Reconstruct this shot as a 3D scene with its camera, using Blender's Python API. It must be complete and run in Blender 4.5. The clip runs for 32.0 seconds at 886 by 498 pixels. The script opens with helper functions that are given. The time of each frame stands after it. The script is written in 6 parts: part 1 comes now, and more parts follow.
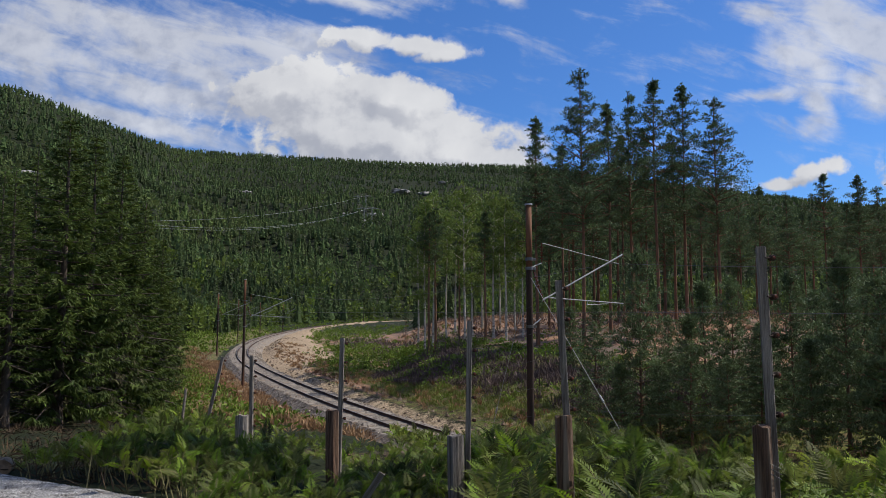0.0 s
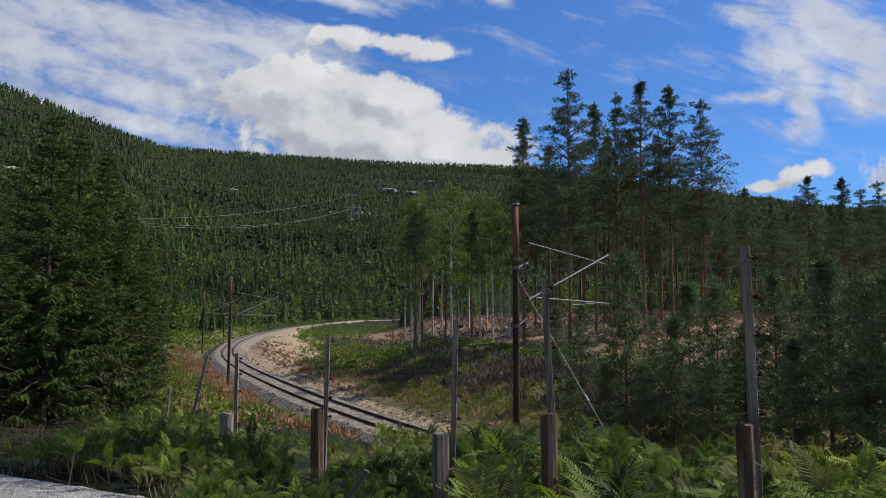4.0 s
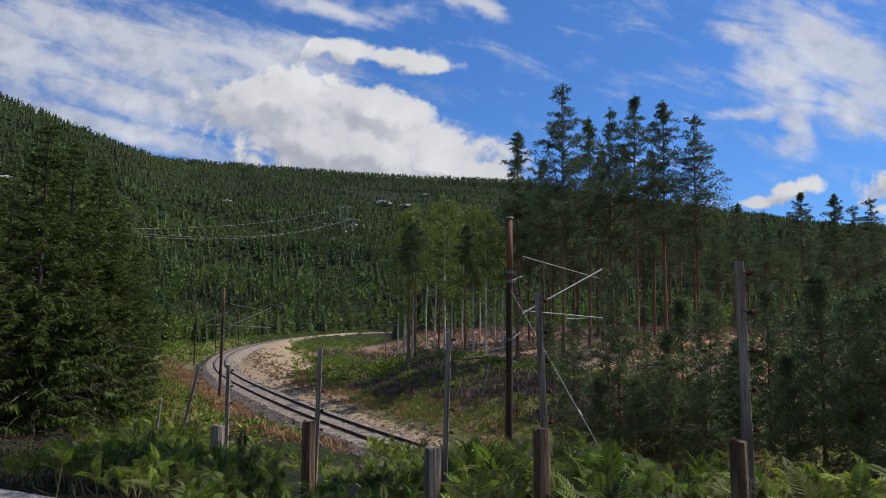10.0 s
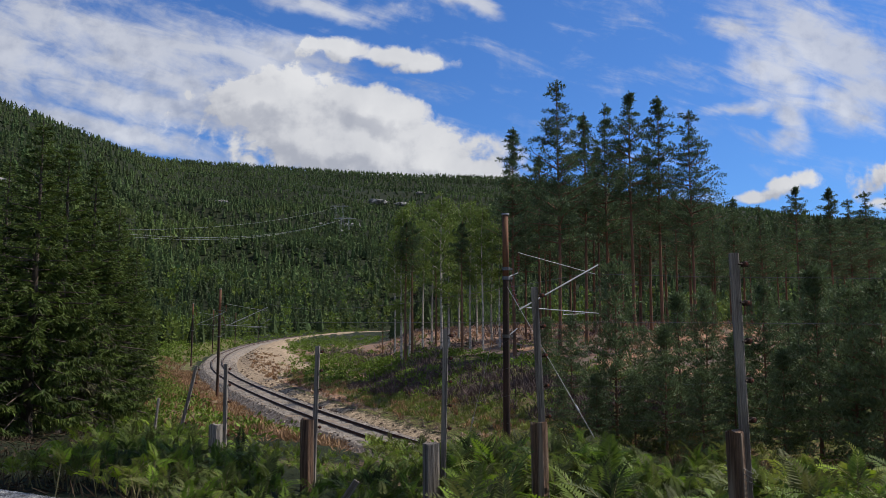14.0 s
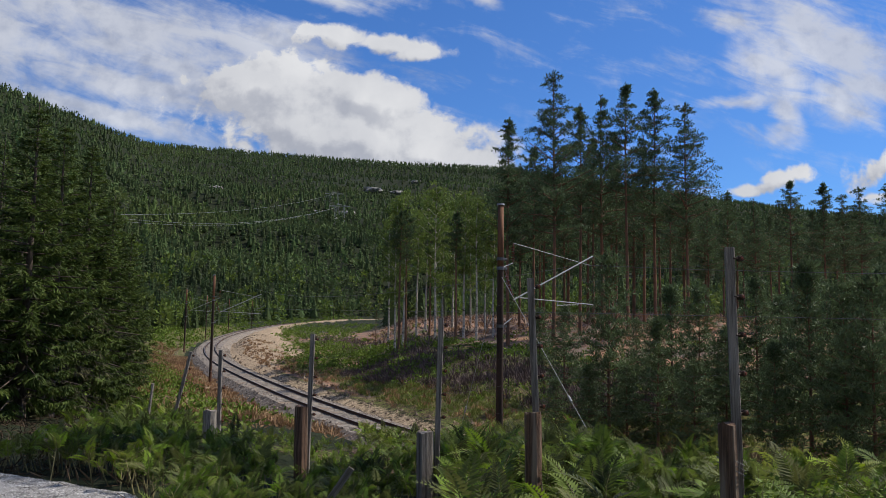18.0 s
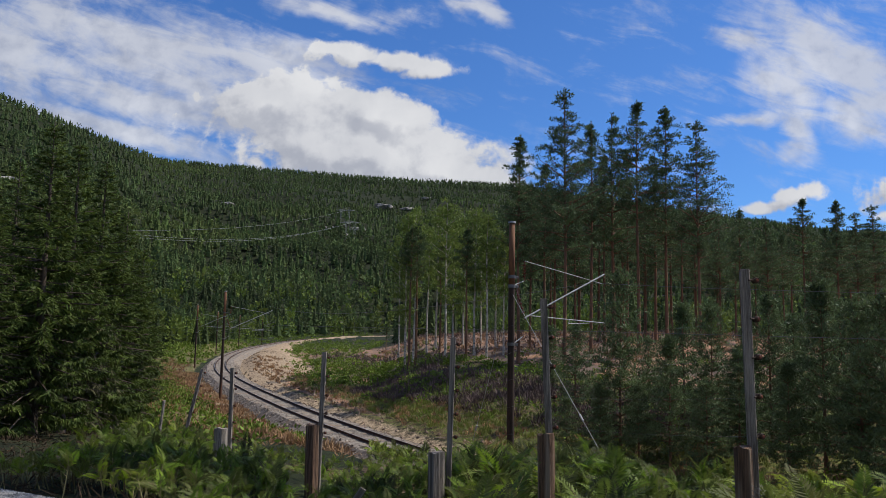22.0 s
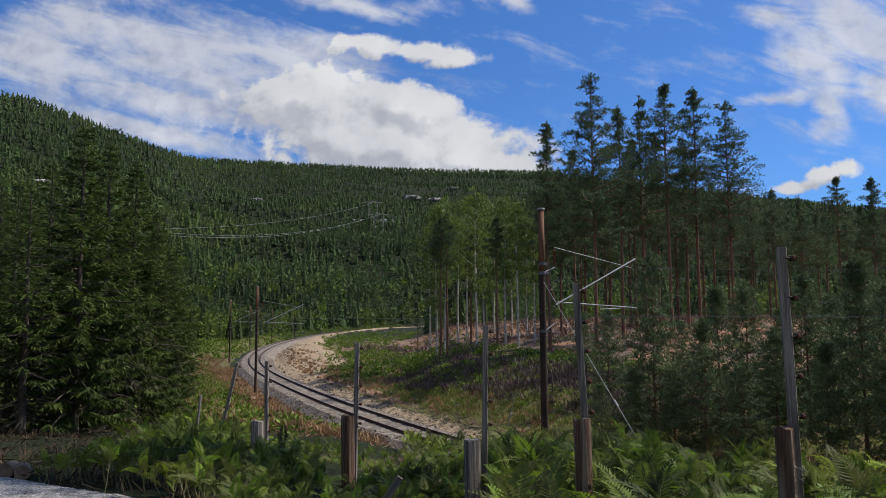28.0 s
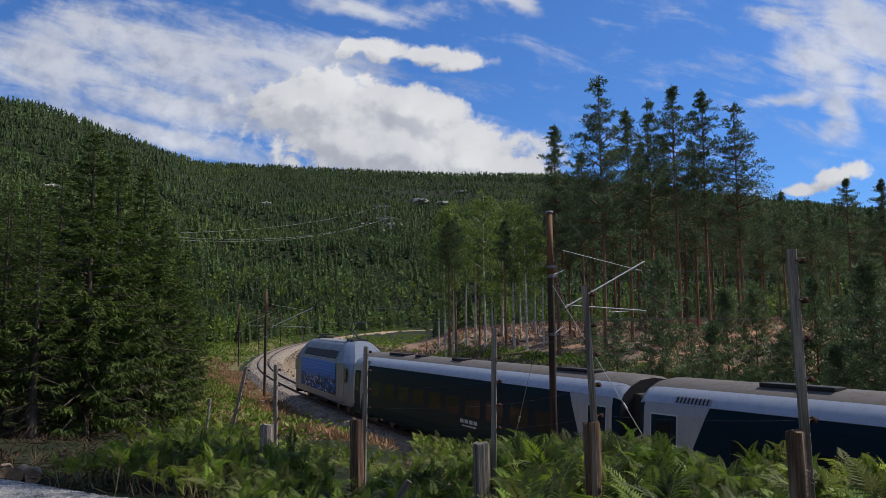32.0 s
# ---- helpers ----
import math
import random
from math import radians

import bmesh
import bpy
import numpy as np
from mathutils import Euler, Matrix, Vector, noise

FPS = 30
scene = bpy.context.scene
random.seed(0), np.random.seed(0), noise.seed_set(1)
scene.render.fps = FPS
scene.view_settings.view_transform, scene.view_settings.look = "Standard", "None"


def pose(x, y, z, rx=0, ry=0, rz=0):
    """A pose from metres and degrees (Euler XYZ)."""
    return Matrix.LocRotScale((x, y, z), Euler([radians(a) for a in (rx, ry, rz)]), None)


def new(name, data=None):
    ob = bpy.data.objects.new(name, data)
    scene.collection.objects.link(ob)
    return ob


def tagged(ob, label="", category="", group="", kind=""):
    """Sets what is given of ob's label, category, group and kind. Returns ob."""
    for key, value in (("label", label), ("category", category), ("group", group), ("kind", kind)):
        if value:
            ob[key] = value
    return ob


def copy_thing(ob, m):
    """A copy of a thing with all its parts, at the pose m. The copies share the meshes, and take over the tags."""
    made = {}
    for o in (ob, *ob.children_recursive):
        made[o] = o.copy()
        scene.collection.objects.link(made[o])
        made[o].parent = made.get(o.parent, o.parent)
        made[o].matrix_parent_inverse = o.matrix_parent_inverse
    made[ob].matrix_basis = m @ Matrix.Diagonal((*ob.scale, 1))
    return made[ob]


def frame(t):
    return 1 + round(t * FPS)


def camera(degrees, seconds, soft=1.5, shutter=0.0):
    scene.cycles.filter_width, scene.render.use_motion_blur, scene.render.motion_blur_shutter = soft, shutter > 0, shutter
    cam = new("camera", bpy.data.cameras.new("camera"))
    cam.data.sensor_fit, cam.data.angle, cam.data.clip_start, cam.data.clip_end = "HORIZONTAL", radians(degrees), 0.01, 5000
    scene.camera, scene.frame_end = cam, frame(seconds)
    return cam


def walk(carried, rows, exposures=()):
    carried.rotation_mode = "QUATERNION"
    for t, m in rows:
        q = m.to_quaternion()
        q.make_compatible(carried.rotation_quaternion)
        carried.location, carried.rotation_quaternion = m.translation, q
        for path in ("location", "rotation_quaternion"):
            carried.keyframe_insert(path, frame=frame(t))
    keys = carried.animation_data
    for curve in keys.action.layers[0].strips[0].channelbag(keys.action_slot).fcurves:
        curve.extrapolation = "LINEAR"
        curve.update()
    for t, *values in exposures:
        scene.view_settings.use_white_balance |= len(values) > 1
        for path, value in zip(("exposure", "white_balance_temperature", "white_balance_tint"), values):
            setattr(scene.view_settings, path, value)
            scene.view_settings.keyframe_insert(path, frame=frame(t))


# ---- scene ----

cam = camera(57.0, 32.0, soft=0.6)
# seconds, eye x y z, tilt, roll, turn
PATH = [
    (0, -0.000, 0.000, 1.650, 95.833, -0.000, -0.000),
    (0.5, 0.022, -0.020, 1.648, 95.755, -0.110, -0.396),
    (1, 0.036, -0.005, 1.641, 95.561, -0.066, -0.501),
    (1.5, 0.034, -0.001, 1.646, 95.575, -0.209, -0.621),
    (2, 0.021, 0.026, 1.648, 95.727, -0.293, -0.776),
    (2.5, 0.026, 0.004, 1.640, 95.838, -0.314, -0.803),
    (3, 0.019, -0.002, 1.633, 95.860, -0.175, -0.830),
    (3.5, 0.012, -0.000, 1.632, 95.800, 0.028, -0.875),
    (5.5, -0.002, -0.009, 1.635, 95.930, 0.943, -1.042),
    (6, 0.003, 0.030, 1.632, 96.034, 1.038, -1.095),
    (6.5, 0.011, 0.007, 1.631, 96.185, 1.093, -1.155),
    (7, 0.002, 0.007, 1.619, 96.282, 1.160, -1.281),
    (7.5, 0.000, 0.027, 1.642, 96.416, 1.222, -1.284),
    (8, 0.002, 0.036, 1.653, 96.452, 1.169, -1.253),
    (8.5, 0.004, 0.027, 1.648, 96.487, 1.054, -1.268),
    (9, 0.006, 0.039, 1.639, 96.566, 1.027, -1.322),
    (9.5, -0.000, 0.011, 1.640, 96.612, 0.845, -1.357),
    (10, 0.009, 0.025, 1.636, 96.717, 0.715, -1.341),
    (10.5, 0.007, 0.027, 1.638, 96.776, 0.500, -1.340),
    (11, 0.008, 0.029, 1.633, 96.753, 0.403, -1.392),
    (11.5, 0.005, 0.010, 1.624, 96.755, 0.375, -1.418),
    (12, 0.006, 0.015, 1.622, 96.760, 0.416, -1.452),
    (12.5, 0.014, 0.008, 1.627, 96.712, 0.279, -1.450),
    (13, 0.014, 0.030, 1.619, 96.671, 0.138, -1.502),
    (13.5, 0.006, 0.009, 1.616, 96.648, 0.093, -1.561),
    (14, 0.009, 0.011, 1.610, 96.582, 0.087, -1.616),
    (14.5, 0.008, 0.011, 1.607, 96.427, 0.116, -1.691),
    (16.5, 0.008, -0.014, 1.637, 96.018, 0.109, -1.827),
    (17, 0.002, -0.033, 1.619, 95.891, 0.366, -2.018),
    (17.5, -0.014, -0.038, 1.615, 95.894, 0.547, -2.042),
    (18, -0.018, -0.022, 1.615, 95.820, 0.838, -2.018),
    (18.5, -0.032, -0.022, 1.620, 95.817, 1.043, -1.951),
    (19, -0.036, -0.014, 1.596, 95.708, 1.314, -1.855),
    (19.5, -0.049, -0.031, 1.618, 95.658, 1.610, -1.848),
    (20, -0.040, -0.011, 1.633, 95.967, 1.727, -1.727),
    (20.5, -0.038, -0.032, 1.636, 96.774, 1.688, -1.625),
    (21, -0.044, -0.032, 1.640, 96.861, 1.681, -1.415),
    (21.5, -0.034, -0.026, 1.643, 96.979, 1.496, -1.372),
    (22, -0.044, -0.024, 1.645, 96.979, 1.118, -1.266),
    (22.5, -0.049, 0.015, 1.641, 96.943, 0.823, -1.197),
    (23, -0.050, 0.002, 1.637, 96.941, 0.654, -1.067),
    (23.5, -0.049, 0.006, 1.629, 96.909, 0.562, -0.959),
    (24, -0.054, 0.009, 1.633, 96.854, 0.512, -0.508),
    (24.5, -0.051, 0.014, 1.634, 96.797, 0.340, -0.344),
    (25, -0.043, 0.017, 1.637, 96.765, 0.175, -0.201),
    (25.5, -0.055, 0.024, 1.630, 96.710, 0.103, 0.304),
    (27.5, -0.056, 0.014, 1.630, 96.270, -0.268, 0.697),
    (28, -0.057, 0.007, 1.625, 96.255, -0.280, 0.757),
    (28.5, -0.061, 0.014, 1.627, 96.234, -0.404, 0.852),
    (29, -0.057, 0.024, 1.624, 96.212, -0.472, 0.931),
    (29.5, -0.058, 0.023, 1.629, 96.209, -0.463, 1.023),
    (30, -0.067, 0.010, 1.625, 96.322, -0.417, 1.036),
    (30.5, -0.067, 0.014, 1.623, 96.385, -0.375, 1.129),
    (31, -0.057, 0.022, 1.636, 96.389, -0.413, 1.217),
    (31.5, -0.053, 0.028, 1.628, 96.456, -0.374, 1.286),
    (32, -0.058, 0.011, 1.627, 96.485, -0.392, 1.343),
]
walk(cam, [(t, pose(x, y, z, rx, 0, rz) @ pose(0, 0, 0, 0, 0, roll)) for t, x, y, z, rx, roll, rz in PATH])

# ---------------------------------------------------------------- world, sun
SUN_AZ, SUN_EL = radians(72), radians(50)      # from +y towards +x; height
sun = new("sun", bpy.data.lights.new("sun", "SUN"))
sun.data.energy, sun.data.angle, sun.data.color = 4.8, radians(0.6), (1.0, 0.94, 0.85)
_d = Vector((math.sin(SUN_AZ) * math.cos(SUN_EL), math.cos(SUN_AZ) * math.cos(SUN_EL), math.sin(SUN_EL)))
sun.rotation_euler = _d.to_track_quat("Z", "Y").to_euler()
sun.location = (30, 30, 60)
scene.view_settings.exposure = 0.0


class Nodes:
    """Short hand for building a node tree."""

    def __init__(self, tree):
        self.t = tree
        tree.nodes.clear()

    def add(self, kind, ins=None, operation=None, data_type=None, blend_type=None, interpolation_type=None, attribute_name=None):
        n = self.t.nodes.new(kind)
        if operation:
            n.operation = operation
        if data_type:
            n.data_type = data_type
        if blend_type:
            n.blend_type = blend_type
        if interpolation_type:
            n.interpolation_type = interpolation_type
        if attribute_name:
            n.attribute_name = attribute_name
        for k, v in (ins or {}).items():
            if isinstance(v, bpy.types.NodeSocket):
                self.t.links.new(v, n.inputs[k])
            else:
                n.inputs[k].default_value = v
        return n

    def m(self, op, a, b=0.0, c=0.0):
        return self.add("ShaderNodeMath", {0: a, 1: b, 2: c}, operation=op).outputs[0]

    def noise(self, vec, scale, detail=4.0, rough=0.55, dist=0.0):
        ins = {"Scale": scale, "Detail": detail, "Roughness": rough, "Distortion": dist}
        if vec is not None:
            ins["Vector"] = vec
        return self.add("ShaderNodeTexNoise", ins).outputs[0]

    def ramp(self, fac, lo, hi, a=0.0, b=1.0):
        return self.add("ShaderNodeMapRange", {0: fac, 1: lo, 2: hi, 3: a, 4: b}, interpolation_type="SMOOTHSTEP").outputs[0]

    def mix(self, fac, a, b):
        n = self.add("ShaderNodeMix", data_type="RGBA")
        for i, v in ((0, fac), (6, a), (7, b)):
            if isinstance(v, bpy.types.NodeSocket):
                self.t.links.new(v, n.inputs[i])
            else:
                n.inputs[i].default_value = (*v, 1) if i > 0 and len(v) == 3 else v
        return n.outputs[2]


def build_world():
    w = bpy.data.worlds.new("sky")
    scene.world = w
    w.use_nodes = True
    n = Nodes(w.node_tree)
    air = n.add("ShaderNodeTexSky")
    air.sky_type, air.sun_disc, air.sun_elevation, air.sun_rotation = "NISHITA", False, SUN_EL, SUN_AZ
    air.air_density, air.dust_density, air.ozone_density, air.altitude = 1.0, 0.6, 2.5, 300
    sky = air.outputs[0]
    co = n.add("ShaderNodeTexCoord").outputs["Generated"]
    sep = n.add("ShaderNodeSeparateXYZ", {0: co})
    x, y, z = sep.outputs
    yy = n.m("MAXIMUM", n.m("ABSOLUTE", y), 0.06)
    u0, v0 = n.m("DIVIDE", x, yy), n.m("DIVIDE", z, yy)

    def bank(u, v, uc, vc, a, b, tilt=0.0, top=1.0):
        c, s = math.cos(tilt), math.sin(tilt)
        du, dv = n.m("SUBTRACT", u, uc), n.m("SUBTRACT", v, vc)
        p = n.m("DIVIDE", n.m("ADD", n.m("MULTIPLY", du, c), n.m("MULTIPLY", dv, s)), a)
        q = n.m("DIVIDE", n.m("SUBTRACT", n.m("MULTIPLY", dv, c), n.m("MULTIPLY", du, s)), b)
        return n.m("SUBTRACT", top, n.m("SQRT", n.m("ADD", n.m("MULTIPLY", p, p), n.m("MULTIPLY", q, q))))

    def banks(u, v, rows):
        out = bank(u, v, *rows[0])
        for r in rows[1:]:
            out = n.m("MAXIMUM", out, bank(u, v, *r))
        return out

    def shifted(du, dv):
        """The view directions, moved by (du, dv) and bent by a slow noise so that no outline is regular."""
        u, v = n.m("ADD", u0, du), n.m("ADD", v0, dv)
        flat = n.add("ShaderNodeCombineXYZ", {0: u, 1: v, 2: 0.0}).outputs[0]
        other = n.add("ShaderNodeCombineXYZ", {0: u, 1: v, 2: 7.3}).outputs[0]
        ub = n.m("ADD", u, n.m("MULTIPLY", n.m("SUBTRACT", n.noise(flat, 9.0, 4.0), 0.5), 0.10))
        vb = n.m("ADD", v, n.m("MULTIPLY", n.m("SUBTRACT", n.noise(other, 9.0, 4.0), 0.5), 0.055))
        return ub, vb, flat

    HEAPS = ((-0.075, 0.243, 0.205, 0.058, -0.10), (-0.19, 0.30, 0.10, 0.045, -0.1), (-0.055, 0.292, 0.09, 0.035, -0.35), (-0.105, 0.366, 0.065, 0.028, 0.0, 0.75),
             (-0.050, 0.362, 0.090, 0.022, -0.05, 0.75), (0.0, 0.354, 0.075, 0.019, 0.1, 0.70), (0.02, 0.225, 0.12, 0.03, -0.25), (0.425, 0.188, 0.085, 0.016, 0.20, 0.62), (0.468, 0.203, 0.060, 0.020, 0.1, 0.66),
             (0.60, 0.222, 0.085, 0.042, 0.35, 0.60), (0.60, 0.185, 0.065, 0.018, 0.1, 0.55), (-0.9, 0.3, 0.3, 0.07, 0.1), (1.1, 0.26, 0.3, 0.06, 0.0))

    def heap_field(du, dv):
        u, v, flat = shifted(du, dv)
        puff = n.noise(flat, 13.0, 9.0, 0.56, 0.15)
        curl = n.noise(flat, 36.0, 8.0, 0.6, 0.3)
        rough = n.m("ADD", n.m("MULTIPLY", n.m("SUBTRACT", puff, 0.5), 1.35), n.m("MULTIPLY", n.m("SUBTRACT", curl, 0.5), 0.85))
        return n.m("ADD", banks(u, v, HEAPS), rough)

    f0, f1 = heap_field(0.0, 0.0), heap_field(0.014, 0.016)
    u, v, flat = shifted(0.0, 0.0)
    # streaks fall from the upper left to the lower right
    across = n.m("ADD", v0, n.m("MULTIPLY", u0, 0.26))
    stretched = n.add("ShaderNodeCombineXYZ", {0: n.m("MULTIPLY", u0, 1.3), 1: n.m("MULTIPLY", across, 4.2), 2: 0.0}).outputs[0]
    veil = banks(u, v, ((-0.36, 0.372, 0.24, 0.062, -0.22), (-0.20, 0.352, 0.14, 0.045, -0.35), (-0.52, 0.36, 0.12, 0.075, -0.1), (-0.40, 0.268, 0.23, 0.026, -0.24), (-0.30, 0.315, 0.16, 0.03, -0.2), (-0.25, 0.300, 0.12, 0.050, -0.3), (-0.37, 0.300, 0.20, 0.028, -0.22),
                        (-0.12, 0.425, 0.10, 0.018, -0.1), (0.06, 0.43, 0.05, 0.012, -0.3), (0.52, 0.385, 0.14, 0.060, -0.45), (0.47, 0.335, 0.085, 0.050, -0.75), (0.462, 0.275, 0.030, 0.045, 0.3),
                        (0.56, 0.315, 0.07, 0.055, 0.3), (0.41, 0.298, 0.055, 0.012, 0.1), (0.40, 0.40, 0.06, 0.02, -0.3),
                        (-0.9, 0.45, 0.4, 0.1, 0.2), (0.9, 0.55, 0.4, 0.12, 0.1), (-0.2, 0.62, 0.6, 0.08, 0.1)))
    # broken cloud, added out of view overhead and behind to whiten the fill light
    veil = n.m("MAXIMUM", veil, n.m("SUBTRACT", n.ramp(z, 0.62, 0.9, 0.0, 0.5), 0.45))
    veil = n.m("MAXIMUM", veil, n.m("SUBTRACT", n.ramp(n.m("MULTIPLY", y, -1.0), 0.0, 0.5, 0.0, 0.5), 0.25))
    wisp = n.noise(stretched, 7.0, 9.0, 0.60, 0.45)
    fibre = n.noise(flat, 22.0, 7.0, 0.62, 0.8)
    thin = n.m("ADD", n.m("MULTIPLY", n.m("SUBTRACT", wisp, 0.5), 2.1), n.m("MULTIPLY", n.m("SUBTRACT", fibre, 0.5), 0.9))
    d1 = n.ramp(f0, 0.0, 0.34)
    d2 = n.ramp(n.m("ADD", veil, thin), -0.28, 0.85)
    cover = n.m("MINIMUM", n.m("ADD", d1, n.m("MULTIPLY", d2, 0.80)), 1.0)
    # body of the cloud: sides towards the sun bright, the rest greyer
    lit = n.ramp(n.m("SUBTRACT", f0, f1), -0.42, 0.30)
    body = n.ramp(n.noise(flat, 7.0, 6.0, 0.5, 0.3), 0.40, 0.66)
    tone = n.m("ADD", n.m("MULTIPLY", lit, 0.62), n.m("MULTIPLY", body, 0.42))
    cloud = n.mix(n.m("MINIMUM", tone, 1.0), (0.50, 0.53, 0.62), (0.94, 0.95, 0.98))
    deep = n.add("ShaderNodeMix", {0: 1.0}, data_type="RGBA", blend_type="MULTIPLY")
    n.t.links.new(sky, deep.inputs[6])
    deep.inputs[7].default_value = (0.055, 0.097, 0.158, 1)
    col = n.mix(cover, deep.outputs[2], cloud)
    bg = n.add("ShaderNodeBackground", {0: col, 1: 0.80})
    n.add("ShaderNodeOutputWorld", {0: bg.outputs[0]})


build_world()

# ---------------------------------------------------------------- materials
def material(name, a, b=None, rough=0.85, scale=6.0, bump=0.3, metal=0.0, fine=60.0, c=None, island=0.0, thing=0.0, translucent=0.0,
             stretch=None, spec=0.3, bump_dist=0.02, tone=0.0):
    """Two colours mixed by coarse and fine noise, with relief; island and thing vary the tone piece by piece."""
    mt = bpy.data.materials.new(name)
    mt.use_nodes = True
    n = Nodes(mt.node_tree)
    b = b or tuple(v * 0.7 for v in a)
    co = n.add("ShaderNodeTexCoord").outputs["Object"]
    if stretch:
        co = n.add("ShaderNodeMapping", {0: co, "Scale": stretch}).outputs[0]
    big, small = n.noise(co, scale, 5.0), n.noise(co, fine, 3.0, 0.65)
    f = n.ramp(n.m("ADD", n.m("MULTIPLY", big, 0.65), n.m("MULTIPLY", small, 0.35)), 0.36, 0.64)
    col = n.mix(f, b, a)
    if c:
        col = n.mix(n.ramp(n.noise(co, scale * 0.37, 3.0), 0.52, 0.66), col, c)
    if tone:
        r = n.add("ShaderNodeAttribute", attribute_name="tone").outputs["Fac"]
        col = n.add("ShaderNodeHueSaturation", {"Hue": n.m("MULTIPLY_ADD", r, 0.05 * tone, 0.5 - 0.025 * tone), "Saturation": n.m("MULTIPLY_ADD", r, 0.3 * tone, 1.0 - 0.15 * tone),
                                                "Value": n.m("MULTIPLY_ADD", r, tone, 1.0 - tone / 2), "Color": col}).outputs[0]
    if island or thing:
        r = n.add("ShaderNodeNewGeometry").outputs["Random Per Island"] if island else n.add("ShaderNodeObjectInfo").outputs["Random"]
        k = island or thing
        hsv = n.add("ShaderNodeHueSaturation", {"Hue": n.m("MULTIPLY_ADD", r, 0.03 * k, 0.5 - 0.015 * k), "Saturation": 1.0,
                                               "Value": n.m("MULTIPLY_ADD", r, k, 1.0 - k / 2), "Color": col})
        col = hsv.outputs[0]
    bs = n.add("ShaderNodeBsdfPrincipled", {"Base Color": col, "Roughness": rough, "Metallic": metal, "Specular IOR Level": spec})
    if bump:
        bp = n.add("ShaderNodeBump", {"Strength": bump, "Distance": bump_dist, "Height": n.m("ADD", big, n.m("MULTIPLY", small, 0.6))})
        n.t.links.new(bp.outputs[0], bs.inputs["Normal"])
    res = bs.outputs[0]
    if translucent:
        tr = n.add("ShaderNodeBsdfTranslucent", {0: col})
        res = n.add("ShaderNodeMixShader", {0: translucent, 1: res, 2: tr.outputs[0]}).outputs[0]
    n.add("ShaderNodeOutputMaterial", {0: res})
    return mt


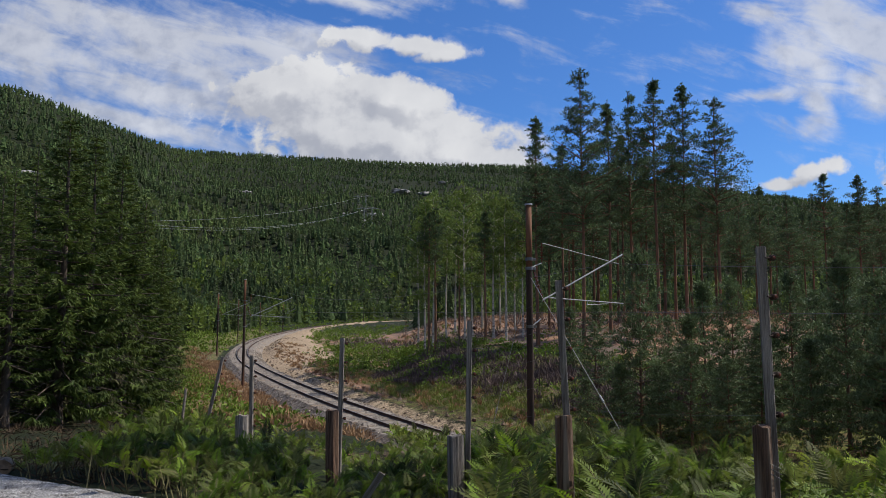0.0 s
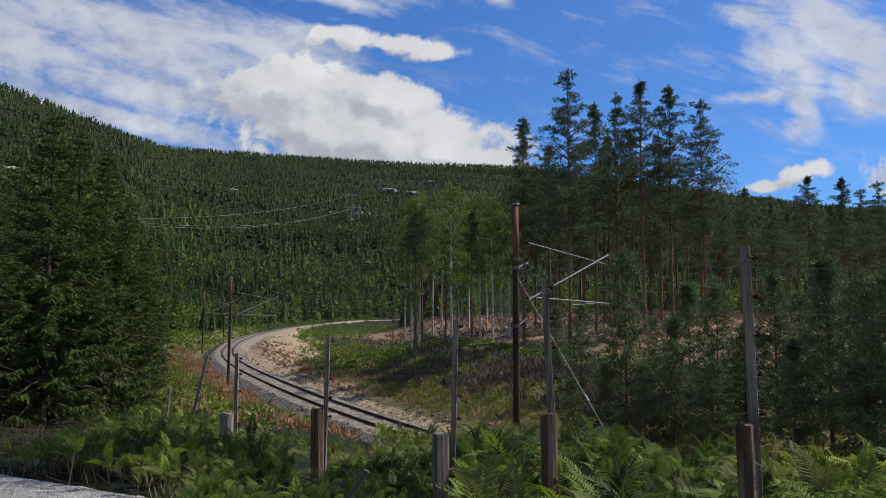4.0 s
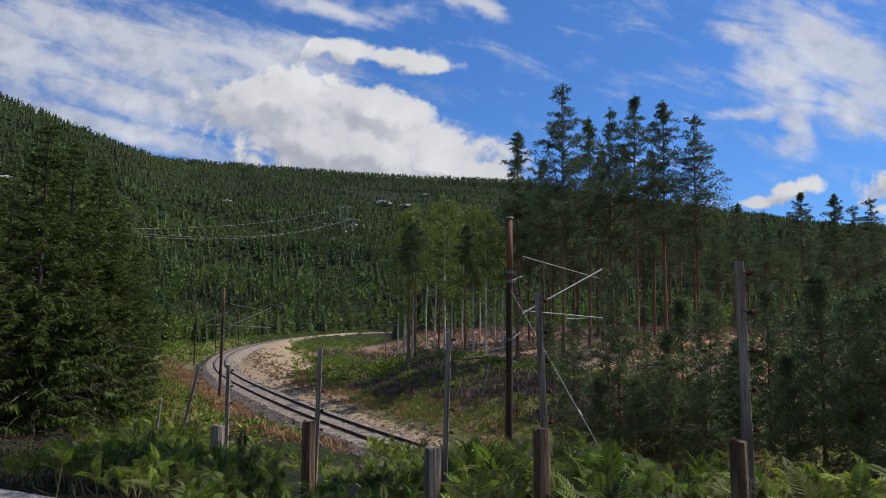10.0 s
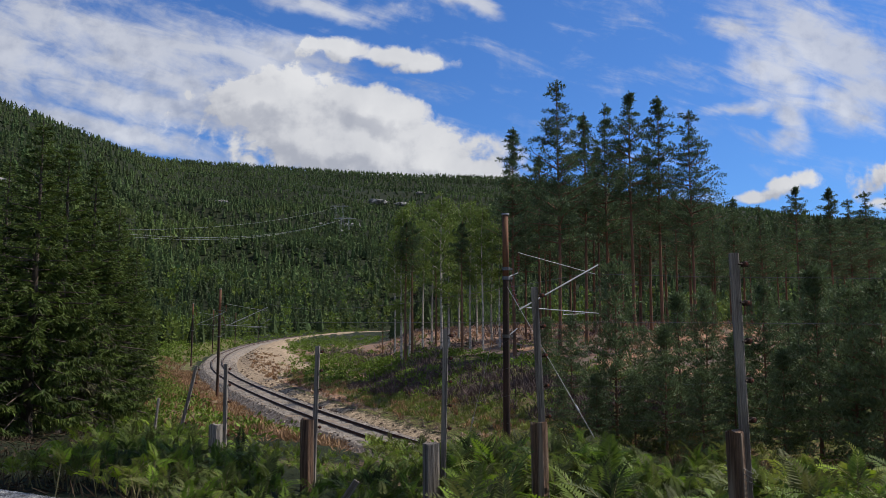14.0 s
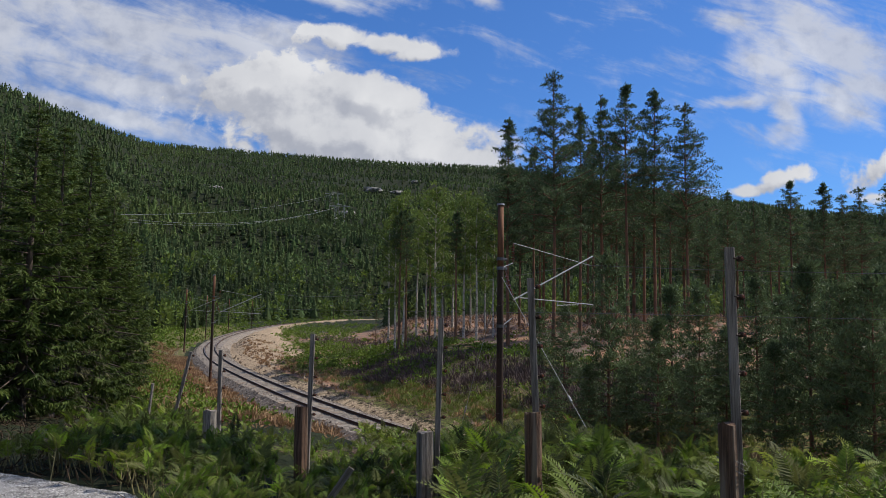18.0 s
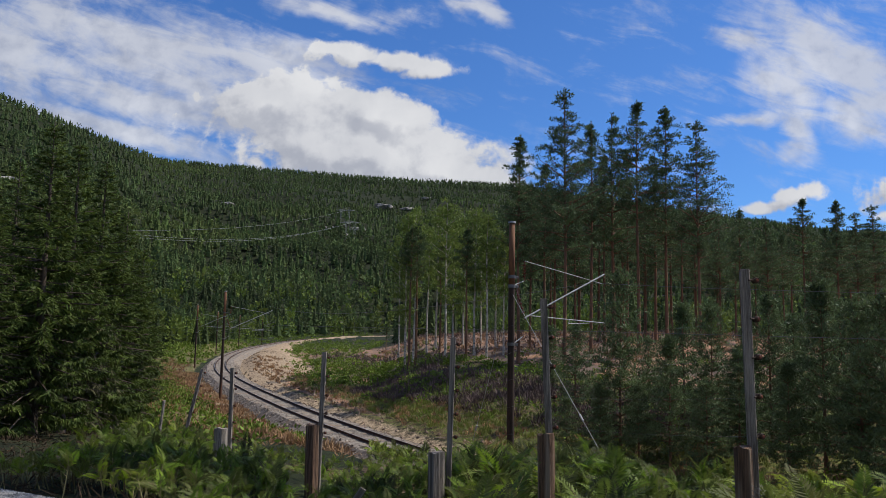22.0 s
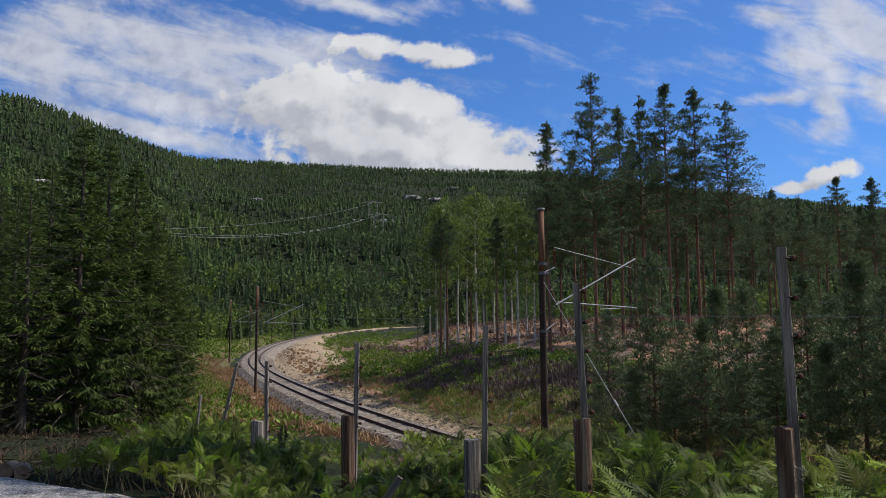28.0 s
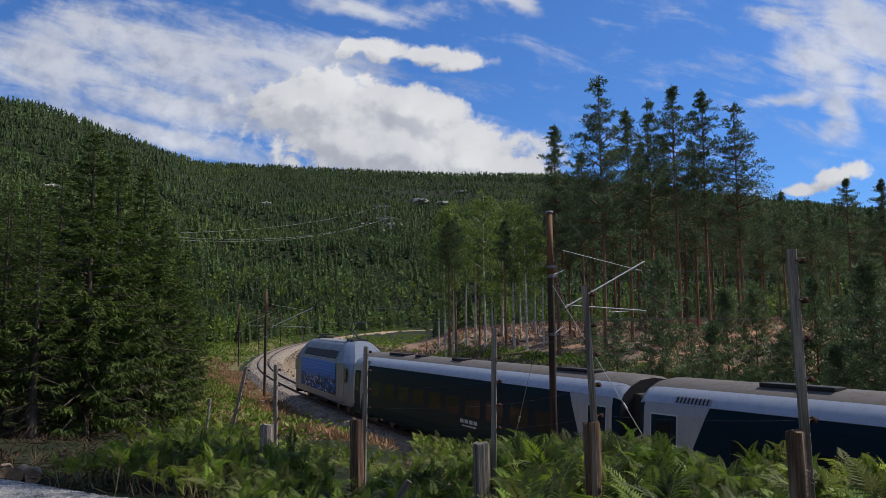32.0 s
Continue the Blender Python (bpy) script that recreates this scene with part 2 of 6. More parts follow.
M = dict(
    spruce=material("spruce_needles", (0.105, 0.145, 0.030), (0.042, 0.064, 0.016), 0.65, 1.5, 0, island=0.7, translucent=0.30, spec=0.15),
    spruce_dry=material("dead_spruce_twigs", (0.065, 0.055, 0.042), (0.026, 0.022, 0.018), 0.9, 3, 0, island=0.4),
    spruce_pale=material("withered_spruce_sprays", (0.155, 0.150, 0.070), (0.075, 0.070, 0.038), 0.9, 2, 0, island=0.5, translucent=0.2),
    pine=material("pine_needles", (0.112, 0.162, 0.072), (0.056, 0.084, 0.042), 0.7, 1.2, 0, island=0.6, translucent=0.26, spec=0.15),
    youngpine=material("young_pine_needles", (0.150, 0.200, 0.085), (0.066, 0.096, 0.042), 0.6, 1.2, 0, island=0.85, translucent=0.24, spec=0.2),
    birch=material("birch_leaves", (0.178, 0.236, 0.052), (0.100, 0.145, 0.034), 0.6, 1.0, 0, island=0.6, translucent=0.4, spec=0.15),
    fern=material("bracken_leaves", (0.172, 0.222, 0.042), (0.050, 0.070, 0.020), 0.55, 0.9, 0, tone=1.0, translucent=0.36, c=(0.225, 0.255, 0.044), fine=9, spec=0.15),
    fern_stem=material("bracken_stem", (0.26, 0.235, 0.10), (0.14, 0.115, 0.05), 0.7, 8, 0.1),
    forest=material("far_conifers", (0.100, 0.138, 0.052), (0.050, 0.072, 0.030), 0.85, 0.012, 0, island=0.45, tone=0.45, c=(0.108, 0.142, 0.048), fine=0.8, translucent=0.30, spec=0.1),
    leafy=material("far_broadleaf", (0.150, 0.193, 0.041), (0.084, 0.118, 0.027), 0.7, 0.02, 0, island=0.4, tone=0.4, translucent=0.25, spec=0.1),
    pinebark=material("pine_bark", (0.23, 0.12, 0.068), (0.095, 0.060, 0.044), 0.95, 1.2, 0.6, fine=14, stretch=(3, 3, 0.6)),
    sprucebark=material("spruce_bark", (0.11, 0.085, 0.065), (0.055, 0.042, 0.034), 0.95, 3, 0.6, fine=20, stretch=(2, 2, 0.7)),
    birchbark=material("birch_bark", (0.64, 0.585, 0.51), (0.30, 0.26, 0.22), 0.75, 4, 0.2, c=(0.06, 0.05, 0.045), fine=12, stretch=(1, 1, 2.2)),
    oldwood=material("weathered_wood", (0.37, 0.322, 0.270), (0.125, 0.106, 0.088), 0.9, 3, 1.0, fine=16, stretch=(13, 13, 0.5), thing=0.25),
    sleeperwood=material("brown_weathered_post", (0.22, 0.128, 0.078), (0.050, 0.029, 0.020), 0.92, 3, 1.0, fine=14, stretch=(14, 14, 0.5), c=(0.32, 0.235, 0.165)),
    barewood=material("bare_rusty_wood", (0.21, 0.095, 0.048), (0.075, 0.036, 0.02), 0.85, 1.5, 0.5, fine=20, stretch=(5, 5, 0.5)),
    mastwood=material("tarred_mast_wood", (0.060, 0.034, 0.022), (0.018, 0.012, 0.009), 0.8, 1.1, 0.5, fine=20, stretch=(5, 5, 0.5), c=(0.13, 0.06, 0.033)),
    galv=material("galvanised_steel", (0.40, 0.40, 0.39), (0.26, 0.26, 0.26), 0.6, 8, 0.05, metal=0.5),
    porcelain=material("brown_porcelain", (0.16, 0.05, 0.03), (0.10, 0.03, 0.02), 0.25, 10, 0.0, spec=0.5),
    redins=material("red_brown_plastic", (0.26, 0.075, 0.038), (0.06, 0.025, 0.018), 0.5, 20, 0.1),
    wire=material("steel_wire", (0.20, 0.20, 0.20), (0.10, 0.09, 0.08), 0.5, 5, 0, metal=0.7),
    rail=material("rusty_rail", (0.085, 0.045, 0.028), (0.04, 0.022, 0.016), 0.75, 4, 0.3),
    railhead=material("worn_rail_head", (0.42, 0.40, 0.38), (0.22, 0.19, 0.17), 0.35, 3, 0.05, metal=0.9),
    sleeper=material("concrete_sleeper", (0.20, 0.175, 0.15), (0.11, 0.095, 0.08), 0.9, 4, 0.4, thing=0.25),
    ballast=material("crushed_stone", (0.31, 0.265, 0.215), (0.09, 0.074, 0.060), 0.95, 2.4, 1.0, fine=9, c=(0.225, 0.165, 0.115), bump_dist=0.06),
    ballast_stone=material("broken_stone", (0.35, 0.30, 0.25), (0.14, 0.118, 0.098), 0.95, 3, 0.3, island=0.9, c=(0.25, 0.185, 0.13)),
    gravel=material("grey_gravel", (0.42, 0.405, 0.385), (0.15, 0.145, 0.138), 0.95, 30.0, 1.0, fine=60, bump_dist=0.02),
    gravel_stone=material("road_gravel_stone", (0.52, 0.50, 0.48), (0.13, 0.125, 0.12), 0.9, 6, 0.1, island=0.95),
    rock=material("pale_rock", (0.46, 0.425, 0.385), (0.17, 0.155, 0.14), 0.9, 0.25, 0.8, fine=1.4, bump_dist=0.8),
    loose=material("loose_stone", (0.27, 0.20, 0.14), (0.15, 0.11, 0.08), 0.95, 3, 0.4, island=0.6),
    cable=material("bright_cable", (0.30, 0.31, 0.30), (0.22, 0.22, 0.22), 0.5, 5, 0, metal=0.2),
    slash=material("dead_grey_twigs", (0.36, 0.30, 0.24), (0.15, 0.115, 0.09), 0.9, 0.8, 0, island=0.6),
    litter=material("dead_bracken_litter", (0.085, 0.055, 0.030), (0.03, 0.02, 0.012), 0.95, 2.0, 0, island=0.6),
    brush=material("bare_brown_twigs", (0.165, 0.118, 0.105), (0.070, 0.050, 0.048), 0.95, 0.8, 0, island=0.6),
    shrub=material("shrub_leaves", (0.185, 0.255, 0.036), (0.072, 0.112, 0.018), 0.6, 0.5, 0, island=0.7, translucent=0.3, spec=0.15),
    grass=material("meadow_grass", (0.196, 0.222, 0.047), (0.098, 0.119, 0.026), 0.7, 0.25, 0, island=0.5, translucent=0.25, c=(0.258, 0.206, 0.092)),
    drygrass=material("dry_grass", (0.38, 0.235, 0.12), (0.20, 0.105, 0.055), 0.8, 0.4, 0, island=0.5, translucent=0.15),
    log=material("log_wood", (0.30, 0.21, 0.13), (0.13, 0.09, 0.06), 0.9, 6, 0.5),
)


def ground_material():
    """Forest floor, near black with shade put into its colour, sand, brown heath and lush green, laid out by the zone
    attribute.
    """
    mt = bpy.data.materials.new("open_ground")
    mt.use_nodes = True
    n = Nodes(mt.node_tree)
    co = n.add("ShaderNodeTexCoord").outputs["Object"]
    zone = n.add("ShaderNodeAttribute", attribute_name="zone").outputs["Color"]
    r, g, b = n.add("ShaderNodeSeparateColor", {0: zone}).outputs[:3]
    big, mid, small = n.noise(co, 0.22, 6.0), n.noise(co, 1.6, 6.0, 0.65), n.noise(co, 11.0, 5.0, 0.7)
    rag = n.m("ADD", n.m("MULTIPLY", mid, 0.6), n.m("MULTIPLY", small, 0.4))
    # floor soil darkened to near black for the shade under trees and bracken
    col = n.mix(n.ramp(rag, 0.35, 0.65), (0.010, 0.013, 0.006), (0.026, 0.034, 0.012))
    lush = n.mix(n.ramp(small, 0.40, 0.60), (0.050, 0.050, 0.018), n.mix(n.ramp(mid, 0.42, 0.58), (0.19, 0.125, 0.065), (0.150, 0.180, 0.040)))
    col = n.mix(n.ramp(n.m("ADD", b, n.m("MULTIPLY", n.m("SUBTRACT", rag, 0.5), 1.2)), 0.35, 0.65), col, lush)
    heath = n.mix(n.ramp(big, 0.42, 0.60), n.mix(n.ramp(small, 0.35, 0.65), (0.10, 0.07, 0.055), (0.22, 0.16, 0.12)),
                  n.mix(n.ramp(small, 0.35, 0.65), (0.20, 0.10, 0.058), (0.42, 0.245, 0.15)))
    col = n.mix(n.ramp(n.m("ADD", g, n.m("MULTIPLY", n.m("SUBTRACT", rag, 0.5), 1.3)), 0.35, 0.65), col, heath)
    sand = n.mix(n.ramp(n.m("ADD", n.m("MULTIPLY", small, 0.7), n.m("MULTIPLY", mid, 0.3)), 0.38, 0.62), (0.20, 0.135, 0.08), (0.47, 0.36, 0.235))
    col = n.mix(n.ramp(n.m("ADD", r, n.m("MULTIPLY", n.m("SUBTRACT", rag, 0.5), 1.1)), 0.38, 0.62), col, sand)
    bp = n.add("ShaderNodeBump", {"Strength": 0.8, "Distance": 0.12, "Height": n.m("ADD", n.m("MULTIPLY", mid, 0.8), n.m("MULTIPLY", small, 0.4))})
    bs = n.add("ShaderNodeBsdfPrincipled", {"Base Color": col, "Roughness": 0.95, "Specular IOR Level": 0.15, "Normal": bp.outputs[0]})
    n.add("ShaderNodeOutputMaterial", {0: bs.outputs[0]})
    return mt


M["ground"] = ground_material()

# ---------------------------------------------------------------- helpers for meshes
def fast_mesh(name, V, F, mats, idx=None, smooth=False):
    """A mesh from numpy arrays: vertices (n, 3), faces (m, 3 or 4)."""
    V, F = np.asarray(V, np.float32), np.asarray(F, np.int32)
    me = bpy.data.meshes.new(name)
    k = F.shape[1]
    me.vertices.add(len(V))
    me.vertices.foreach_set("co", V.ravel())
    me.loops.add(F.size)
    me.loops.foreach_set("vertex_index", F.ravel())
    me.polygons.add(len(F))
    me.polygons.foreach_set("loop_start", np.arange(0, F.size, k, dtype=np.int32))
    if idx is not None:
        me.polygons.foreach_set("material_index", np.asarray(idx, np.int32))
    me.polygons.foreach_set("use_smooth", np.full(len(F), smooth))
    for m in mats:
        me.materials.append(m)
    me.update(calc_edges=True)
    return me


def part(name, bm, mat, parent=None, label="", smooth=False):
    """Links a bmesh (or a mesh) as one object, under a thing or a part."""
    if isinstance(bm, bmesh.types.BMesh):
        me = bpy.data.meshes.new(name)
        for f in bm.faces:
            f.smooth = smooth
        bm.to_mesh(me)
        bm.free()
        me.materials.append(mat)
    else:
        me = bm
    ob = new(name, me)
    ob.parent = parent
    return tagged(ob, label) if label else ob


def box(bm, size, at=(0, 0, 0), bevel=0.0, turn=None):
    """Adds a bevelled box."""
    m = Matrix.Translation(at) @ (turn or Matrix()) @ Matrix.Diagonal((*size, 1))
    vs = bmesh.ops.create_cube(bm, size=1.0, matrix=m)["verts"]
    if bevel:
        es = list({e for v in vs for e in v.link_edges})
        bmesh.ops.bevel(bm, geom=es, offset=bevel, segments=2, affect="EDGES", profile=0.6)
    return bm


def tube(bm, a, b, r0, r1=None, n=8, caps=True):
    """Adds a straight tapered tube from a to b."""
    a, b = Vector(a), Vector(b)
    q = (b - a).to_track_quat("Z", "Y").to_matrix()
    rings = []
    for p, r in ((a, r0), (b, r0 if r1 is None else r1)):
        rings.append([bm.verts.new(p + q @ Vector((r * math.cos(2 * math.pi * i / n), r * math.sin(2 * math.pi * i / n), 0))) for i in range(n)])
    for i in range(n):
        bm.faces.new((rings[0][i], rings[0][(i + 1) % n], rings[1][(i + 1) % n], rings[1][i]))
    if caps:
        bm.faces.new(rings[0][::-1])
        bm.faces.new(rings[1])
    return bm


def chain(bm, pts, r, n=5):
    """Adds a thin tube along points."""
    for a, b in zip(pts[:-1], pts[1:]):
        tube(bm, a, b, r, r, n, False)
    return bm


# ---------------------------------------------------------------- the railway line
KNOTS = (-900, -220, -120, -40, 0, 30, 60, 100, 160, 260, 400, 620)
BENDS = (0, 0, -0.30, -0.539, -0.4526, -0.124, -0.3149, -0.1884, -0.0594, -0.26, -0.26, 0.0)
STEP = 0.5
TS = np.arange(-900, 480, STEP)
_k = np.interp(TS, KNOTS, BENDS) / 100
_i0 = int(np.argmin(abs(TS)))
TH = np.cumsum(_k) * STEP
TH += 2.0275 - TH[_i0]
TX, TY = np.cumsum(np.cos(TH)) * STEP, np.cumsum(np.sin(TH)) * STEP
TX += -0.9202 - TX[_i0]
TY += 40.4343 - TY[_i0]
TZ = -3.092 + 0.0227 * np.maximum(TS, -60) + 0.004 * np.minimum(TS + 60, 0) + 0.012 * np.maximum(TS - 220, 0)


def line(s, side=0.0, up=0.0):
    """A place on the railway: s metres along, side metres to the left, up metres over the rail head."""
    x, y, z, th = (np.interp(s, TS, a) for a in (TX, TY, TZ, TH))
    return np.stack([x - np.sin(th) * side, y + np.cos(th) * side, z + up], -1)


def near_line(x, y):
    """Signed distance from the railway (left positive), and s, for arrays of places."""
    x, y = np.atleast_1d(x).astype(float), np.atleast_1d(y).astype(float)
    d, s = np.empty_like(x), np.empty_like(x)
    px, py, pt, ps = TX[::4], TY[::4], TH[::4], TS[::4]
    for i in range(0, len(x), 4000):
        dx, dy = x[i:i + 4000, None] - px, y[i:i + 4000, None] - py
        j = np.argmin(dx * dx + dy * dy, 1)
        k = np.arange(len(j))
        d[i:i + 4000] = -np.sin(pt[j]) * dx[k, j] + np.cos(pt[j]) * dy[k, j]
        s[i:i + 4000] = ps[j] + np.cos(pt[j]) * dx[k, j] + np.sin(pt[j]) * dy[k, j]
    return d, s


def sm(v, a, b):
    t = np.clip((v - a) / (b - a), 0, 1)
    return t * t * (3 - 2 * t)


_rg = np.random.RandomState(5)
_WAVES = [(_rg.uniform(0, 2 * np.pi), _rg.uniform(0, 2 * np.pi)) for _ in range(24)]


def waves(x, y, length, octaves=4):
    """Smooth uneven field between about -1 and 1."""
    out, a, tot = np.zeros_like(x, dtype=float), 1.0, 0.0
    for i in range(octaves):
        for j in range(3):
            ang, ph = _WAVES[(i * 3 + j) % 24]
            out += a * np.sin((x * math.cos(ang + j * 2.1) + y * math.sin(ang + j * 2.1)) * 2 * np.pi / length * (1 + 0.23 * j) + ph) / 3
        tot += a
        a *= 0.55
        length *= 0.47
    return out / tot * 1.6


RIDGE_U = (-3.0, -1.0, -0.543, -0.44, -0.332, -0.20, -0.02, 0.10, 0.39, 0.46, 0.52, 1.0, 3.0)
RIDGE_E = (0.20, 0.37, 0.308, 0.268, 0.228, 0.219, 0.209, 0.207, 0.172, 0.164, 0.157, 0.15, 0.16)


def edge_of_road(x):
    return np.where(x < -2.9, 8.1 + 0.62 * (-2.9 - x), np.where(x < -0.6, 2.4 + (8.1 - 2.4) * sm(-x, 0.6, 2.9), 2.4))


def height(x, y):
    """The land: road shelf, railway cutting, clearing inside the bend, valley and wooded hills."""
    x, y = np.atleast_1d(x).astype(float), np.atleast_1d(y).astype(float)
    d, s = near_line(x, y)
    zt = np.interp(s, TS, TZ)
    r = np.hypot(x, y)
    # side of the road: a shelf that drops to the line
    past = np.clip(y - edge_of_road(x), 0, 60)
    shelf = -0.085 * np.minimum(past, 13) - 0.010 * np.maximum(past - 13, 0)
    shelf = np.where(y > 60, np.maximum(shelf, zt + 0.6 + 0.03 * np.maximum(d - 6, 0)), shelf)
    shelf = shelf + 0.10 * waves(x, y, 9) * sm(past, 0.5, 4)
    lo = zt - 0.95
    left = lo + 0.35 * sm(d, 2.0, 2.8) + (shelf - lo - 0.35) * sm(d, 3.0, 10.5)
    # inside of the bend
    top = (6.6 - 4.2 * sm(y, 120, 260)) * (0.35 + 0.65 * sm(x / np.maximum(y, 1), -0.07, 0.01))
    right = lo + 0.5 + top * (1 - np.exp(-np.maximum(-d - 4.2, 0) / 20)) + 0.25 * waves(x, y, 14) * sm(-d, 6, 14)
    right = np.where(-d < 4.2, lo + 0.5 * sm(-d, 2.6, 4.2), right)
    mound = sm(-d, 3.0, 6.0) * (1 - sm(-d, 9.5 + 2.0 * waves(x, y, 11), 13 + 2.0 * waves(x, y, 11))) * sm(s, 66, 100) * (1 - sm(s, 330, 400))
    right = right + mound * (1.0 + 0.25 * waves(x, y, 6))
    z = np.where(d > 0, left, right)
    # hills
    az = np.arctan2(x, np.maximum(y, 1e-6))
    u = np.where(y > 0.05 * r, x / np.maximum(y, 0.05 * r + 1e-6), np.sign(x) * 3.0)
    e = np.interp(u, RIDGE_U, RIDGE_E)
    cosaz = np.maximum(y, 0.05 * r) / np.maximum(r, 1e-6)
    e = np.where(y > 0.05 * r, e * np.maximum(cosaz, 0.3), 0.10)
    far = np.where(u < -0.3, 1050 + 450 * sm(u, -0.45, -0.25), 1500)
    far = np.where(u > 0.25, 1500 - 350 * sm(u, 0.25, 0.5), far)
    foot = np.where(u < 0, 330 + 60 * sm(u, -0.5, 0), 390)
    q = np.clip((r - foot) / (far - foot), 0, 1)
    rise = (far * e - 6) * (0.82 * q + 0.18 * q * q) + 9 * waves(x, y, 260) * sm(q, 0, 0.2) * (1 - sm(q, 0.75, 1.0))
    back = np.where(r > far, 1 - 0.5 * sm(r, far, far + 1800), 1.0)
    open_way = np.where((s < 470) & (s > -880), sm(abs(d), 6, 45), 1.0)
    w = sm(r, 260, 420) * open_way
    base = np.where(r > 200, z * (1 - w) + 5.0 * w, z)
    return base + np.where(r > foot, rise, 0) * back * open_way


def sand_width(s):
    """How far the bare sand reaches inside the bend."""
    return 4.6 + 6.4 * sm(s, 42, 75) * (1 - 0.2 * sm(s, 130, 200))


def zones(x, y):
    """Sand, brown heath and lush green shares of the ground."""
    d, s = near_line(x, y)
    r = np.hypot(x, y)
    right = -d
    wide = sm(s, 42, 75) * (1 - 0.15 * sm(s, 130, 200)) * (0.9 + 0.22 * waves(x, y, 9))
    sand = sm(right, 1.8, 2.6) * (1 - sm(right, 3.8 + 7.2 * wide, 5.6 + 8.5 * wide))
    sand *= np.where(d < 0, 0.55 + 0.45 * sm(s, 40, 62), 0)
    sand = np.where(d > 0, (0.48 + 0.30 * waves(x, y, 4)) * sm(d, 1.8, 2.6) * (1 - sm(d, 5.5, 8.5)) * sm(s, -8, 2) * (1 - sm(s, 50, 70)), sand)
    sand *= sm(s, -60, -30) * (1 - sm(s, 425, 440))
    heath = sm(right, 7, 13) * (1 - sm(r, 170, 240)) * np.where(d < 0, 1, 0)
    heath *= 0.55 + 0.45 * sm(right, 18, 30) + 0.25 * waves(x, y, 22)
    # heath stops under the spruces, so the near-black floor paints their shade
    heath = np.where((d > 0) & (d < 16) & (y > 14) & (y < 90), (0.45 + 0.5 * (1 - sm(d, 7, 11))) * sm(waves(x, y, 12), -0.5, 0.3) * sm(x / np.maximum(y, 1), -0.37, -0.31), heath)
    heath *= np.where((d < 0) & (right < 18), 0.25 + 0.75 * sm(s, 15, 45), 1.0)
    heath = np.maximum(heath, np.where(d < 0, 0.75 * (0.3 + 0.7 * sm(s, 5, 30)) * sm(right, 4.0, 5.2) * (1 - sm(right, 5.6, 7.0)) * (1 - sm(s, 120, 160)), 0))
    # little green under the near bracken; the near-black floor paints shaded gaps
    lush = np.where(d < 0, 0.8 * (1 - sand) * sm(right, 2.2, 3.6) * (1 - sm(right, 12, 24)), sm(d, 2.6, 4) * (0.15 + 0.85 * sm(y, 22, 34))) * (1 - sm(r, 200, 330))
    return np.clip(np.stack([sand, heath, lush, np.ones_like(sand)], -1), 0, 1)


def build_ground():
    rings = [0.8]
    while rings[-1] < 4600:
        rings.append(rings[-1] * 1.028 + 0.10)
    rings = np.array(rings)
    a = np.concatenate([np.arange(-42, 42, 0.4), np.arange(42, 318, 4.0)])
    a = np.radians(a)
    R, A = np.meshgrid(rings, a, indexing="ij")
    x, y = (R * np.sin(A)).ravel(), (R * np.cos(A)).ravel()
    z = height(x, y)
    x, y, z = np.append(x, 0), np.append(y, 0), np.append(z, height(0, 0))
    nr, na = len(rings), len(a)
    i, j = np.meshgrid(np.arange(nr - 1), np.arange(na), indexing="ij")
    p, q = i * na + j, i * na + (j + 1) % na
    quads = np.stack([p, p + na, q + na, q], -1).reshape(-1, 4)[:, ::-1]
    hub = np.stack([np.full(na, nr * na), np.arange(na), (np.arange(na) + 1) % na, np.full(na, nr * na)], -1)
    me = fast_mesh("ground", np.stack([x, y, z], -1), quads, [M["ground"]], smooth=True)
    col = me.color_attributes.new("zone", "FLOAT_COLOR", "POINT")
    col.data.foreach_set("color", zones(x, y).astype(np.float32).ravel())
    return tagged(new("ground", me), "grassy, sandy and heathy ground rising to wooded hills", "ground", kind="structure")


ground = build_ground()


def strip(name, s0, s1, step, profile, mat, rough=0.0, seed=1):
    """A long strip along the railway from a profile of (side, up)."""
    s = np.arange(s0, s1 + step, step)
    rg = np.random.RandomState(seed)
    pr = np.array(profile)
    P = np.stack([line(s, a, b) for a, b in pr], 1)
    if rough:
        P[:, 1:-1] += rg.uniform(-rough, rough, P[:, 1:-1].shape)
    n, k = len(s), len(pr)
    i, j = np.meshgrid(np.arange(n - 1), np.arange(k - 1), indexing="ij")
    p = i * k + j
    F = np.stack([p, p + 1, p + k + 1, p + k], -1).reshape(-1, 4)
    return fast_mesh(name, P.reshape(-1, 3), F, [mat], smooth=not rough)


ballast = tagged(new("ballast", strip("ballast", -140, 430, 0.4,
                 [(-3.2, -1.05), (-2.7, -0.74), (-2.2, -0.46), (-1.75, -0.20), (-1.2, -0.165), (-0.6, -0.17), (0, -0.160), (0.6, -0.17), (1.2, -0.165), (1.75, -0.20),
                  (2.05, -0.44), (2.35, -0.66), (2.6, -0.95)], M["ballast"], 0.035)),
                 "grey crushed stone bed under the railway track", "ballast", kind="structure")
tagged(new("ballast", strip("ballast", -900, -140, 8, [(-3.9, -1.05), (-1.9, -0.22), (1.9, -0.22), (4.2, -1.05)], M["ballast"])),
       "grey crushed stone bed under the railway track", "ballast", kind="structure")


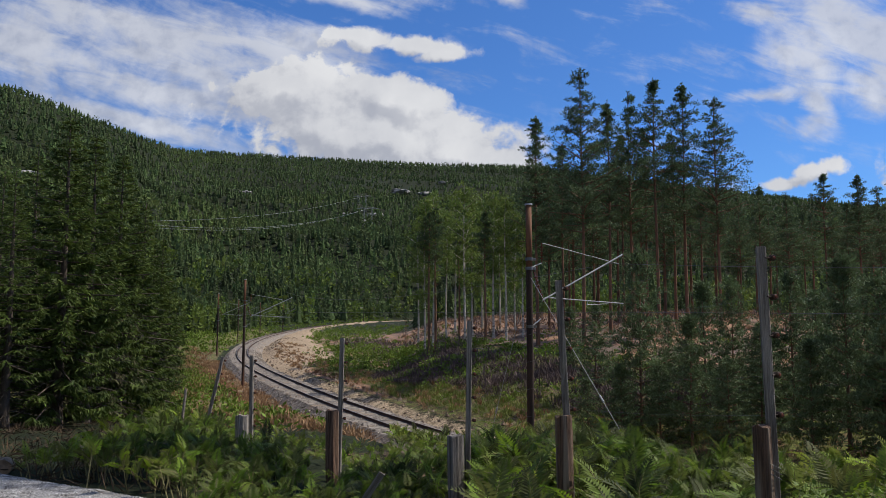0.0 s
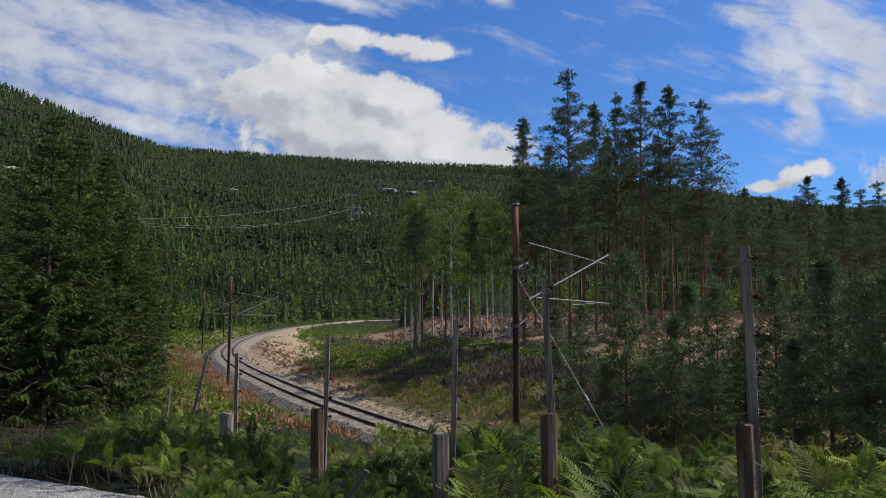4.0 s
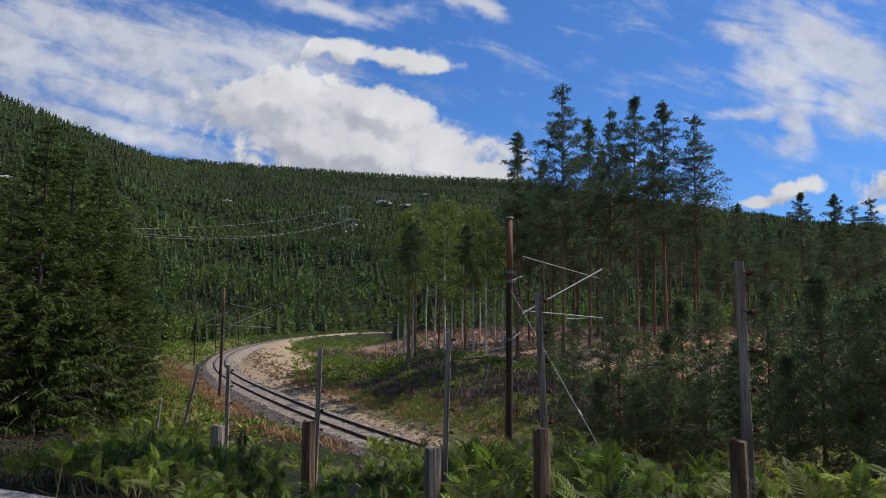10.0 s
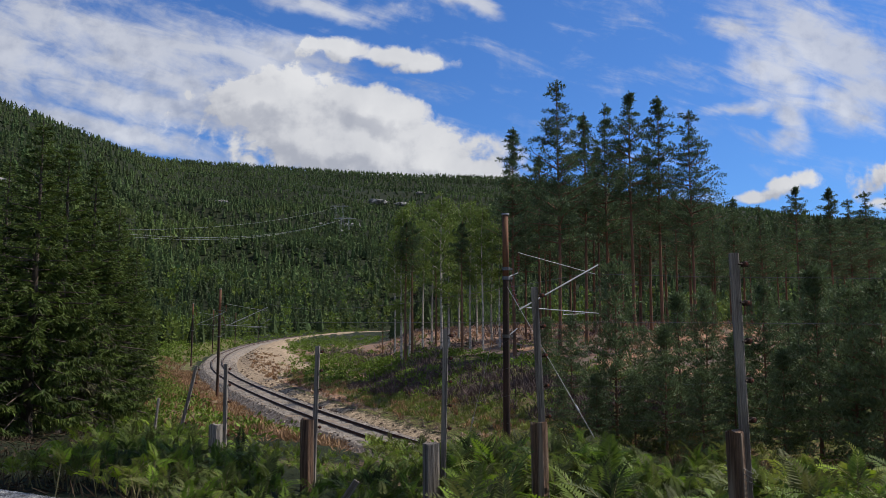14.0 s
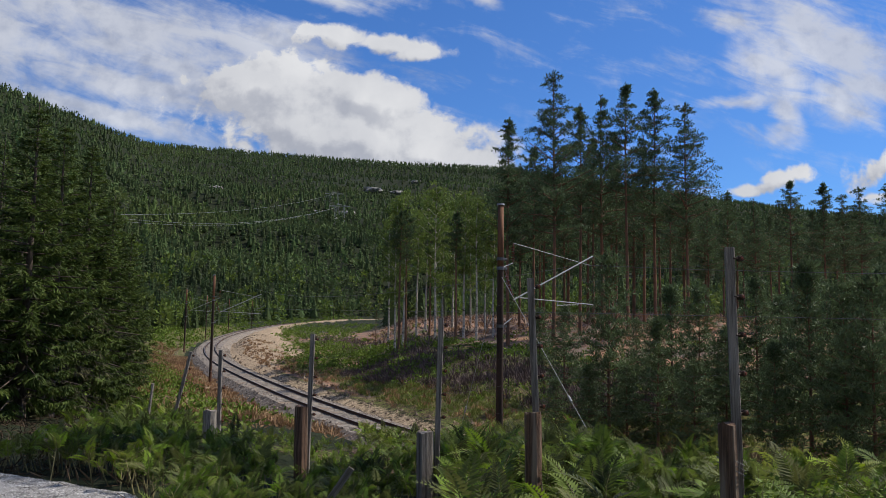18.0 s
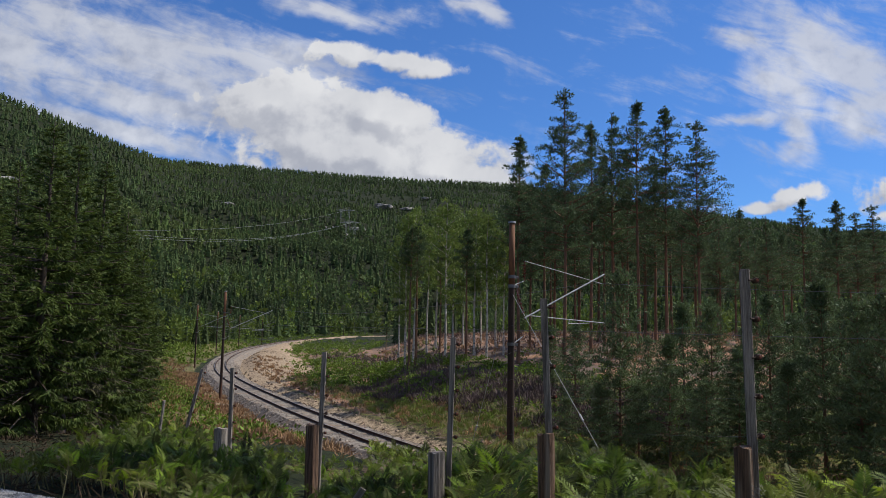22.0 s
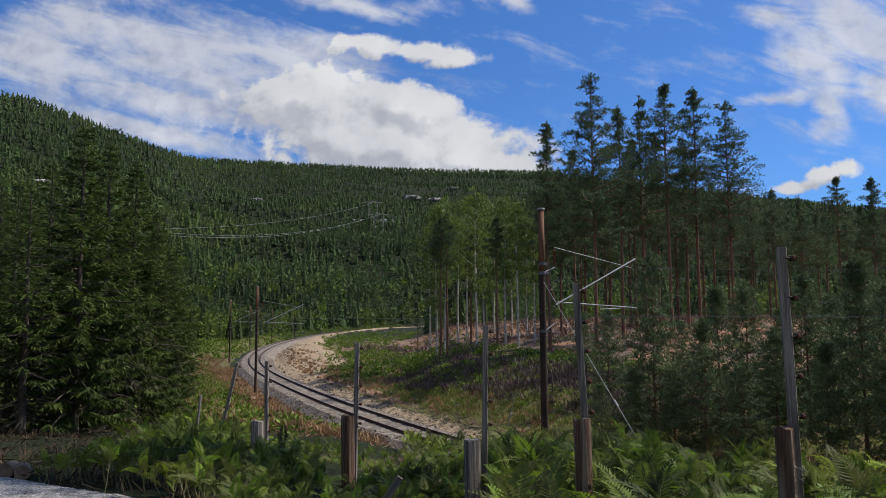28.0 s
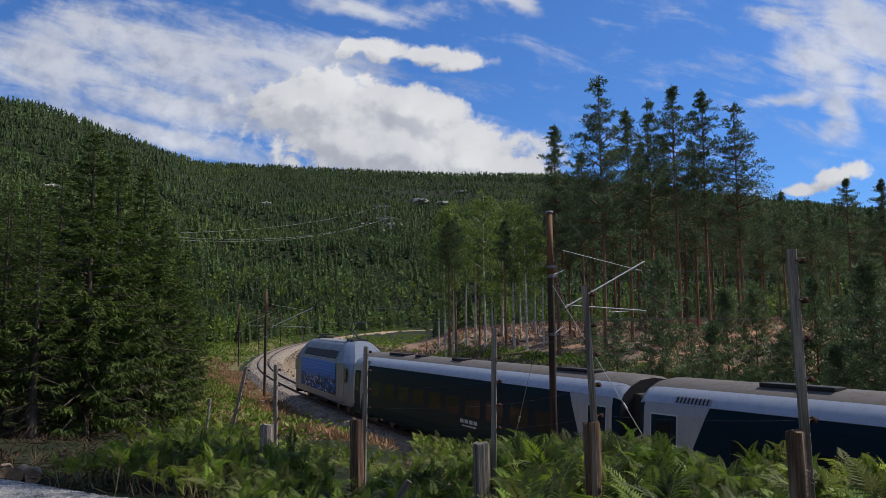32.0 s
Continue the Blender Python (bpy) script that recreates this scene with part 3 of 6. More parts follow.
def build_track():
    track = tagged(new("railway_track"), "single curved railway track with rusty rails on sleepers", "railway track", kind="structure")
    for side in (-0.7525, 0.7525):
        prof = [(side - 0.075, -0.17), (side - 0.075, -0.155), (side - 0.012, -0.12), (side - 0.012, -0.045), (side - 0.036, -0.035), (side - 0.036, -0.006),
                (side - 0.025, 0.0), (side + 0.025, 0.0), (side + 0.036, -0.006), (side + 0.036, -0.035), (side + 0.012, -0.045), (side + 0.012, -0.12),
                (side + 0.075, -0.155), (side + 0.075, -0.17)]
        me = strip("rail", -900, 430, 2.0, prof, M["rail"])
        me.materials.append(M["railhead"])
        idx = np.zeros(len(me.polygons), np.int32)
        idx[np.arange(len(idx)) % 13 == 6] = 1
        me.polygons.foreach_set("material_index", idx)
        part("rail", me, None, track, "rusty rail with a worn bright head")
    bm = bmesh.new()
    box(bm, (0.26, 2.5, 0.2), (0, 0, -0.27), 0.02)
    for sx in (-0.7525, 0.7525):
        for dx in (-0.11, 0.11):
            box(bm, (0.10, 0.07, 0.05), (0, sx + dx, -0.155))
    me = bpy.data.meshes.new("sleeper")
    bm.to_mesh(me)
    bm.free()
    me.materials.append(M["sleeper"])
    rg = random.Random(3)
    for i in range(290):
        s = -46 + 0.6 * i
        x, y, z = line(s, 0, 0)
        ob = new("sleeper", me)
        ob.parent = track
        ob.matrix_basis = pose(x, y, z + rg.uniform(-0.008, 0.008), 0, 0, math.degrees(np.interp(s, TS, TH)) + rg.uniform(-0.8, 0.8))


build_track()


def build_road():
    """Gravel road shelf on which the camera stands."""
    xs = np.concatenate([np.arange(-60, -8, 1.0), np.arange(-8, 6, 0.2), np.arange(6, 40, 1.0)])
    rg = np.random.RandomState(8)
    rows = []
    for k, f in enumerate(np.linspace(0, 1, 26)):
        e = edge_of_road(xs) + 0.2 + 0.08 * waves(xs, xs * 0, 1.3) + rg.normal(0, 0.03, len(xs))
        y = e - f * f * 12.0
        z = height(xs, y) + 0.03 - 0.06 * (k == 0) + rg.normal(0, 0.004, len(xs))
        rows.append(np.stack([xs, y, z], -1))
    P = np.array(rows)
    n, k = P.shape[:2]
    i, j = np.meshgrid(np.arange(n - 1), np.arange(k - 1), indexing="ij")
    p = i * k + j
    F = np.stack([p, p + k, p + k + 1, p + 1], -1).reshape(-1, 4)
    me = fast_mesh("road", P.reshape(-1, 3), F, [M["gravel"]], smooth=True)
    tagged(new("road", me), "light grey gravel road shoulder", "road", kind="structure")


build_road()

# ---------------------------------------------------------------- foliage
def blades(C, D, N, length, width):
    """Leaf-shaped blades (two triangles) from C along D, flat side towards N."""
    L, W = np.asarray(length).reshape(-1, 1), np.asarray(width).reshape(-1, 1)
    S = np.cross(D, N)
    S /= np.maximum(np.linalg.norm(S, axis=1, keepdims=True), 1e-6)
    mid = C + D * L * 0.45
    V = np.stack([C, mid + S * W * 0.5, C + D * L, mid - S * W * 0.5], 1).reshape(-1, 3)
    b = np.arange(len(C))[:, None] * 4
    F = np.concatenate([b + np.array([[0, 1, 2]]), b + np.array([[0, 2, 3]])], 0)
    return V, F


def unit(v):
    return v / np.maximum(np.linalg.norm(v, axis=-1, keepdims=True), 1e-9)


def gather(chunks):
    V, F, o = [], [], 0
    for v, f in chunks:
        V.append(v)
        F.append(f + o)
        o += len(v)
    return np.concatenate(V), np.concatenate(F)


def trunk_mesh(name, h, r, mat, rg, lean=0.02, bend=0.15, limbs=(), sides=9, taper=0.9):
    """A tapered, slightly crooked trunk with limbs (start, end, radius)."""
    bm = bmesh.new()
    zs = np.linspace(-0.3, h, 12)
    ph = rg.uniform(0, 6.28)
    pts = [(lean * z * math.cos(ph) + bend * math.sin(z / h * 5 + ph) * z / h, bend * math.cos(z / h * 4 + ph) * z / h, z) for z in zs]
    rings = []
    for p, z in zip(pts, zs):
        rr = r * max(0.06, 1 - taper * max(z, 0) / h) * (1.25 if z < 0.2 else 1.0)
        rings.append([bm.verts.new((p[0] + rr * math.cos(2 * math.pi * i / sides), p[1] + rr * math.sin(2 * math.pi * i / sides), p[2])) for i in range(sides)])
    for a, b in zip(rings[:-1], rings[1:]):
        for i in range(sides):
            bm.faces.new((a[i], a[(i + 1) % sides], b[(i + 1) % sides], b[i]))
    for a, b, q in limbs:
        tube(bm, a, b, q, q * 0.35, 5, False)
    me = bpy.data.meshes.new(name)
    for f in bm.faces:
        f.smooth = True
    bm.to_mesh(me)
    bm.free()
    me.materials.append(mat)
    return me


def tree(kind, trunk, crown, extra=None):
    """A tree as an Empty with its trunk and crown."""
    root = new(kind)
    part("trunk", trunk, None, root)
    part("crown", crown, None, root)
    if extra:
        part("deadwood", extra, None, root, "bare grey lower twigs")
    return root


def make_spruce(seed, h, spread, sprays=29, bare=0.13, dry=False):
    """A spruce: whorls of drooping limbs, each with twigs that hang to both sides."""
    rg = np.random.RandomState(seed)
    chunks, limbs, dead, pale = [], [], [], []
    z = bare * h
    while z < h - 0.12:
        f = z / h
        n = int(rg.randint(5, 8))
        reach = spread * (1 - f) ** 1.0 * rg.uniform(0.78, 1.15) + 0.08
        a0 = rg.uniform(0, 6.28)
        for i in range(n):
            a = a0 + 6.283 * i / n + rg.uniform(-0.25, 0.25)
            L = reach * rg.uniform(0.65, 1.15)
            droop = 0.38 * (1 - f) - 0.50 * f
            tip = np.array([math.cos(a) * L, math.sin(a) * L, z - droop * L])
            root = np.array([0, 0, z + 0.04])
            limbs.append((root, tip, 0.012 + 0.012 * L))
            m = max(6, int(sprays * L / spread * rg.uniform(0.8, 1.15)) + 5)
            t = rg.uniform(0.15, 1.0, m) ** 0.75
            C = root + (tip - root) * t[:, None]
            C[:, 2] += -0.12 * L * np.sin(t * 3.1) + 0.10 * L * t ** 3
            out = unit(tip - root)
            side = np.array([-math.sin(a), math.cos(a), 0])
            w = (1.15 - t) * 0.9
            hang = rg.uniform(0.15, 1.25, (m, 1)) * (1 - 0.92 * f)
            D = unit(out * rg.uniform(0.3, 0.9, (m, 1)) + side * (rg.choice([-1, 1], (m, 1)) * rg.uniform(0.25, 1.0, (m, 1))) - np.array([0, 0, 1]) * hang)
            N = unit(rg.normal(0, 0.6, (m, 3)) + np.array([0, 0, 1]))
            ln = (0.14 + 0.20 * w * min(L, 1.6)) * rg.uniform(0.75, 1.35, m)
            chunks.append(blades(C, D, N, ln, ln * 0.17))
            k = rg.randint(0, m, int(m * 1.2))
            C2 = C[k] + D[k] * ln[k][:, None] * rg.uniform(0.2, 0.85, (len(k), 1))
            D2 = unit(D[k] + rg.normal(0, 0.6, (len(k), 3)) - np.array([0, 0, 0.45]) * (1 - f))
            chunks.append(blades(C2, D2, unit(rg.normal(0, 1, (len(k), 3))), ln[k] * 0.58, ln[k] * 0.14))
        z += rg.uniform(0.22, 0.36) * (0.75 + 0.5 * (1 - f))
    C = np.tile(np.array([[0, 0, h - 0.75]]), (14, 1)) + np.array([[0, 0, 0.05]]) * np.arange(14)[:, None]
    chunks.append(blades(C, unit(rg.normal(0, 0.5, (14, 3)) + np.array([0, 0, 0.8])), rg.normal(0, 1, (14, 3)), np.linspace(0.3, 0.12, 14), np.full(14, 0.05)))
    for i in range(110):
        a, zz = rg.uniform(0, 6.28), rg.uniform(0.4, h * 0.45)
        L = spread * rg.uniform(0.35, 0.9)
        dead.append(((0, 0, zz), (math.cos(a) * L, math.sin(a) * L, zz - 0.25 * L), 0.012))
        if dry and i < 60:
            m = 22
            t = rg.uniform(0.35, 1.0, m)
            C = np.stack([math.cos(a) * L * t, math.sin(a) * L * t, zz - 0.25 * L * t], -1)
            D = unit(np.array([math.cos(a), math.sin(a), -1.1]) + rg.normal(0, 0.55, (m, 3)))
            pale.append(blades(C, D, unit(rg.normal(0, 1, (m, 3))), rg.uniform(0.10, 0.30, m), rg.uniform(0.02, 0.05, m)))
    V, F = gather(chunks)
    crown = fast_mesh("crown", V, F, [M["spruce"]])
    bm = bmesh.new()
    for a, b, q in dead:
        tube(bm, a, b, q, q * 0.3, 4, False)
    me = bpy.data.meshes.new("deadwood")
    bm.to_mesh(me)
    bm.free()
    me.materials.append(M["spruce_dry"])
    tr = trunk_mesh("trunk", h, 0.05 + 0.012 * h, M["sprucebark"], rg, 0.0, 0.02, limbs[::2], 9, 0.95)
    root = tree("spruce", tr, crown, me)
    if dry:
        V, F = gather(pale)
        part("dry_sprays", fast_mesh("dry_sprays", V, F, [M["spruce_pale"]]), None, root, "pale withered lower sprays")
    return tagged(root, "dense dark green spruce with drooping branches", "tree", "spruces by the road")


def tuft_cloud(centres, radii, per, rg, ln, wd, up=0.35):
    """Needle or leaf clusters round limb ends."""
    C = np.repeat(centres, per, 0)
    R = np.repeat(radii, per)
    off = unit(rg.normal(0, 1, C.shape)) * (rg.uniform(0, 1, (len(C), 1)) ** 0.6) * R[:, None] * np.array([1, 1, 0.55])
    D = unit(off / np.maximum(R[:, None], 1e-6) + rg.normal(0, 0.5, C.shape) + np.array([0, 0, up]))
    k = rg.uniform(0.7, 1.3, len(C))
    return blades(C + off, D, unit(rg.normal(0, 1, C.shape)), ln * k, wd * k)


def make_pine(seed, h, bare, spread, n_limb, per=30, twigs=0.25):
    """A tall old pine: bare trunk below, open storeyed crown above."""
    rg = np.random.RandomState(seed)
    cs, rs, limbs = [], [], []
    z, i = h * bare, 0
    while z < h - 0.4:
        f = (z / h - bare) / (1 - bare)
        shape = min(1.0, 0.60 + f * 1.5) * min(1.0, 1.22 * (1 - f) ** 0.78)
        for _ in range(rg.randint(1, 4)):
            a = i * 2.4 + rg.uniform(-0.9, 0.9)
            i += 1
            L = spread * shape * (0.30 + 0.95 * rg.rand() ** 0.8)
            tip = np.array([math.cos(a) * L, math.sin(a) * L, z + L * rg.uniform(-0.05, 0.55 + 0.45 * f)])
            limbs.append(((0, 0, z), tip, 0.022 + 0.016 * L))
            m = max(2, int(1.5 + L * 2.0))
            for t in np.linspace(0.35, 1.0, m + 1):
                cs.append(np.array([0, 0, z]) * (1 - t) + tip * t + rg.normal(0, 0.10 + 0.16 * L * t, 3) * np.array([1, 1, 0.45]))
                rs.append((0.32 + 0.11 * L) * (0.40 + 0.60 * shape) * rg.uniform(0.55, 1.3))
        z += h * (1 - bare) / n_limb * rg.uniform(0.9, 2.6)
    for i in range(int(h * 0.5)):
        a, z = rg.uniform(0, 6.28), rg.uniform(h * twigs, h * bare + 1.5)
        L = rg.uniform(0.4, 1.3)
        limbs.append(((0, 0, z), (math.cos(a) * L, math.sin(a) * L, z - 0.1 * L), 0.02))
    # a slim leading shoot with short side shoots
    k = np.arange(9)
    lead = np.stack([rg.normal(0, 0.03, 9) + 0.04 * k * np.cos(2.2 * k), rg.normal(0, 0.03, 9) + 0.04 * k * np.sin(2.2 * k), h - 0.02 - 0.2 * k], -1)
    V, F = gather([tuft_cloud(np.array(cs), np.array(rs), per, rg, 0.27, 0.066, 0.5), tuft_cloud(lead, 0.05 + 0.03 * k, 9, rg, 0.24, 0.05, 0.9)])
    crown = fast_mesh("crown", V, F, [M["pine"]])
    tr = trunk_mesh("trunk", h, 0.17, M["pinebark"], rg, 0.006, 0.12, limbs, 9, 0.8)
    return tagged(tree("pine", tr, crown), "tall pine with a bare reddish trunk and an open dark crown", "tree", "tall pines")


def make_young_pine(seed, h, spread, per=30):
    """A young pine with whorls of rising branches down to the ground."""
    rg = np.random.RandomState(seed)
    cs, rs, limbs, chunks = [], [], [], []
    z = h * rg.uniform(0.06, 0.14)
    while z < h - 0.25:
        f = z / h
        n = int(rg.randint(4, 7))
        a0 = rg.uniform(0, 6.28)
        for i in range(n):
            a = a0 + 6.283 * i / n + rg.uniform(-0.3, 0.3)
            L = spread * (1 - f) ** 0.75 * rg.uniform(0.55, 1.15) + 0.12
            rise = 0.10 + 0.55 * f
            tip = np.array([math.cos(a) * L, math.sin(a) * L, z + L * rise])
            limbs.append(((0, 0, z), tip, 0.01 + 0.008 * L))
            m = max(3, int(L * 5))
            for t in np.linspace(0.35, 1.0, m):
                cs.append(np.array([0, 0, z]) * (1 - t) + tip * t + rg.normal(0, 0.10, 3))
                rs.append(0.15 + 0.13 * rg.rand())
        z += rg.uniform(0.28, 0.42) * (0.8 + 0.05 * h)
    for k in range(6):
        cs.append(np.array([0, 0, h - 0.12 * k]))
        rs.append(0.08 + 0.03 * k)
    V, F = tuft_cloud(np.array(cs), np.array(rs), per, rg, 0.175, 0.038, 0.65)
    crown = fast_mesh("crown", V, F, [M["youngpine"]])
    tr = trunk_mesh("trunk", h, 0.075, M["pinebark"], rg, 0.0, 0.05, limbs, 7, 0.92)
    return tagged(tree("young_pine", tr, crown), "young bushy grey-green pine beside the line", "tree", "young pines")


def make_birch(seed, h, bare, spread, n_limb=44, per=22, leaf=0.19):
    rg = np.random.RandomState(seed)
    cs, rs, limbs = [], [], []
    for i in range(n_limb):
        f = (i + 0.5) / n_limb
        z = h * (bare + (1 - bare) * f * 0.97) + rg.normal(0, 0.03) * h * (1 - f)
        a = i * 2.4 + rg.uniform(-0.4, 0.4)
        L = spread * math.sin(0.35 + 2.5 * f) * rg.uniform(0.5, 1.15) + 0.15
        tip = np.array([math.cos(a) * L, math.sin(a) * L, z + L * 0.75])
        limbs.append(((0, 0, z), tip, 0.02 + 0.008 * L))
        for t in np.linspace(0.45, 1.05, 3):
            cs.append(np.array([0, 0, z]) * (1 - t) + tip * t + rg.normal(0, 0.2, 3))
            rs.append(rg.uniform(0.25, 0.62))
    V, F = tuft_cloud(np.array(cs), np.array(rs), per, rg, leaf, leaf * 0.7, -0.4)
    crown = fast_mesh("crown", V, F, [M["birch"]])
    tr = trunk_mesh("trunk", h, 0.125, M["birchbark"], rg, 0.01, 0.16, limbs[::2], 9, 0.85)
    return tagged(tree("birch", tr, crown), "slender birch with a white trunk and light green crown", "tree", "birches in the clearing")


def stand(proto, x, y, h_proto, h, rz, sx=1.0, sink=0.0):
    """Sets a copy of a tree on the ground at its height."""
    k = h / h_proto
    z = float(height(x, y)[0]) - sink
    m = Matrix.Translation((x, y, z)) @ Matrix.Rotation(rz, 4, "Z") @ Matrix.Diagonal((k * sx, k * sx, k, 1))
    return copy_thing(proto, m)


def drop(proto):
    """Removes a prototype that was only copied from."""
    for o in (*proto.children_recursive, proto):
        bpy.data.objects.remove(o)


def place(protos, spots, seed):
    """spots: (x, y, top height over datum or None, tree height)."""
    rg = random.Random(seed)
    for i, (u, d, top) in enumerate(spots):
        x, y = u * d, d
        z = float(height(x, y)[0])
        proto, hp, sx = protos[i % len(protos)]
        h = 1.65 + top * d - z
        stand(proto, x, y, hp, h, rg.uniform(0, 6.28), sx * (hp / h) ** 0.35)
    for p in protos:
        drop(p[0])


# spots: sideways slope, distance, slope of the top as seen from the road
# spots past -0.7 are out of view, added to keep sky light off the hollow
SPRUCES = [(-0.466, 21, 0.272), (-0.432, 23.5, 0.245), (-0.398, 25.5, 0.222), (-0.53, 19.5, 0.20), (-0.505, 25, 0.225), (-0.368, 29, 0.16), (-0.57, 24, 0.19),
           (-0.60, 19, 0.20), (-0.345, 36, 0.115), (-0.66, 22, 0.26), (-0.41, 33, 0.165), (-0.385, 40, 0.13), (-0.45, 30, 0.19), (-0.50, 31, 0.2), (-0.545, 29, 0.2), (-0.475, 34, 0.18), (-0.60, 30, 0.22), (-0.565, 35, 0.2), (-0.355, 47, 0.10), (-0.75, 24, 0.28), (-0.9, 25, 0.3), (-0.72, 17, 0.35), (-0.85, 14, 0.45), (-0.62, 25, 0.27), (-0.68, 30, 0.25)]
DEEP = [s for s in SPRUCES if s[0] < -0.47]
SPRUCES = [s for s in SPRUCES if s[0] >= -0.47]
place([(make_spruce(14, 9.5, 2.0, 50, 0.24), 9.5, 1.0), (make_spruce(15, 9.0, 2.1, 50, 0.20), 9.0, 1.0)], DEEP, 8)
# rear spruces that block light behind the stand; those past -0.7 are added unseen
BACK = [(-0.48, 44, 0.16), (-0.53, 48, 0.17), (-0.58, 42, 0.19), (-0.63, 50, 0.2), (-0.44, 52, 0.14), (-0.50, 58, 0.15), (-0.56, 62, 0.17), (-0.40, 58, 0.12), (-0.46, 66, 0.13), (-0.62, 66, 0.2),
        (-0.80, 19, 0.36), (-0.98, 17, 0.45), (-0.74, 27, 0.28), (-0.47, 38, 0.15), (-0.53, 37, 0.17), (-0.60, 36, 0.19), (-0.66, 38, 0.2)]
place([(make_spruce(16, 9.0, 2.4, 15, 0.04), 9.0, 1.0)], BACK, 9)
place([(make_spruce(11, 9.0, 2.35, 150, 0.10), 9.0, 1.0), (make_spruce(12, 8.5, 2.0, 130, 0.24, True), 8.5, 1.0), (make_spruce(13, 9.5, 2.6, 155, 0.07), 9.5, 1.0)], SPRUCES, 1)

PINES = [(0.116, 70, 0.268), (0.172, 66, 0.330), (0.205, 72, 0.288), (0.233, 74, 0.300), (0.264, 70, 0.316), (0.299, 72, 0.310), (0.340, 68, 0.293),
         (0.148, 78, 0.235), (0.285, 80, 0.25), (0.222, 82, 0.245), (0.250, 84, 0.25), (0.130, 84, 0.21), (0.392, 76, 0.182), (0.425, 80, 0.172), (0.472, 70, 0.196), (0.515, 66, 0.195),
         (0.538, 72, 0.180), (0.445, 88, 0.155), (0.365, 86, 0.175), (0.318, 90, 0.19), (0.50, 84, 0.16), (0.56, 78, 0.19), (0.60, 70, 0.2), (0.185, 90, 0.19), (0.41, 95, 0.15), (0.335, 100, 0.17),
         (0.272, 96, 0.18), (0.48, 100, 0.14), (0.53, 96, 0.15), (0.155, 92, 0.20), (0.66, 80, 0.2)]
place([(make_pine(21, 22, 0.42, 2.7, 66, 30), 22, 1.0), (make_pine(22, 24, 0.40, 3.3, 74, 30), 24, 1.0), (make_pine(23, 22, 0.48, 2.5, 56, 30), 22, 1.0), (make_pine(24, 21, 0.40, 2.7, 62, 30), 21, 1.0), (make_pine(26, 22, 0.52, 2.9, 44, 30), 22, 1.0)], PINES, 2)

# tall pine added out of view beside the bank, only to shade part of it
_shade_pine = make_pine(30, 24, 0.62, 2.1, 60, 34, 0.62)
stand(_shade_pine, 9.2, 14.6, 24, 24.0, 1.0)
drop(_shade_pine)

MID = [(0.160, 86, 0.20), (0.190, 92, 0.19), (0.215, 88, 0.20), (0.245, 94, 0.19), (0.272, 90, 0.195), (0.305, 94, 0.185), (0.335, 92, 0.175), (0.362, 90, 0.165),
       (0.402, 92, 0.155), (0.455, 96, 0.15), (0.498, 92, 0.15), (0.53, 90, 0.15), (0.565, 92, 0.15), (0.235, 100, 0.18), (0.318, 104, 0.165), (0.60, 88, 0.15), (0.385, 104, 0.15), (0.43, 106, 0.14)]
place([(make_pine(27, 15, 0.38, 1.9, 34, 18), 15, 1.0), (make_pine(28, 14, 0.34, 1.7, 34, 18), 14, 1.0), (make_pine(29, 15, 0.46, 2.0, 30, 18), 15, 1.0)], MID, 6)

YOUNG = [(0.240, 37, 0.100), (0.318, 40, 0.060), (0.352, 36, 0.066), (0.425, 34, 0.075), (0.49, 30, 0.092), (0.535, 28, 0.075),
         (0.185, 46, 0.035), (0.30, 34, 0.020), (0.385, 33, 0.010), (0.57, 27, 0.08), (0.61, 29, 0.09), (0.465, 44, 0.05),
         (0.55, 40, 0.07), (0.155, 54, 0.03), (0.505, 52, 0.06), (0.65, 30, 0.09),
         (0.435, 58, 0.05), (0.48, 66, 0.08), (0.175, 38, -0.055), (0.215, 36, -0.04), (0.262, 35, -0.035), (0.345, 32, -0.03), (0.445, 30, -0.01),
         (0.275, 44, 0.020), (0.395, 42, 0.035), (0.455, 38, 0.05), (0.515, 36, 0.07), (0.585, 34, 0.09), (0.545, 47, 0.06),
         (0.36, 44, -0.025), (0.43, 40, -0.03), (0.49, 42, 0.0), (0.40, 36, -0.05)]
place([(make_young_pine(31, 6.5, 1.55), 6.5, 1.0), (make_young_pine(32, 6.0, 1.4), 6.0, 1.0), (make_young_pine(33, 7.0, 1.75), 7.0, 1.0)], YOUNG, 3)

BIRCHES = [(-0.022, 81, 0.165), (-0.012, 86, 0.170), (0.004, 88, 0.150), (0.027, 79, 0.182), (0.036, 85, 0.160), (0.062, 82, 0.172), (0.077, 77, 0.165), (0.088, 86, 0.150),
           (0.048, 92, 0.165), (0.015, 97, 0.172), (0.098, 79, 0.14), (-0.030, 95, 0.14), (0.070, 99, 0.15)]
place([(make_birch(41, 15, 0.30, 1.15, 50), 15, 1.0), (make_birch(42, 14, 0.42, 1.3, 44), 14, 1.0), (make_birch(43, 15, 0.50, 1.0, 38), 15, 1.0), (make_birch(44, 15, 0.36, 1.4, 48), 15, 1.0)], BIRCHES, 4)
THIN_PINES = [(-0.017, 80, 0.15), (-0.009, 82, 0.155), (0.052, 77, 0.15), (0.020, 91, 0.14), (-0.045, 105, 0.03), (0.105, 88, 0.17)]
place([(make_pine(25, 15, 0.62, 1.5, 24, 36), 15, 0.9)], THIN_PINES, 5)

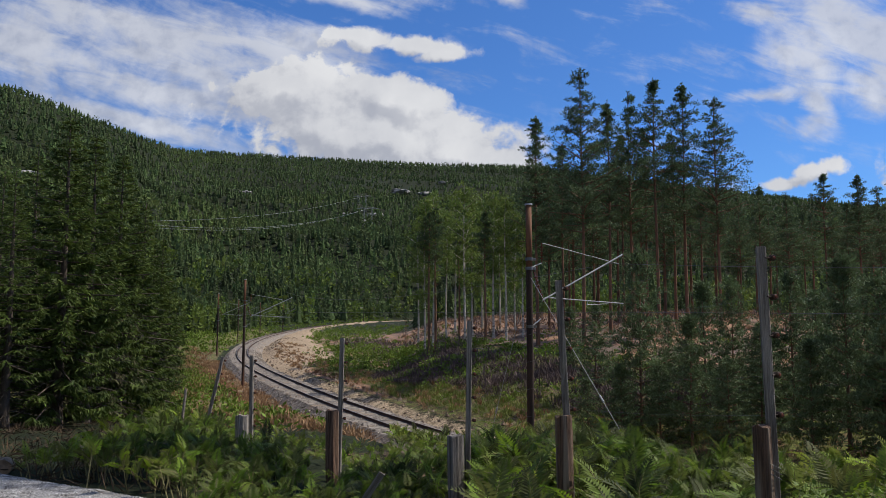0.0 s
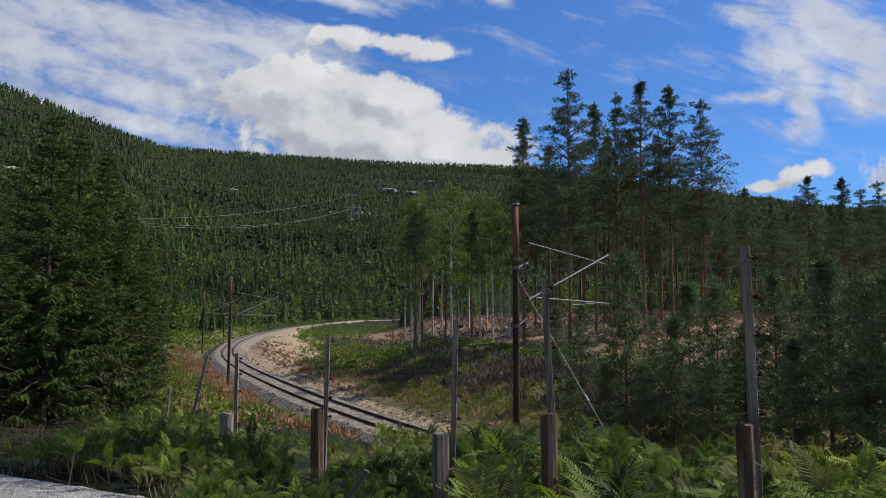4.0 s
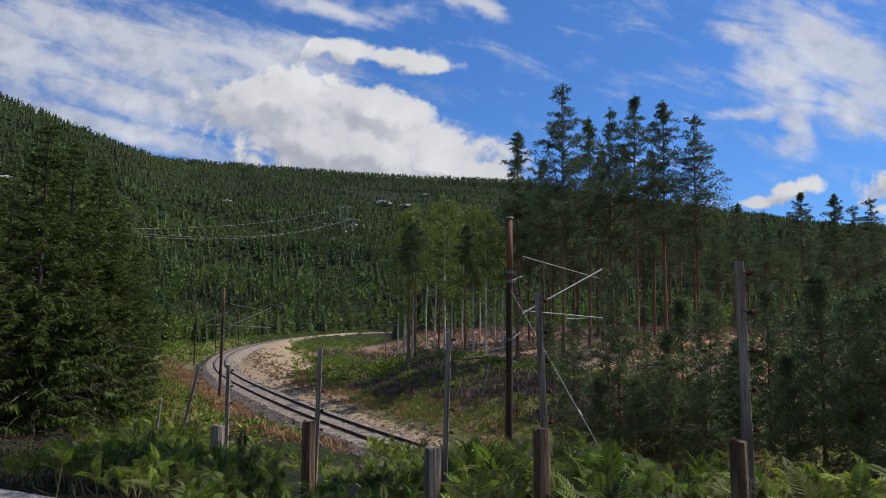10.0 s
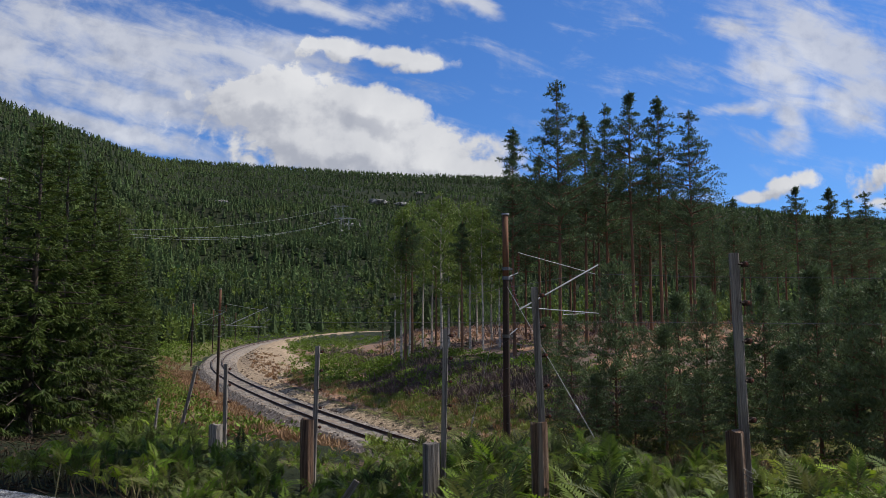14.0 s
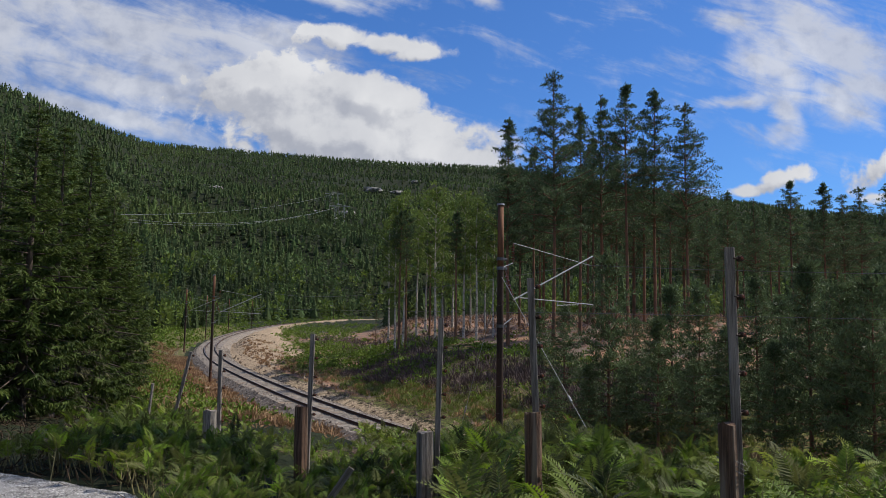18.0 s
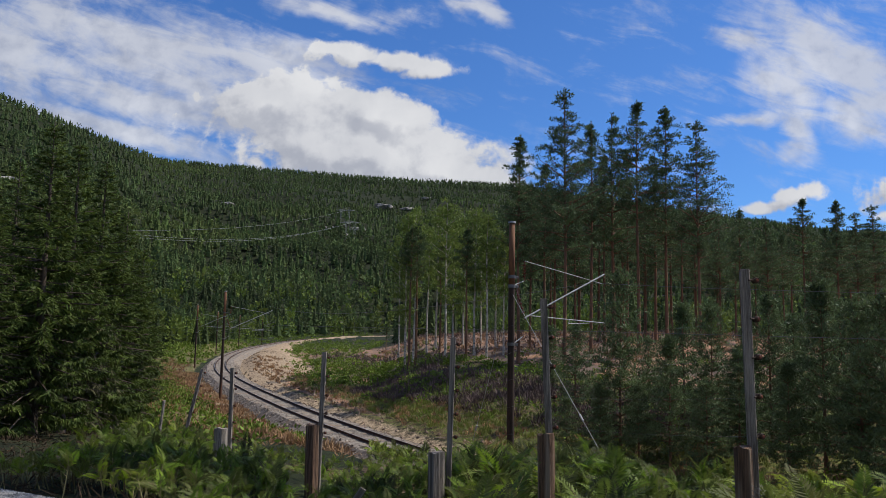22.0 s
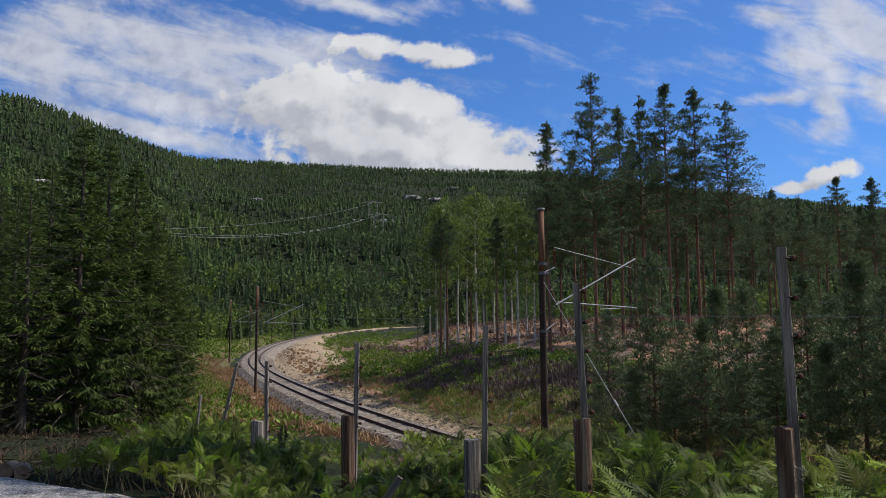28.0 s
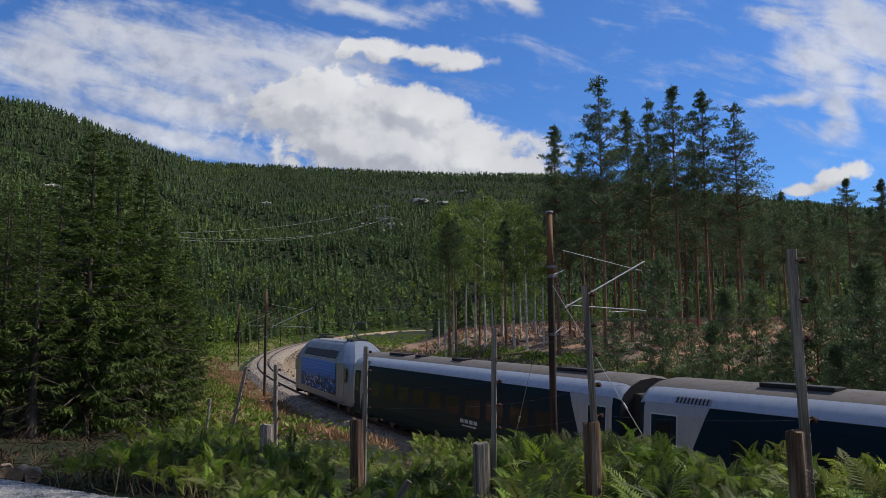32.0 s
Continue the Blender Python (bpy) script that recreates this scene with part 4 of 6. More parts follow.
# ---------------------------------------------------------------- far woods
def hillside_spots():
    rg = np.random.RandomState(61)
    X, Y, S = [], [], []
    r = 130.0
    while r < 1620:
        gap = 4.2 + 0.0036 * min(r, 700) + 0.0004 * max(0, r - 700)
        n = int(1.50 * r / gap)
        u = np.linspace(-0.76, 0.74, n) + rg.uniform(-0.6, 0.6, n) * gap / r
        rr = r + rg.uniform(-0.6, 0.6, n) * gap
        X.append(rr * np.sin(u))
        Y.append(rr * np.cos(u))
        r += gap
    x, y = np.concatenate(X), np.concatenate(Y)
    d, s = near_line(x, y)
    rad = np.hypot(x, y)
    dens = 0.5 + 0.5 * waves(x, y, 130)
    on = s < 428
    keep = ~((abs(d) < 9) & on) & ~((d < 0) & (rad < 190)) & ~((d > 0) & (rad < 180) & (d < 16))
    keep &= ~((d < 0) & (rad < 300) & (d > -14) & on)
    keep &= ~((d < 0) & on & (x / y < -0.03) & (rad < 440))
    keep &= (rg.rand(len(x)) < 0.80 + 0.3 * dens)
    rocky = rock_field(x, y)
    keep &= rg.rand(len(x)) > rocky * 0.8
    return x[keep], y[keep]


def rock_field(x, y):
    """Where the hill shows bare rock and thin wood."""
    r, u = np.hypot(x, y), np.arctan2(x, np.maximum(y, 1))
    out = np.exp(-((u + 0.05) / 0.07) ** 2 - ((r - 1180) / 90) ** 2)
    return np.maximum(out, 0.7 * np.exp(-((u + 0.10) / 0.06) ** 2 - ((r - 930) / 60) ** 2))


def spray_trees(x, y, z, h, w, per, rg):
    """Many conifers: drooping sprays in a spiral over a slim core, with a spire. Returns vertices, faces and a tone for each vertex."""
    n = len(x)
    tone = rg.rand(n)
    f = (np.arange(per)[None] + rg.uniform(0.1, 0.9, (n, per))) / per
    f = 0.08 + 0.90 * f ** 0.95
    a = np.arange(per)[None] * 2.4 + rg.uniform(0, 6.28, (n, 1)) + rg.uniform(-0.4, 0.4, (n, per))
    prof = (1 - f) ** 0.80
    R = w[:, None] * prof * rg.uniform(0.05, 0.45, (n, per))
    C = np.stack([x[:, None] + R * np.cos(a), y[:, None] + R * np.sin(a), z[:, None] + h[:, None] * (f + 0.03)], -1).reshape(-1, 3)
    out = np.stack([np.cos(a), np.sin(a), 0 * a], -1).reshape(-1, 3)
    fall = (-0.95 + 0.5 * f + rg.normal(0, 0.25, (n, per))).reshape(-1, 1)
    D = unit(out + fall * np.array([0, 0, 1.0]))
    N = unit(out * 0.8 + np.array([0, 0, 0.9]) + rg.normal(0, 0.38, C.shape))
    ln = (w[:, None] * (prof * 0.85 + 0.12) * rg.uniform(0.75, 1.3, (n, per))).ravel() * np.interp(per, (40, 110), (1.0, 0.8))
    V, F = blades(C, D, N, ln, ln * np.interp(per, (6, 22, 76, 110), (1.05, 0.75, 0.48, 0.36)) * rg.uniform(0.7, 1.3, len(ln)))
    k = 5
    ca = np.linspace(0, 2 * np.pi, k, endpoint=False)[None] + rg.uniform(0, 6.28, (n, 1))
    foot = np.stack([x[:, None] + 0.62 * w[:, None] * np.cos(ca), y[:, None] + 0.62 * w[:, None] * np.sin(ca), np.repeat((z + 0.06 * h)[:, None], k, 1)], -1)
    V2 = np.concatenate([np.stack([x, y, z + h * 1.02], -1)[:, None], foot], 1).reshape(-1, 3)
    F2 = ((np.arange(n) * (k + 1))[:, None, None] + np.array([[0, 1 + i, 1 + (i + 1) % k] for i in range(k)])[None]).reshape(-1, 3)
    V, F = gather([(V, F), (V2, F2)])
    return V, F, np.concatenate([np.repeat(tone, per * 4), np.repeat(tone, k + 1)])


def bushy_trees(x, y, z, h, w, per, rg):
    """Many pines and broad-leaved trees: sprays all through an uneven rounded crown."""
    n = len(x)
    f = (np.arange(per)[None] + rg.uniform(0.0, 1.0, (n, per))) / per
    a = np.arange(per)[None] * 2.4 + rg.uniform(0, 6.28, (n, 1)) + rg.uniform(-0.6, 0.6, (n, per))
    prof = np.sin(0.45 + 2.45 * f) ** 0.8
    R = w[:, None] * prof * rg.uniform(0.2, 0.75, (n, per))
    C = np.stack([x[:, None] + R * np.cos(a), y[:, None] + R * np.sin(a), z[:, None] + h[:, None] * (0.12 + 0.82 * f)], -1).reshape(-1, 3)
    D = unit(np.stack([np.cos(a), np.sin(a), 0.1 + 1.2 * f], -1).reshape(-1, 3) + rg.normal(0, 0.35, (n * per, 3)))
    ln = (w[:, None] * (0.45 + 0.35 * prof) * rg.uniform(0.7, 1.25, (n, per))).ravel() * np.interp(per, (6, 60, 110), (1.25, 0.6, 0.42))
    out = np.stack([np.cos(a), np.sin(a), 0 * a], -1).reshape(-1, 3)
    V, F = blades(C, D, unit(out * 0.8 + rg.normal(0, 0.5, C.shape) + np.array([0, 0, 0.6])), ln, ln * 0.75)
    return V, F, np.repeat(rg.rand(n), per * 4)


def wood(parts, mat, label):
    """One mass of far trees, with a tone for each tree."""
    V, F = gather([(p[0], p[1]) for p in parts])
    me = fast_mesh("wood", V, F, [M[mat]])
    me.attributes.new("tone", "FLOAT", "POINT").data.foreach_set("value", np.concatenate([p[2] for p in parts]).astype(np.float32))
    tagged(new("wood", me), label, "forest", kind="stuff")


def build_woods():
    rg = np.random.RandomState(62)
    x, y = hillside_spots()
    z = height(x, y) - 0.3
    r = np.hypot(x, y)
    n = len(x)
    h = (8.5 + 3.5 * rg.rand(n) + 4.0 * (rg.rand(n) ** 3)) * (0.82 + 0.18 * waves(x, y, 90)) * np.interp(r, (200, 420, 800, 1200), (0.95, 1.0, 0.9, 0.66))
    w = h * rg.uniform(0.19, 0.29, n) * np.interp(r, (350, 900), (1.05, 1.75))
    mix = 0.5 + 0.5 * waves(x + 400, y, 160)
    leaf = (r < 520) & (rg.rand(n) < np.where(r < 340, 0.32, 0.18))
    bushy = ~leaf & (rg.rand(n) < np.where(r < 800, 0.12 + 0.42 * mix, 0.22))
    for lo, hi, per, label in ((0, 300, 110, "dense dark green spruces and pines beyond the bend"), (300, 470, 34, "dense dark green spruces and pines at the foot of the hill"),
                               (470, 800, 18, "dark spruce and pine wood covering the hillside"), (800, 5000, 6, "dark spruce and pine wood towards the ridge")):
        a = (r >= lo) & (r < hi) & ~leaf & ~bushy
        b = (r >= lo) & (r < hi) & bushy
        wood([spray_trees(x[a], y[a], z[a], h[a], w[a], per, rg), bushy_trees(x[b], y[b], z[b], h[b] * 0.9, w[b] * 0.95, per, rg)], "forest", label)
    b, c = leaf & (r < 330), leaf & (r >= 330)
    wood([bushy_trees(x[b], y[b], z[b], h[b] * 0.85, w[b] * 1.1, 110, rg), bushy_trees(x[c], y[c], z[c], h[c] * 0.85, w[c] * 1.1, 36, rg)], "leafy", "scattered light green broad-leaved trees on the hillside")
    # added unseen wood that closes the place across the road and darkens reflections
    n = 700
    a = rg.uniform(radians(46), radians(314), n)
    q = 26 + 150 * rg.rand(n) ** 1.3
    x, y = q * np.sin(a), q * np.cos(a)
    d, s = near_line(x, y)
    k = (abs(d) > 9) & ((y < -14) | (x < -24) | (d < -12))
    x, y = x[k], y[k]
    h = rg.uniform(9, 16, len(x))
    wood([spray_trees(x, y, height(x, y) - 0.3, h, h * 0.2, 24, rg)], "forest", "dark spruce wood added out of view across the road")


build_woods()


def hill_at(u, slope):
    """The place on the hill that shows at a sideways slope and an upward slope from the road."""
    r = np.arange(420, 1500, 4.0)
    x, y = u * r / math.hypot(1, u), r / math.hypot(1, u)
    z = height(x, y)
    i = int(np.argmin(abs((z + 6 - 1.65) / y - slope)))
    return Vector((float(x[i]), float(y[i]), float(z[i])))


def build_rock(u, slope, wide, high, seed):
    p = hill_at(u, slope)
    rg = random.Random(seed)
    bm = bmesh.new()
    bmesh.ops.create_icosphere(bm, subdivisions=3, radius=1.0)
    for v in bm.verts:
        k = 1 + 0.5 * noise.noise(v.co * 1.7 + Vector((seed, 0, 0))) + 0.25 * noise.noise(v.co * 4.5 + Vector((0, seed, 0)))
        v.co = Vector((v.co.x * wide * 0.75 * k, v.co.y * wide * 0.5 * k, v.co.z * high * 0.55 * k))
    ob = part("rock_outcrop", bm, M["rock"], None)
    ob.location = p + Vector((0, 0, 0.4))
    ob.rotation_euler = (0, 0, rg.uniform(-0.3, 0.3))
    tagged(ob, "pale bare rock outcrop between trees on the hill", "rock", "rock outcrops")


for i, (u, sl, wd, hg) in enumerate(((-0.052, 0.178, 17, 8), (-0.022, 0.176, 14, 6), (-0.085, 0.150, 12, 6), (-0.10, 0.143, 9, 5), (-0.345, 0.205, 8, 4), (-0.52, 0.205, 14, 5), (-0.245, 0.178, 9, 4), (0.0, 0.19, 9, 4), (-0.12, 0.152, 10, 3))):
    build_rock(u, sl, wd, hg, 70 + i)


def build_pylon(u, slope, h):
    """A lattice pylon with two legs and a cross-arm."""
    p = hill_at(u, slope)
    root = new("pylon")
    root.location = p
    for sx in (-1, 1):
        bm = bmesh.new()
        for k in range(6):
            z0, z1 = h * k / 6, h * (k + 1) / 6
            for dx in (-0.7, 0.7):
                tube(bm, (sx * 4 + dx, 0, z0), (sx * 4 + dx, 0, z1), 0.12, None, 4)
            tube(bm, (sx * 4 - 0.7, 0, z0), (sx * 4 + 0.7, 0, z1), 0.09, None, 4)
        part("leg", bm, M["galv"], root)
    bm = bmesh.new()
    tube(bm, (-10, 0, h), (10, 0, h), 0.25, None, 4)
    tube(bm, (-10, 0, h), (0, 0, h + 1.6), 0.16, None, 4)
    tube(bm, (10, 0, h), (0, 0, h + 1.6), 0.16, None, 4)
    part("cross_arm", bm, M["galv"], root)
    tagged(root, "grey lattice power pylon among the trees on the hill", "pylon", "pylons")
    return p + Vector((0, 0, h))


top_a, top_b = build_pylon(-0.093, 0.138, 17), build_pylon(-0.100, 0.155, 17)


def build_power_line():
    """Conductors that sag across the hillside."""
    far = Vector((-0.36 * 470, 470, 1.65 + 0.137 * 470))
    root = tagged(new("power_line"), "three thin grey power cables sagging across the valley side", "power line")
    for k, (lift, start) in enumerate(((0, top_b), (-1.6, top_a), (-2.6, top_a))):
        bm = bmesh.new()
        pts = []
        for i in range(25):
            t = i / 24
            p = start.lerp(far + Vector((0, k * 6, lift)), t)
            p.z -= 4 * 6.5 * t * (1 - t) * (1.25 if k else 0.9)
            pts.append(p)
        chain(bm, pts, 0.075, 4)
        part("cable", bm, M["cable"], root)


build_power_line()


# ---------------------------------------------------------------- plants on the open ground
def frond(rg, pairs):
    """One bracken frond of length 1 along +y, arching over: triangles of its pinnae."""
    tri = []
    ts = np.linspace(0.14, 0.97, pairs)
    bow = rg.uniform(0.42, 0.66)
    at = lambda q: np.array([0.0, q * (1 - 0.12 * q), 0.34 * q - bow * q * q])
    for q in ts:
        plen = 0.27 * (1 - q) ** 0.75 * (0.75 + 0.5 * min(1, q * 4)) + 0.022
        base = at(q)
        for sx in (-1, 1):
            d = unit(np.array([sx * 1.0, 0.50 + 0.25 * q + rg.normal(0, 0.06), 0.05 + rg.normal(0, 0.08)]))
            e = unit(np.cross(d, np.array([0, 0.15, 1.0])))
            sag = lambda f: np.array([0, 0, -0.16 * plen * f * f])
            wd = plen * 0.105 + 0.006
            tip = base + d * plen + sag(1.0)
            mid = base + d * plen * 0.42 + sag(0.42)
            tri += [(base, mid + e * wd, tip), (base, tip, mid - e * wd)]
    return np.array(tri)


# stretches of the bank, by sideways slope: how tall the bracken stands
FERN_U = (-0.55, -0.42, -0.30, -0.15, 0.0, 0.06, 0.22, 0.27, 0.31, 0.36, 0.6)
FERN_H = (0.48, 0.66, 0.70, 0.70, 0.76, 1.10, 1.18, 0.96, 0.80, 1.04, 1.06)


def build_bracken():
    rg = np.random.RandomState(77)
    kinds = [frond(rg, 14) for _ in range(12)]
    out, stems = [], bmesh.new()
    n_try = 9800
    xs, ys = rg.uniform(-9, 11, n_try), rg.uniform(3.2, 24, n_try)
    d, s = near_line(xs, ys)
    past = ys - edge_of_road(xs)
    zs = height(xs, ys)
    u = xs / ys
    for x, y, z, dt, pe, uu in zip(xs, ys, zs, d, past, u):
        if pe < 0.30 or dt < 6.0 or abs(uu) > 0.66 or (y > 15 and rg.rand() < 0.35):
            continue
        if uu < -0.515 or (uu < -0.35 and y > 14.5) or (uu < -0.39 and y > 12) or (uu < -0.43 and y > 10.6) or (y < 9.5 and rg.rand() < 0.30):
            continue
        if -0.27 < uu < -0.06 and y > 18.5:
            continue
        # trodden gaps before the thick posts
        if any(abs(uu - px / py) < 0.030 and py - 3.0 < y < py + 0.05 and pe > 0 for px, py in ((2.285, 5.95), (1.135, 7.83), (0.15, 10.2), (-1.70, 12.7))) and rg.rand() < 0.93:
            continue
        size = rg.uniform(0.66, 1.0) * (0.78 + 0.22 * min(1.0, pe / 1.5)) * float(np.interp(uu, FERN_U, FERN_H))
        if -0.27 < uu < -0.06 and y > 12:
            size *= 0.72
        stem_h = rg.uniform(0.36, 0.80) * size
        lean = rg.uniform(0, 6.28)
        base = np.array([x, y, z - 0.03])
        topp = base + np.array([0.10 * math.cos(lean), 0.10 * math.sin(lean), stem_h])
        if y < 12:
            tube(stems, base, topp, 0.009 if pe < 1.5 else 0.006, 0.005, 4, False)
        for k in range(7 if y < 9.5 else 5 if y < 13 else 3):
            tri = kinds[rg.randint(12)]
            a = lean + k * 2.1 + rg.uniform(-0.5, 0.5)
            tilt = rg.uniform(0.30, 1.42)
            R = np.array(Matrix.Rotation(a, 3, "Z") @ Matrix.Rotation(tilt, 3, "X") @ Matrix.Rotation(rg.uniform(-0.6, 0.6), 3, "Y"))
            ln = size * rg.uniform(0.30, 0.55) * (0.86 if y < 6.5 else 1.0)
            c0 = base + (topp - base) * (1.0 - 0.11 * k * rg.rand())
            out.append(c0 + (tri.reshape(-1, 3) * ln) @ R.T)
            if y < 9.5:
                pts = [Vector(c0 + R @ (np.array([0.0, q * (1 - 0.12 * q), 0.34 * q - 0.54 * q * q]) * ln)) for q in (0, 0.3, 0.62)]
                for p, q in zip(pts[:-1], pts[1:]):
                    tube(stems, p, q, 0.0035, 0.0025, 3, False)
    V = np.concatenate(out)
    F = np.arange(len(V)).reshape(-1, 3)
    # every frond keeps one tone
    me = fast_mesh("bracken", V, F, [M["fern"]])
    me.attributes.new("tone", "FLOAT", "POINT").data.foreach_set("value", np.repeat(rg.rand(len(out)), [len(o) for o in out]).astype(np.float32))
    tagged(new("bracken", me), "lush green bracken fern covering the bank below the road", "fern", kind="stuff")
    part("bracken_stems", stems, M["fern_stem"], None)
    tagged(bpy.data.objects["bracken_stems"], "thin yellow-brown bracken stems on the bank", "fern", kind="stuff")


build_bracken()


def scatter(n, seed, xr, yr, test, size, per, mat, name, label, cat, up=0.6, ln=0.12, wd=0.05, flat=0.7, blade_up=0.3):
    """Low plants: clumps of small blades on the ground, as one mass."""
    rg = np.random.RandomState(seed)
    x, y = rg.uniform(*xr, n), rg.uniform(*yr, n)
    d, s = near_line(x, y)
    k = test(x, y, d, s, rg)
    if name != "dry_grass":
        k &= ~((d < 0) & (-d < sand_width(s) + 1.5 * waves(x, y, 9) + rg.normal(0, 1.0, n)) & (s > 20))
    x, y = x[k], y[k]
    z = height(x, y)
    sz = rg.uniform(size[0], size[1], len(x))
    C = np.stack([x, y, z + sz * flat * 0.45], -1)
    V, F = tuft_cloud(C, sz, per, rg, ln, wd, blade_up)
    tagged(new(name, fast_mesh(name, V, F, [M[mat]])), label, cat, kind="stuff")


def left_bank(x, y, d, s, rg):
    return (d > 4.5 + 2 * rg.rand(len(x))) & (d < 60) & (x / y > np.where(y < 34, -0.33, -0.62)) & (waves(x, y, 15) + rg.normal(0, 0.3, len(x)) > np.where(d < 11, 0.15, -0.2))


def clearing(x, y, d, s, rg):
    return (d < -5.5) & (d > -26) & (x / y < 0.6) & (waves(x, y, 17) + rg.normal(0, 0.35, len(x)) > 0.0)


def under_trees(x, y, d, s, rg):
    return (d < -5.5) & (x / y < 0.66) & (x / y > 0.06) & (waves(x, y, 11) + rg.normal(0, 0.4, len(x)) > 0.05)


scatter(5600, 81, (-85, 3), (17, 210), left_bank, (0.3, 0.95), 32, "shrub", "undergrowth", "green shrubs and saplings on the bank beside the line", "undergrowth", ln=0.20, wd=0.10)
scatter(3000, 82, (-44, 16), (40, 260), clearing, (0.2, 0.6), 36, "shrub", "undergrowth", "low green shrubs in the felled clearing", "undergrowth", ln=0.22, wd=0.10)
scatter(650, 83, (3, 36), (22, 58), under_trees, (0.3, 0.8), 36, "shrub", "undergrowth", "dark green bushes under the pines", "undergrowth", ln=0.22, wd=0.10)


def verge(x, y, d, s, rg):
    return (((d < -4.4) & (d > -9)) | ((d > 4.4) & (d < 8))) & (s > -40) & (s < 160) & (rg.rand(len(x)) < 0.75)


def meadow(x, y, d, s, rg):
    return (d < -5.2) & (d > -8.2 - 2.5 * rg.rand(len(x))) & (s > -25) & (s < 60) & (rg.rand(len(x)) < np.where(s < 25, 1.0, 0.4))


scatter(7600, 84, (-42, 24), (18, 130), verge, (0.12, 0.30), 26, "drygrass", "dry_grass", "dry straw-coloured grass along the track bed", "grass", ln=0.26, wd=0.05, blade_up=1.4)
scatter(13000, 85, (-30, 22), (30, 110), meadow, (0.12, 0.32), 26, "grass", "grass", "green and yellowed grass beside the line", "grass", ln=0.26, wd=0.035, blade_up=1.5)


def green_band(x, y, d, s, rg):
    return (d < -7.5) & (d > -19) & (s > 14) & (s < 88) & (waves(x, y, 12) + rg.normal(0, 0.3, len(x)) > -0.35)


def brush_area(x, y, d, s, rg):
    return (d < -7.8) & (d > -15) & (s > -9) & (s < 34) & (waves(x, y, 10) + rg.normal(0, 0.3, len(x)) > -0.3)


def slash_area(x, y, d, s, rg):
    return (d < -15) & (d > -70) & (s > 30) & (y < 150) & (waves(x, y, 16) + rg.normal(0, 0.3, len(x)) > -0.05)


scatter(4200, 88, (-34, 16), (48, 140), green_band, (0.3, 0.8), 40, "shrub", "undergrowth", "bright green bushes in the clearing inside the bend", "undergrowth", ln=0.24, wd=0.13)
scatter(7500, 86, (-12, 24), (26, 84), brush_area, (0.2, 0.5), 34, "brush", "brushwood", "thicket of bare purple-brown twigs beside the line", "brushwood", ln=0.42, wd=0.04, blade_up=1.2)
scatter(1000, 89, (-24, 45), (55, 150), slash_area, (0.25, 0.6), 30, "brush", "brushwood", "heaps of bare brown twigs left from felling", "brushwood", ln=0.7, wd=0.07, blade_up=0.4)
scatter(2200, 87, (-20, 60), (60, 140), lambda x, y, d, s, rg: (d < -22) & (d > -90) & (rg.rand(len(x)) < 0.8), (0.2, 0.45), 14, "drygrass", "heather",
        "rust-brown heather and dead bracken on the slope", "heather", ln=0.4, wd=0.08, blade_up=0.8)
scatter(2600, 90, (-22, -1), (24, 70), lambda x, y, d, s, rg: (d > 6.5) & ((x / y < -0.27) | (d > 9.0)) & (x / y < -0.05) & (x / y > -0.42) & (waves(x, y, 8) + rg.normal(0, 0.3, len(x)) > -0.15), (0.25, 0.7), 40, "shrub", "undergrowth",
        "green bushes and young bracken on the bank below the spruces", "undergrowth", ln=0.16, wd=0.08)
scatter(3200, 92, (-75, 0), (100, 430), lambda x, y, d, s, rg: (d > 3.2) & (d < 16) & (s > 85) & (s < 428), (0.5, 1.3), 22, "shrub", "undergrowth",
        "yellow-green bushes and tall grass beyond the bend", "undergrowth", ln=0.5, wd=0.24)
scatter(1900, 93, (-60, 45), (55, 330), lambda x, y, d, s, rg: (d < -13) & (d > -75) & (s > 25) & (x / y < 0.3) & (waves(x, y, 16) + rg.normal(0, 0.5, len(x)) > 0.0), (0.3, 0.9), 16, "slash", "brushwood",
        "pale grey dead twigs and branches left from felling", "brushwood", ln=0.8, wd=0.05, blade_up=0.1, flat=0.4)
scatter(700, 94, (-48, -12), (110, 300), lambda x, y, d, s, rg: (d < -6) & (d > -60) & (s > 100), (0.4, 1.1), 30, "shrub", "undergrowth",
        "green bushes on the slope inside the bend", "undergrowth", ln=0.34, wd=0.18)
scatter(900, 95, (-9, 8), (4, 16), lambda x, y, d, s, rg: (y - edge_of_road(x) > 0.02) & (y - edge_of_road(x) < 2.2) & (d > 6) & (abs(x / y) < 0.66), (0.08, 0.20), 8, "litter", "litter",
        "dead brown bracken and grass at the edge of the road", "undergrowth", ln=0.22, wd=0.016, blade_up=0.5)
scatter(1600, 99, (-17, -2.5), (9, 26), lambda x, y, d, s, rg: (y - edge_of_road(x) > 0.3) & (x / y < -0.31) & (x / y > -0.68), (0.06, 0.16), 20, "litter", "litter",
        "dead brown needles and twigs under the spruces", "undergrowth", ln=0.16, wd=0.016, blade_up=-0.1, flat=0.2)


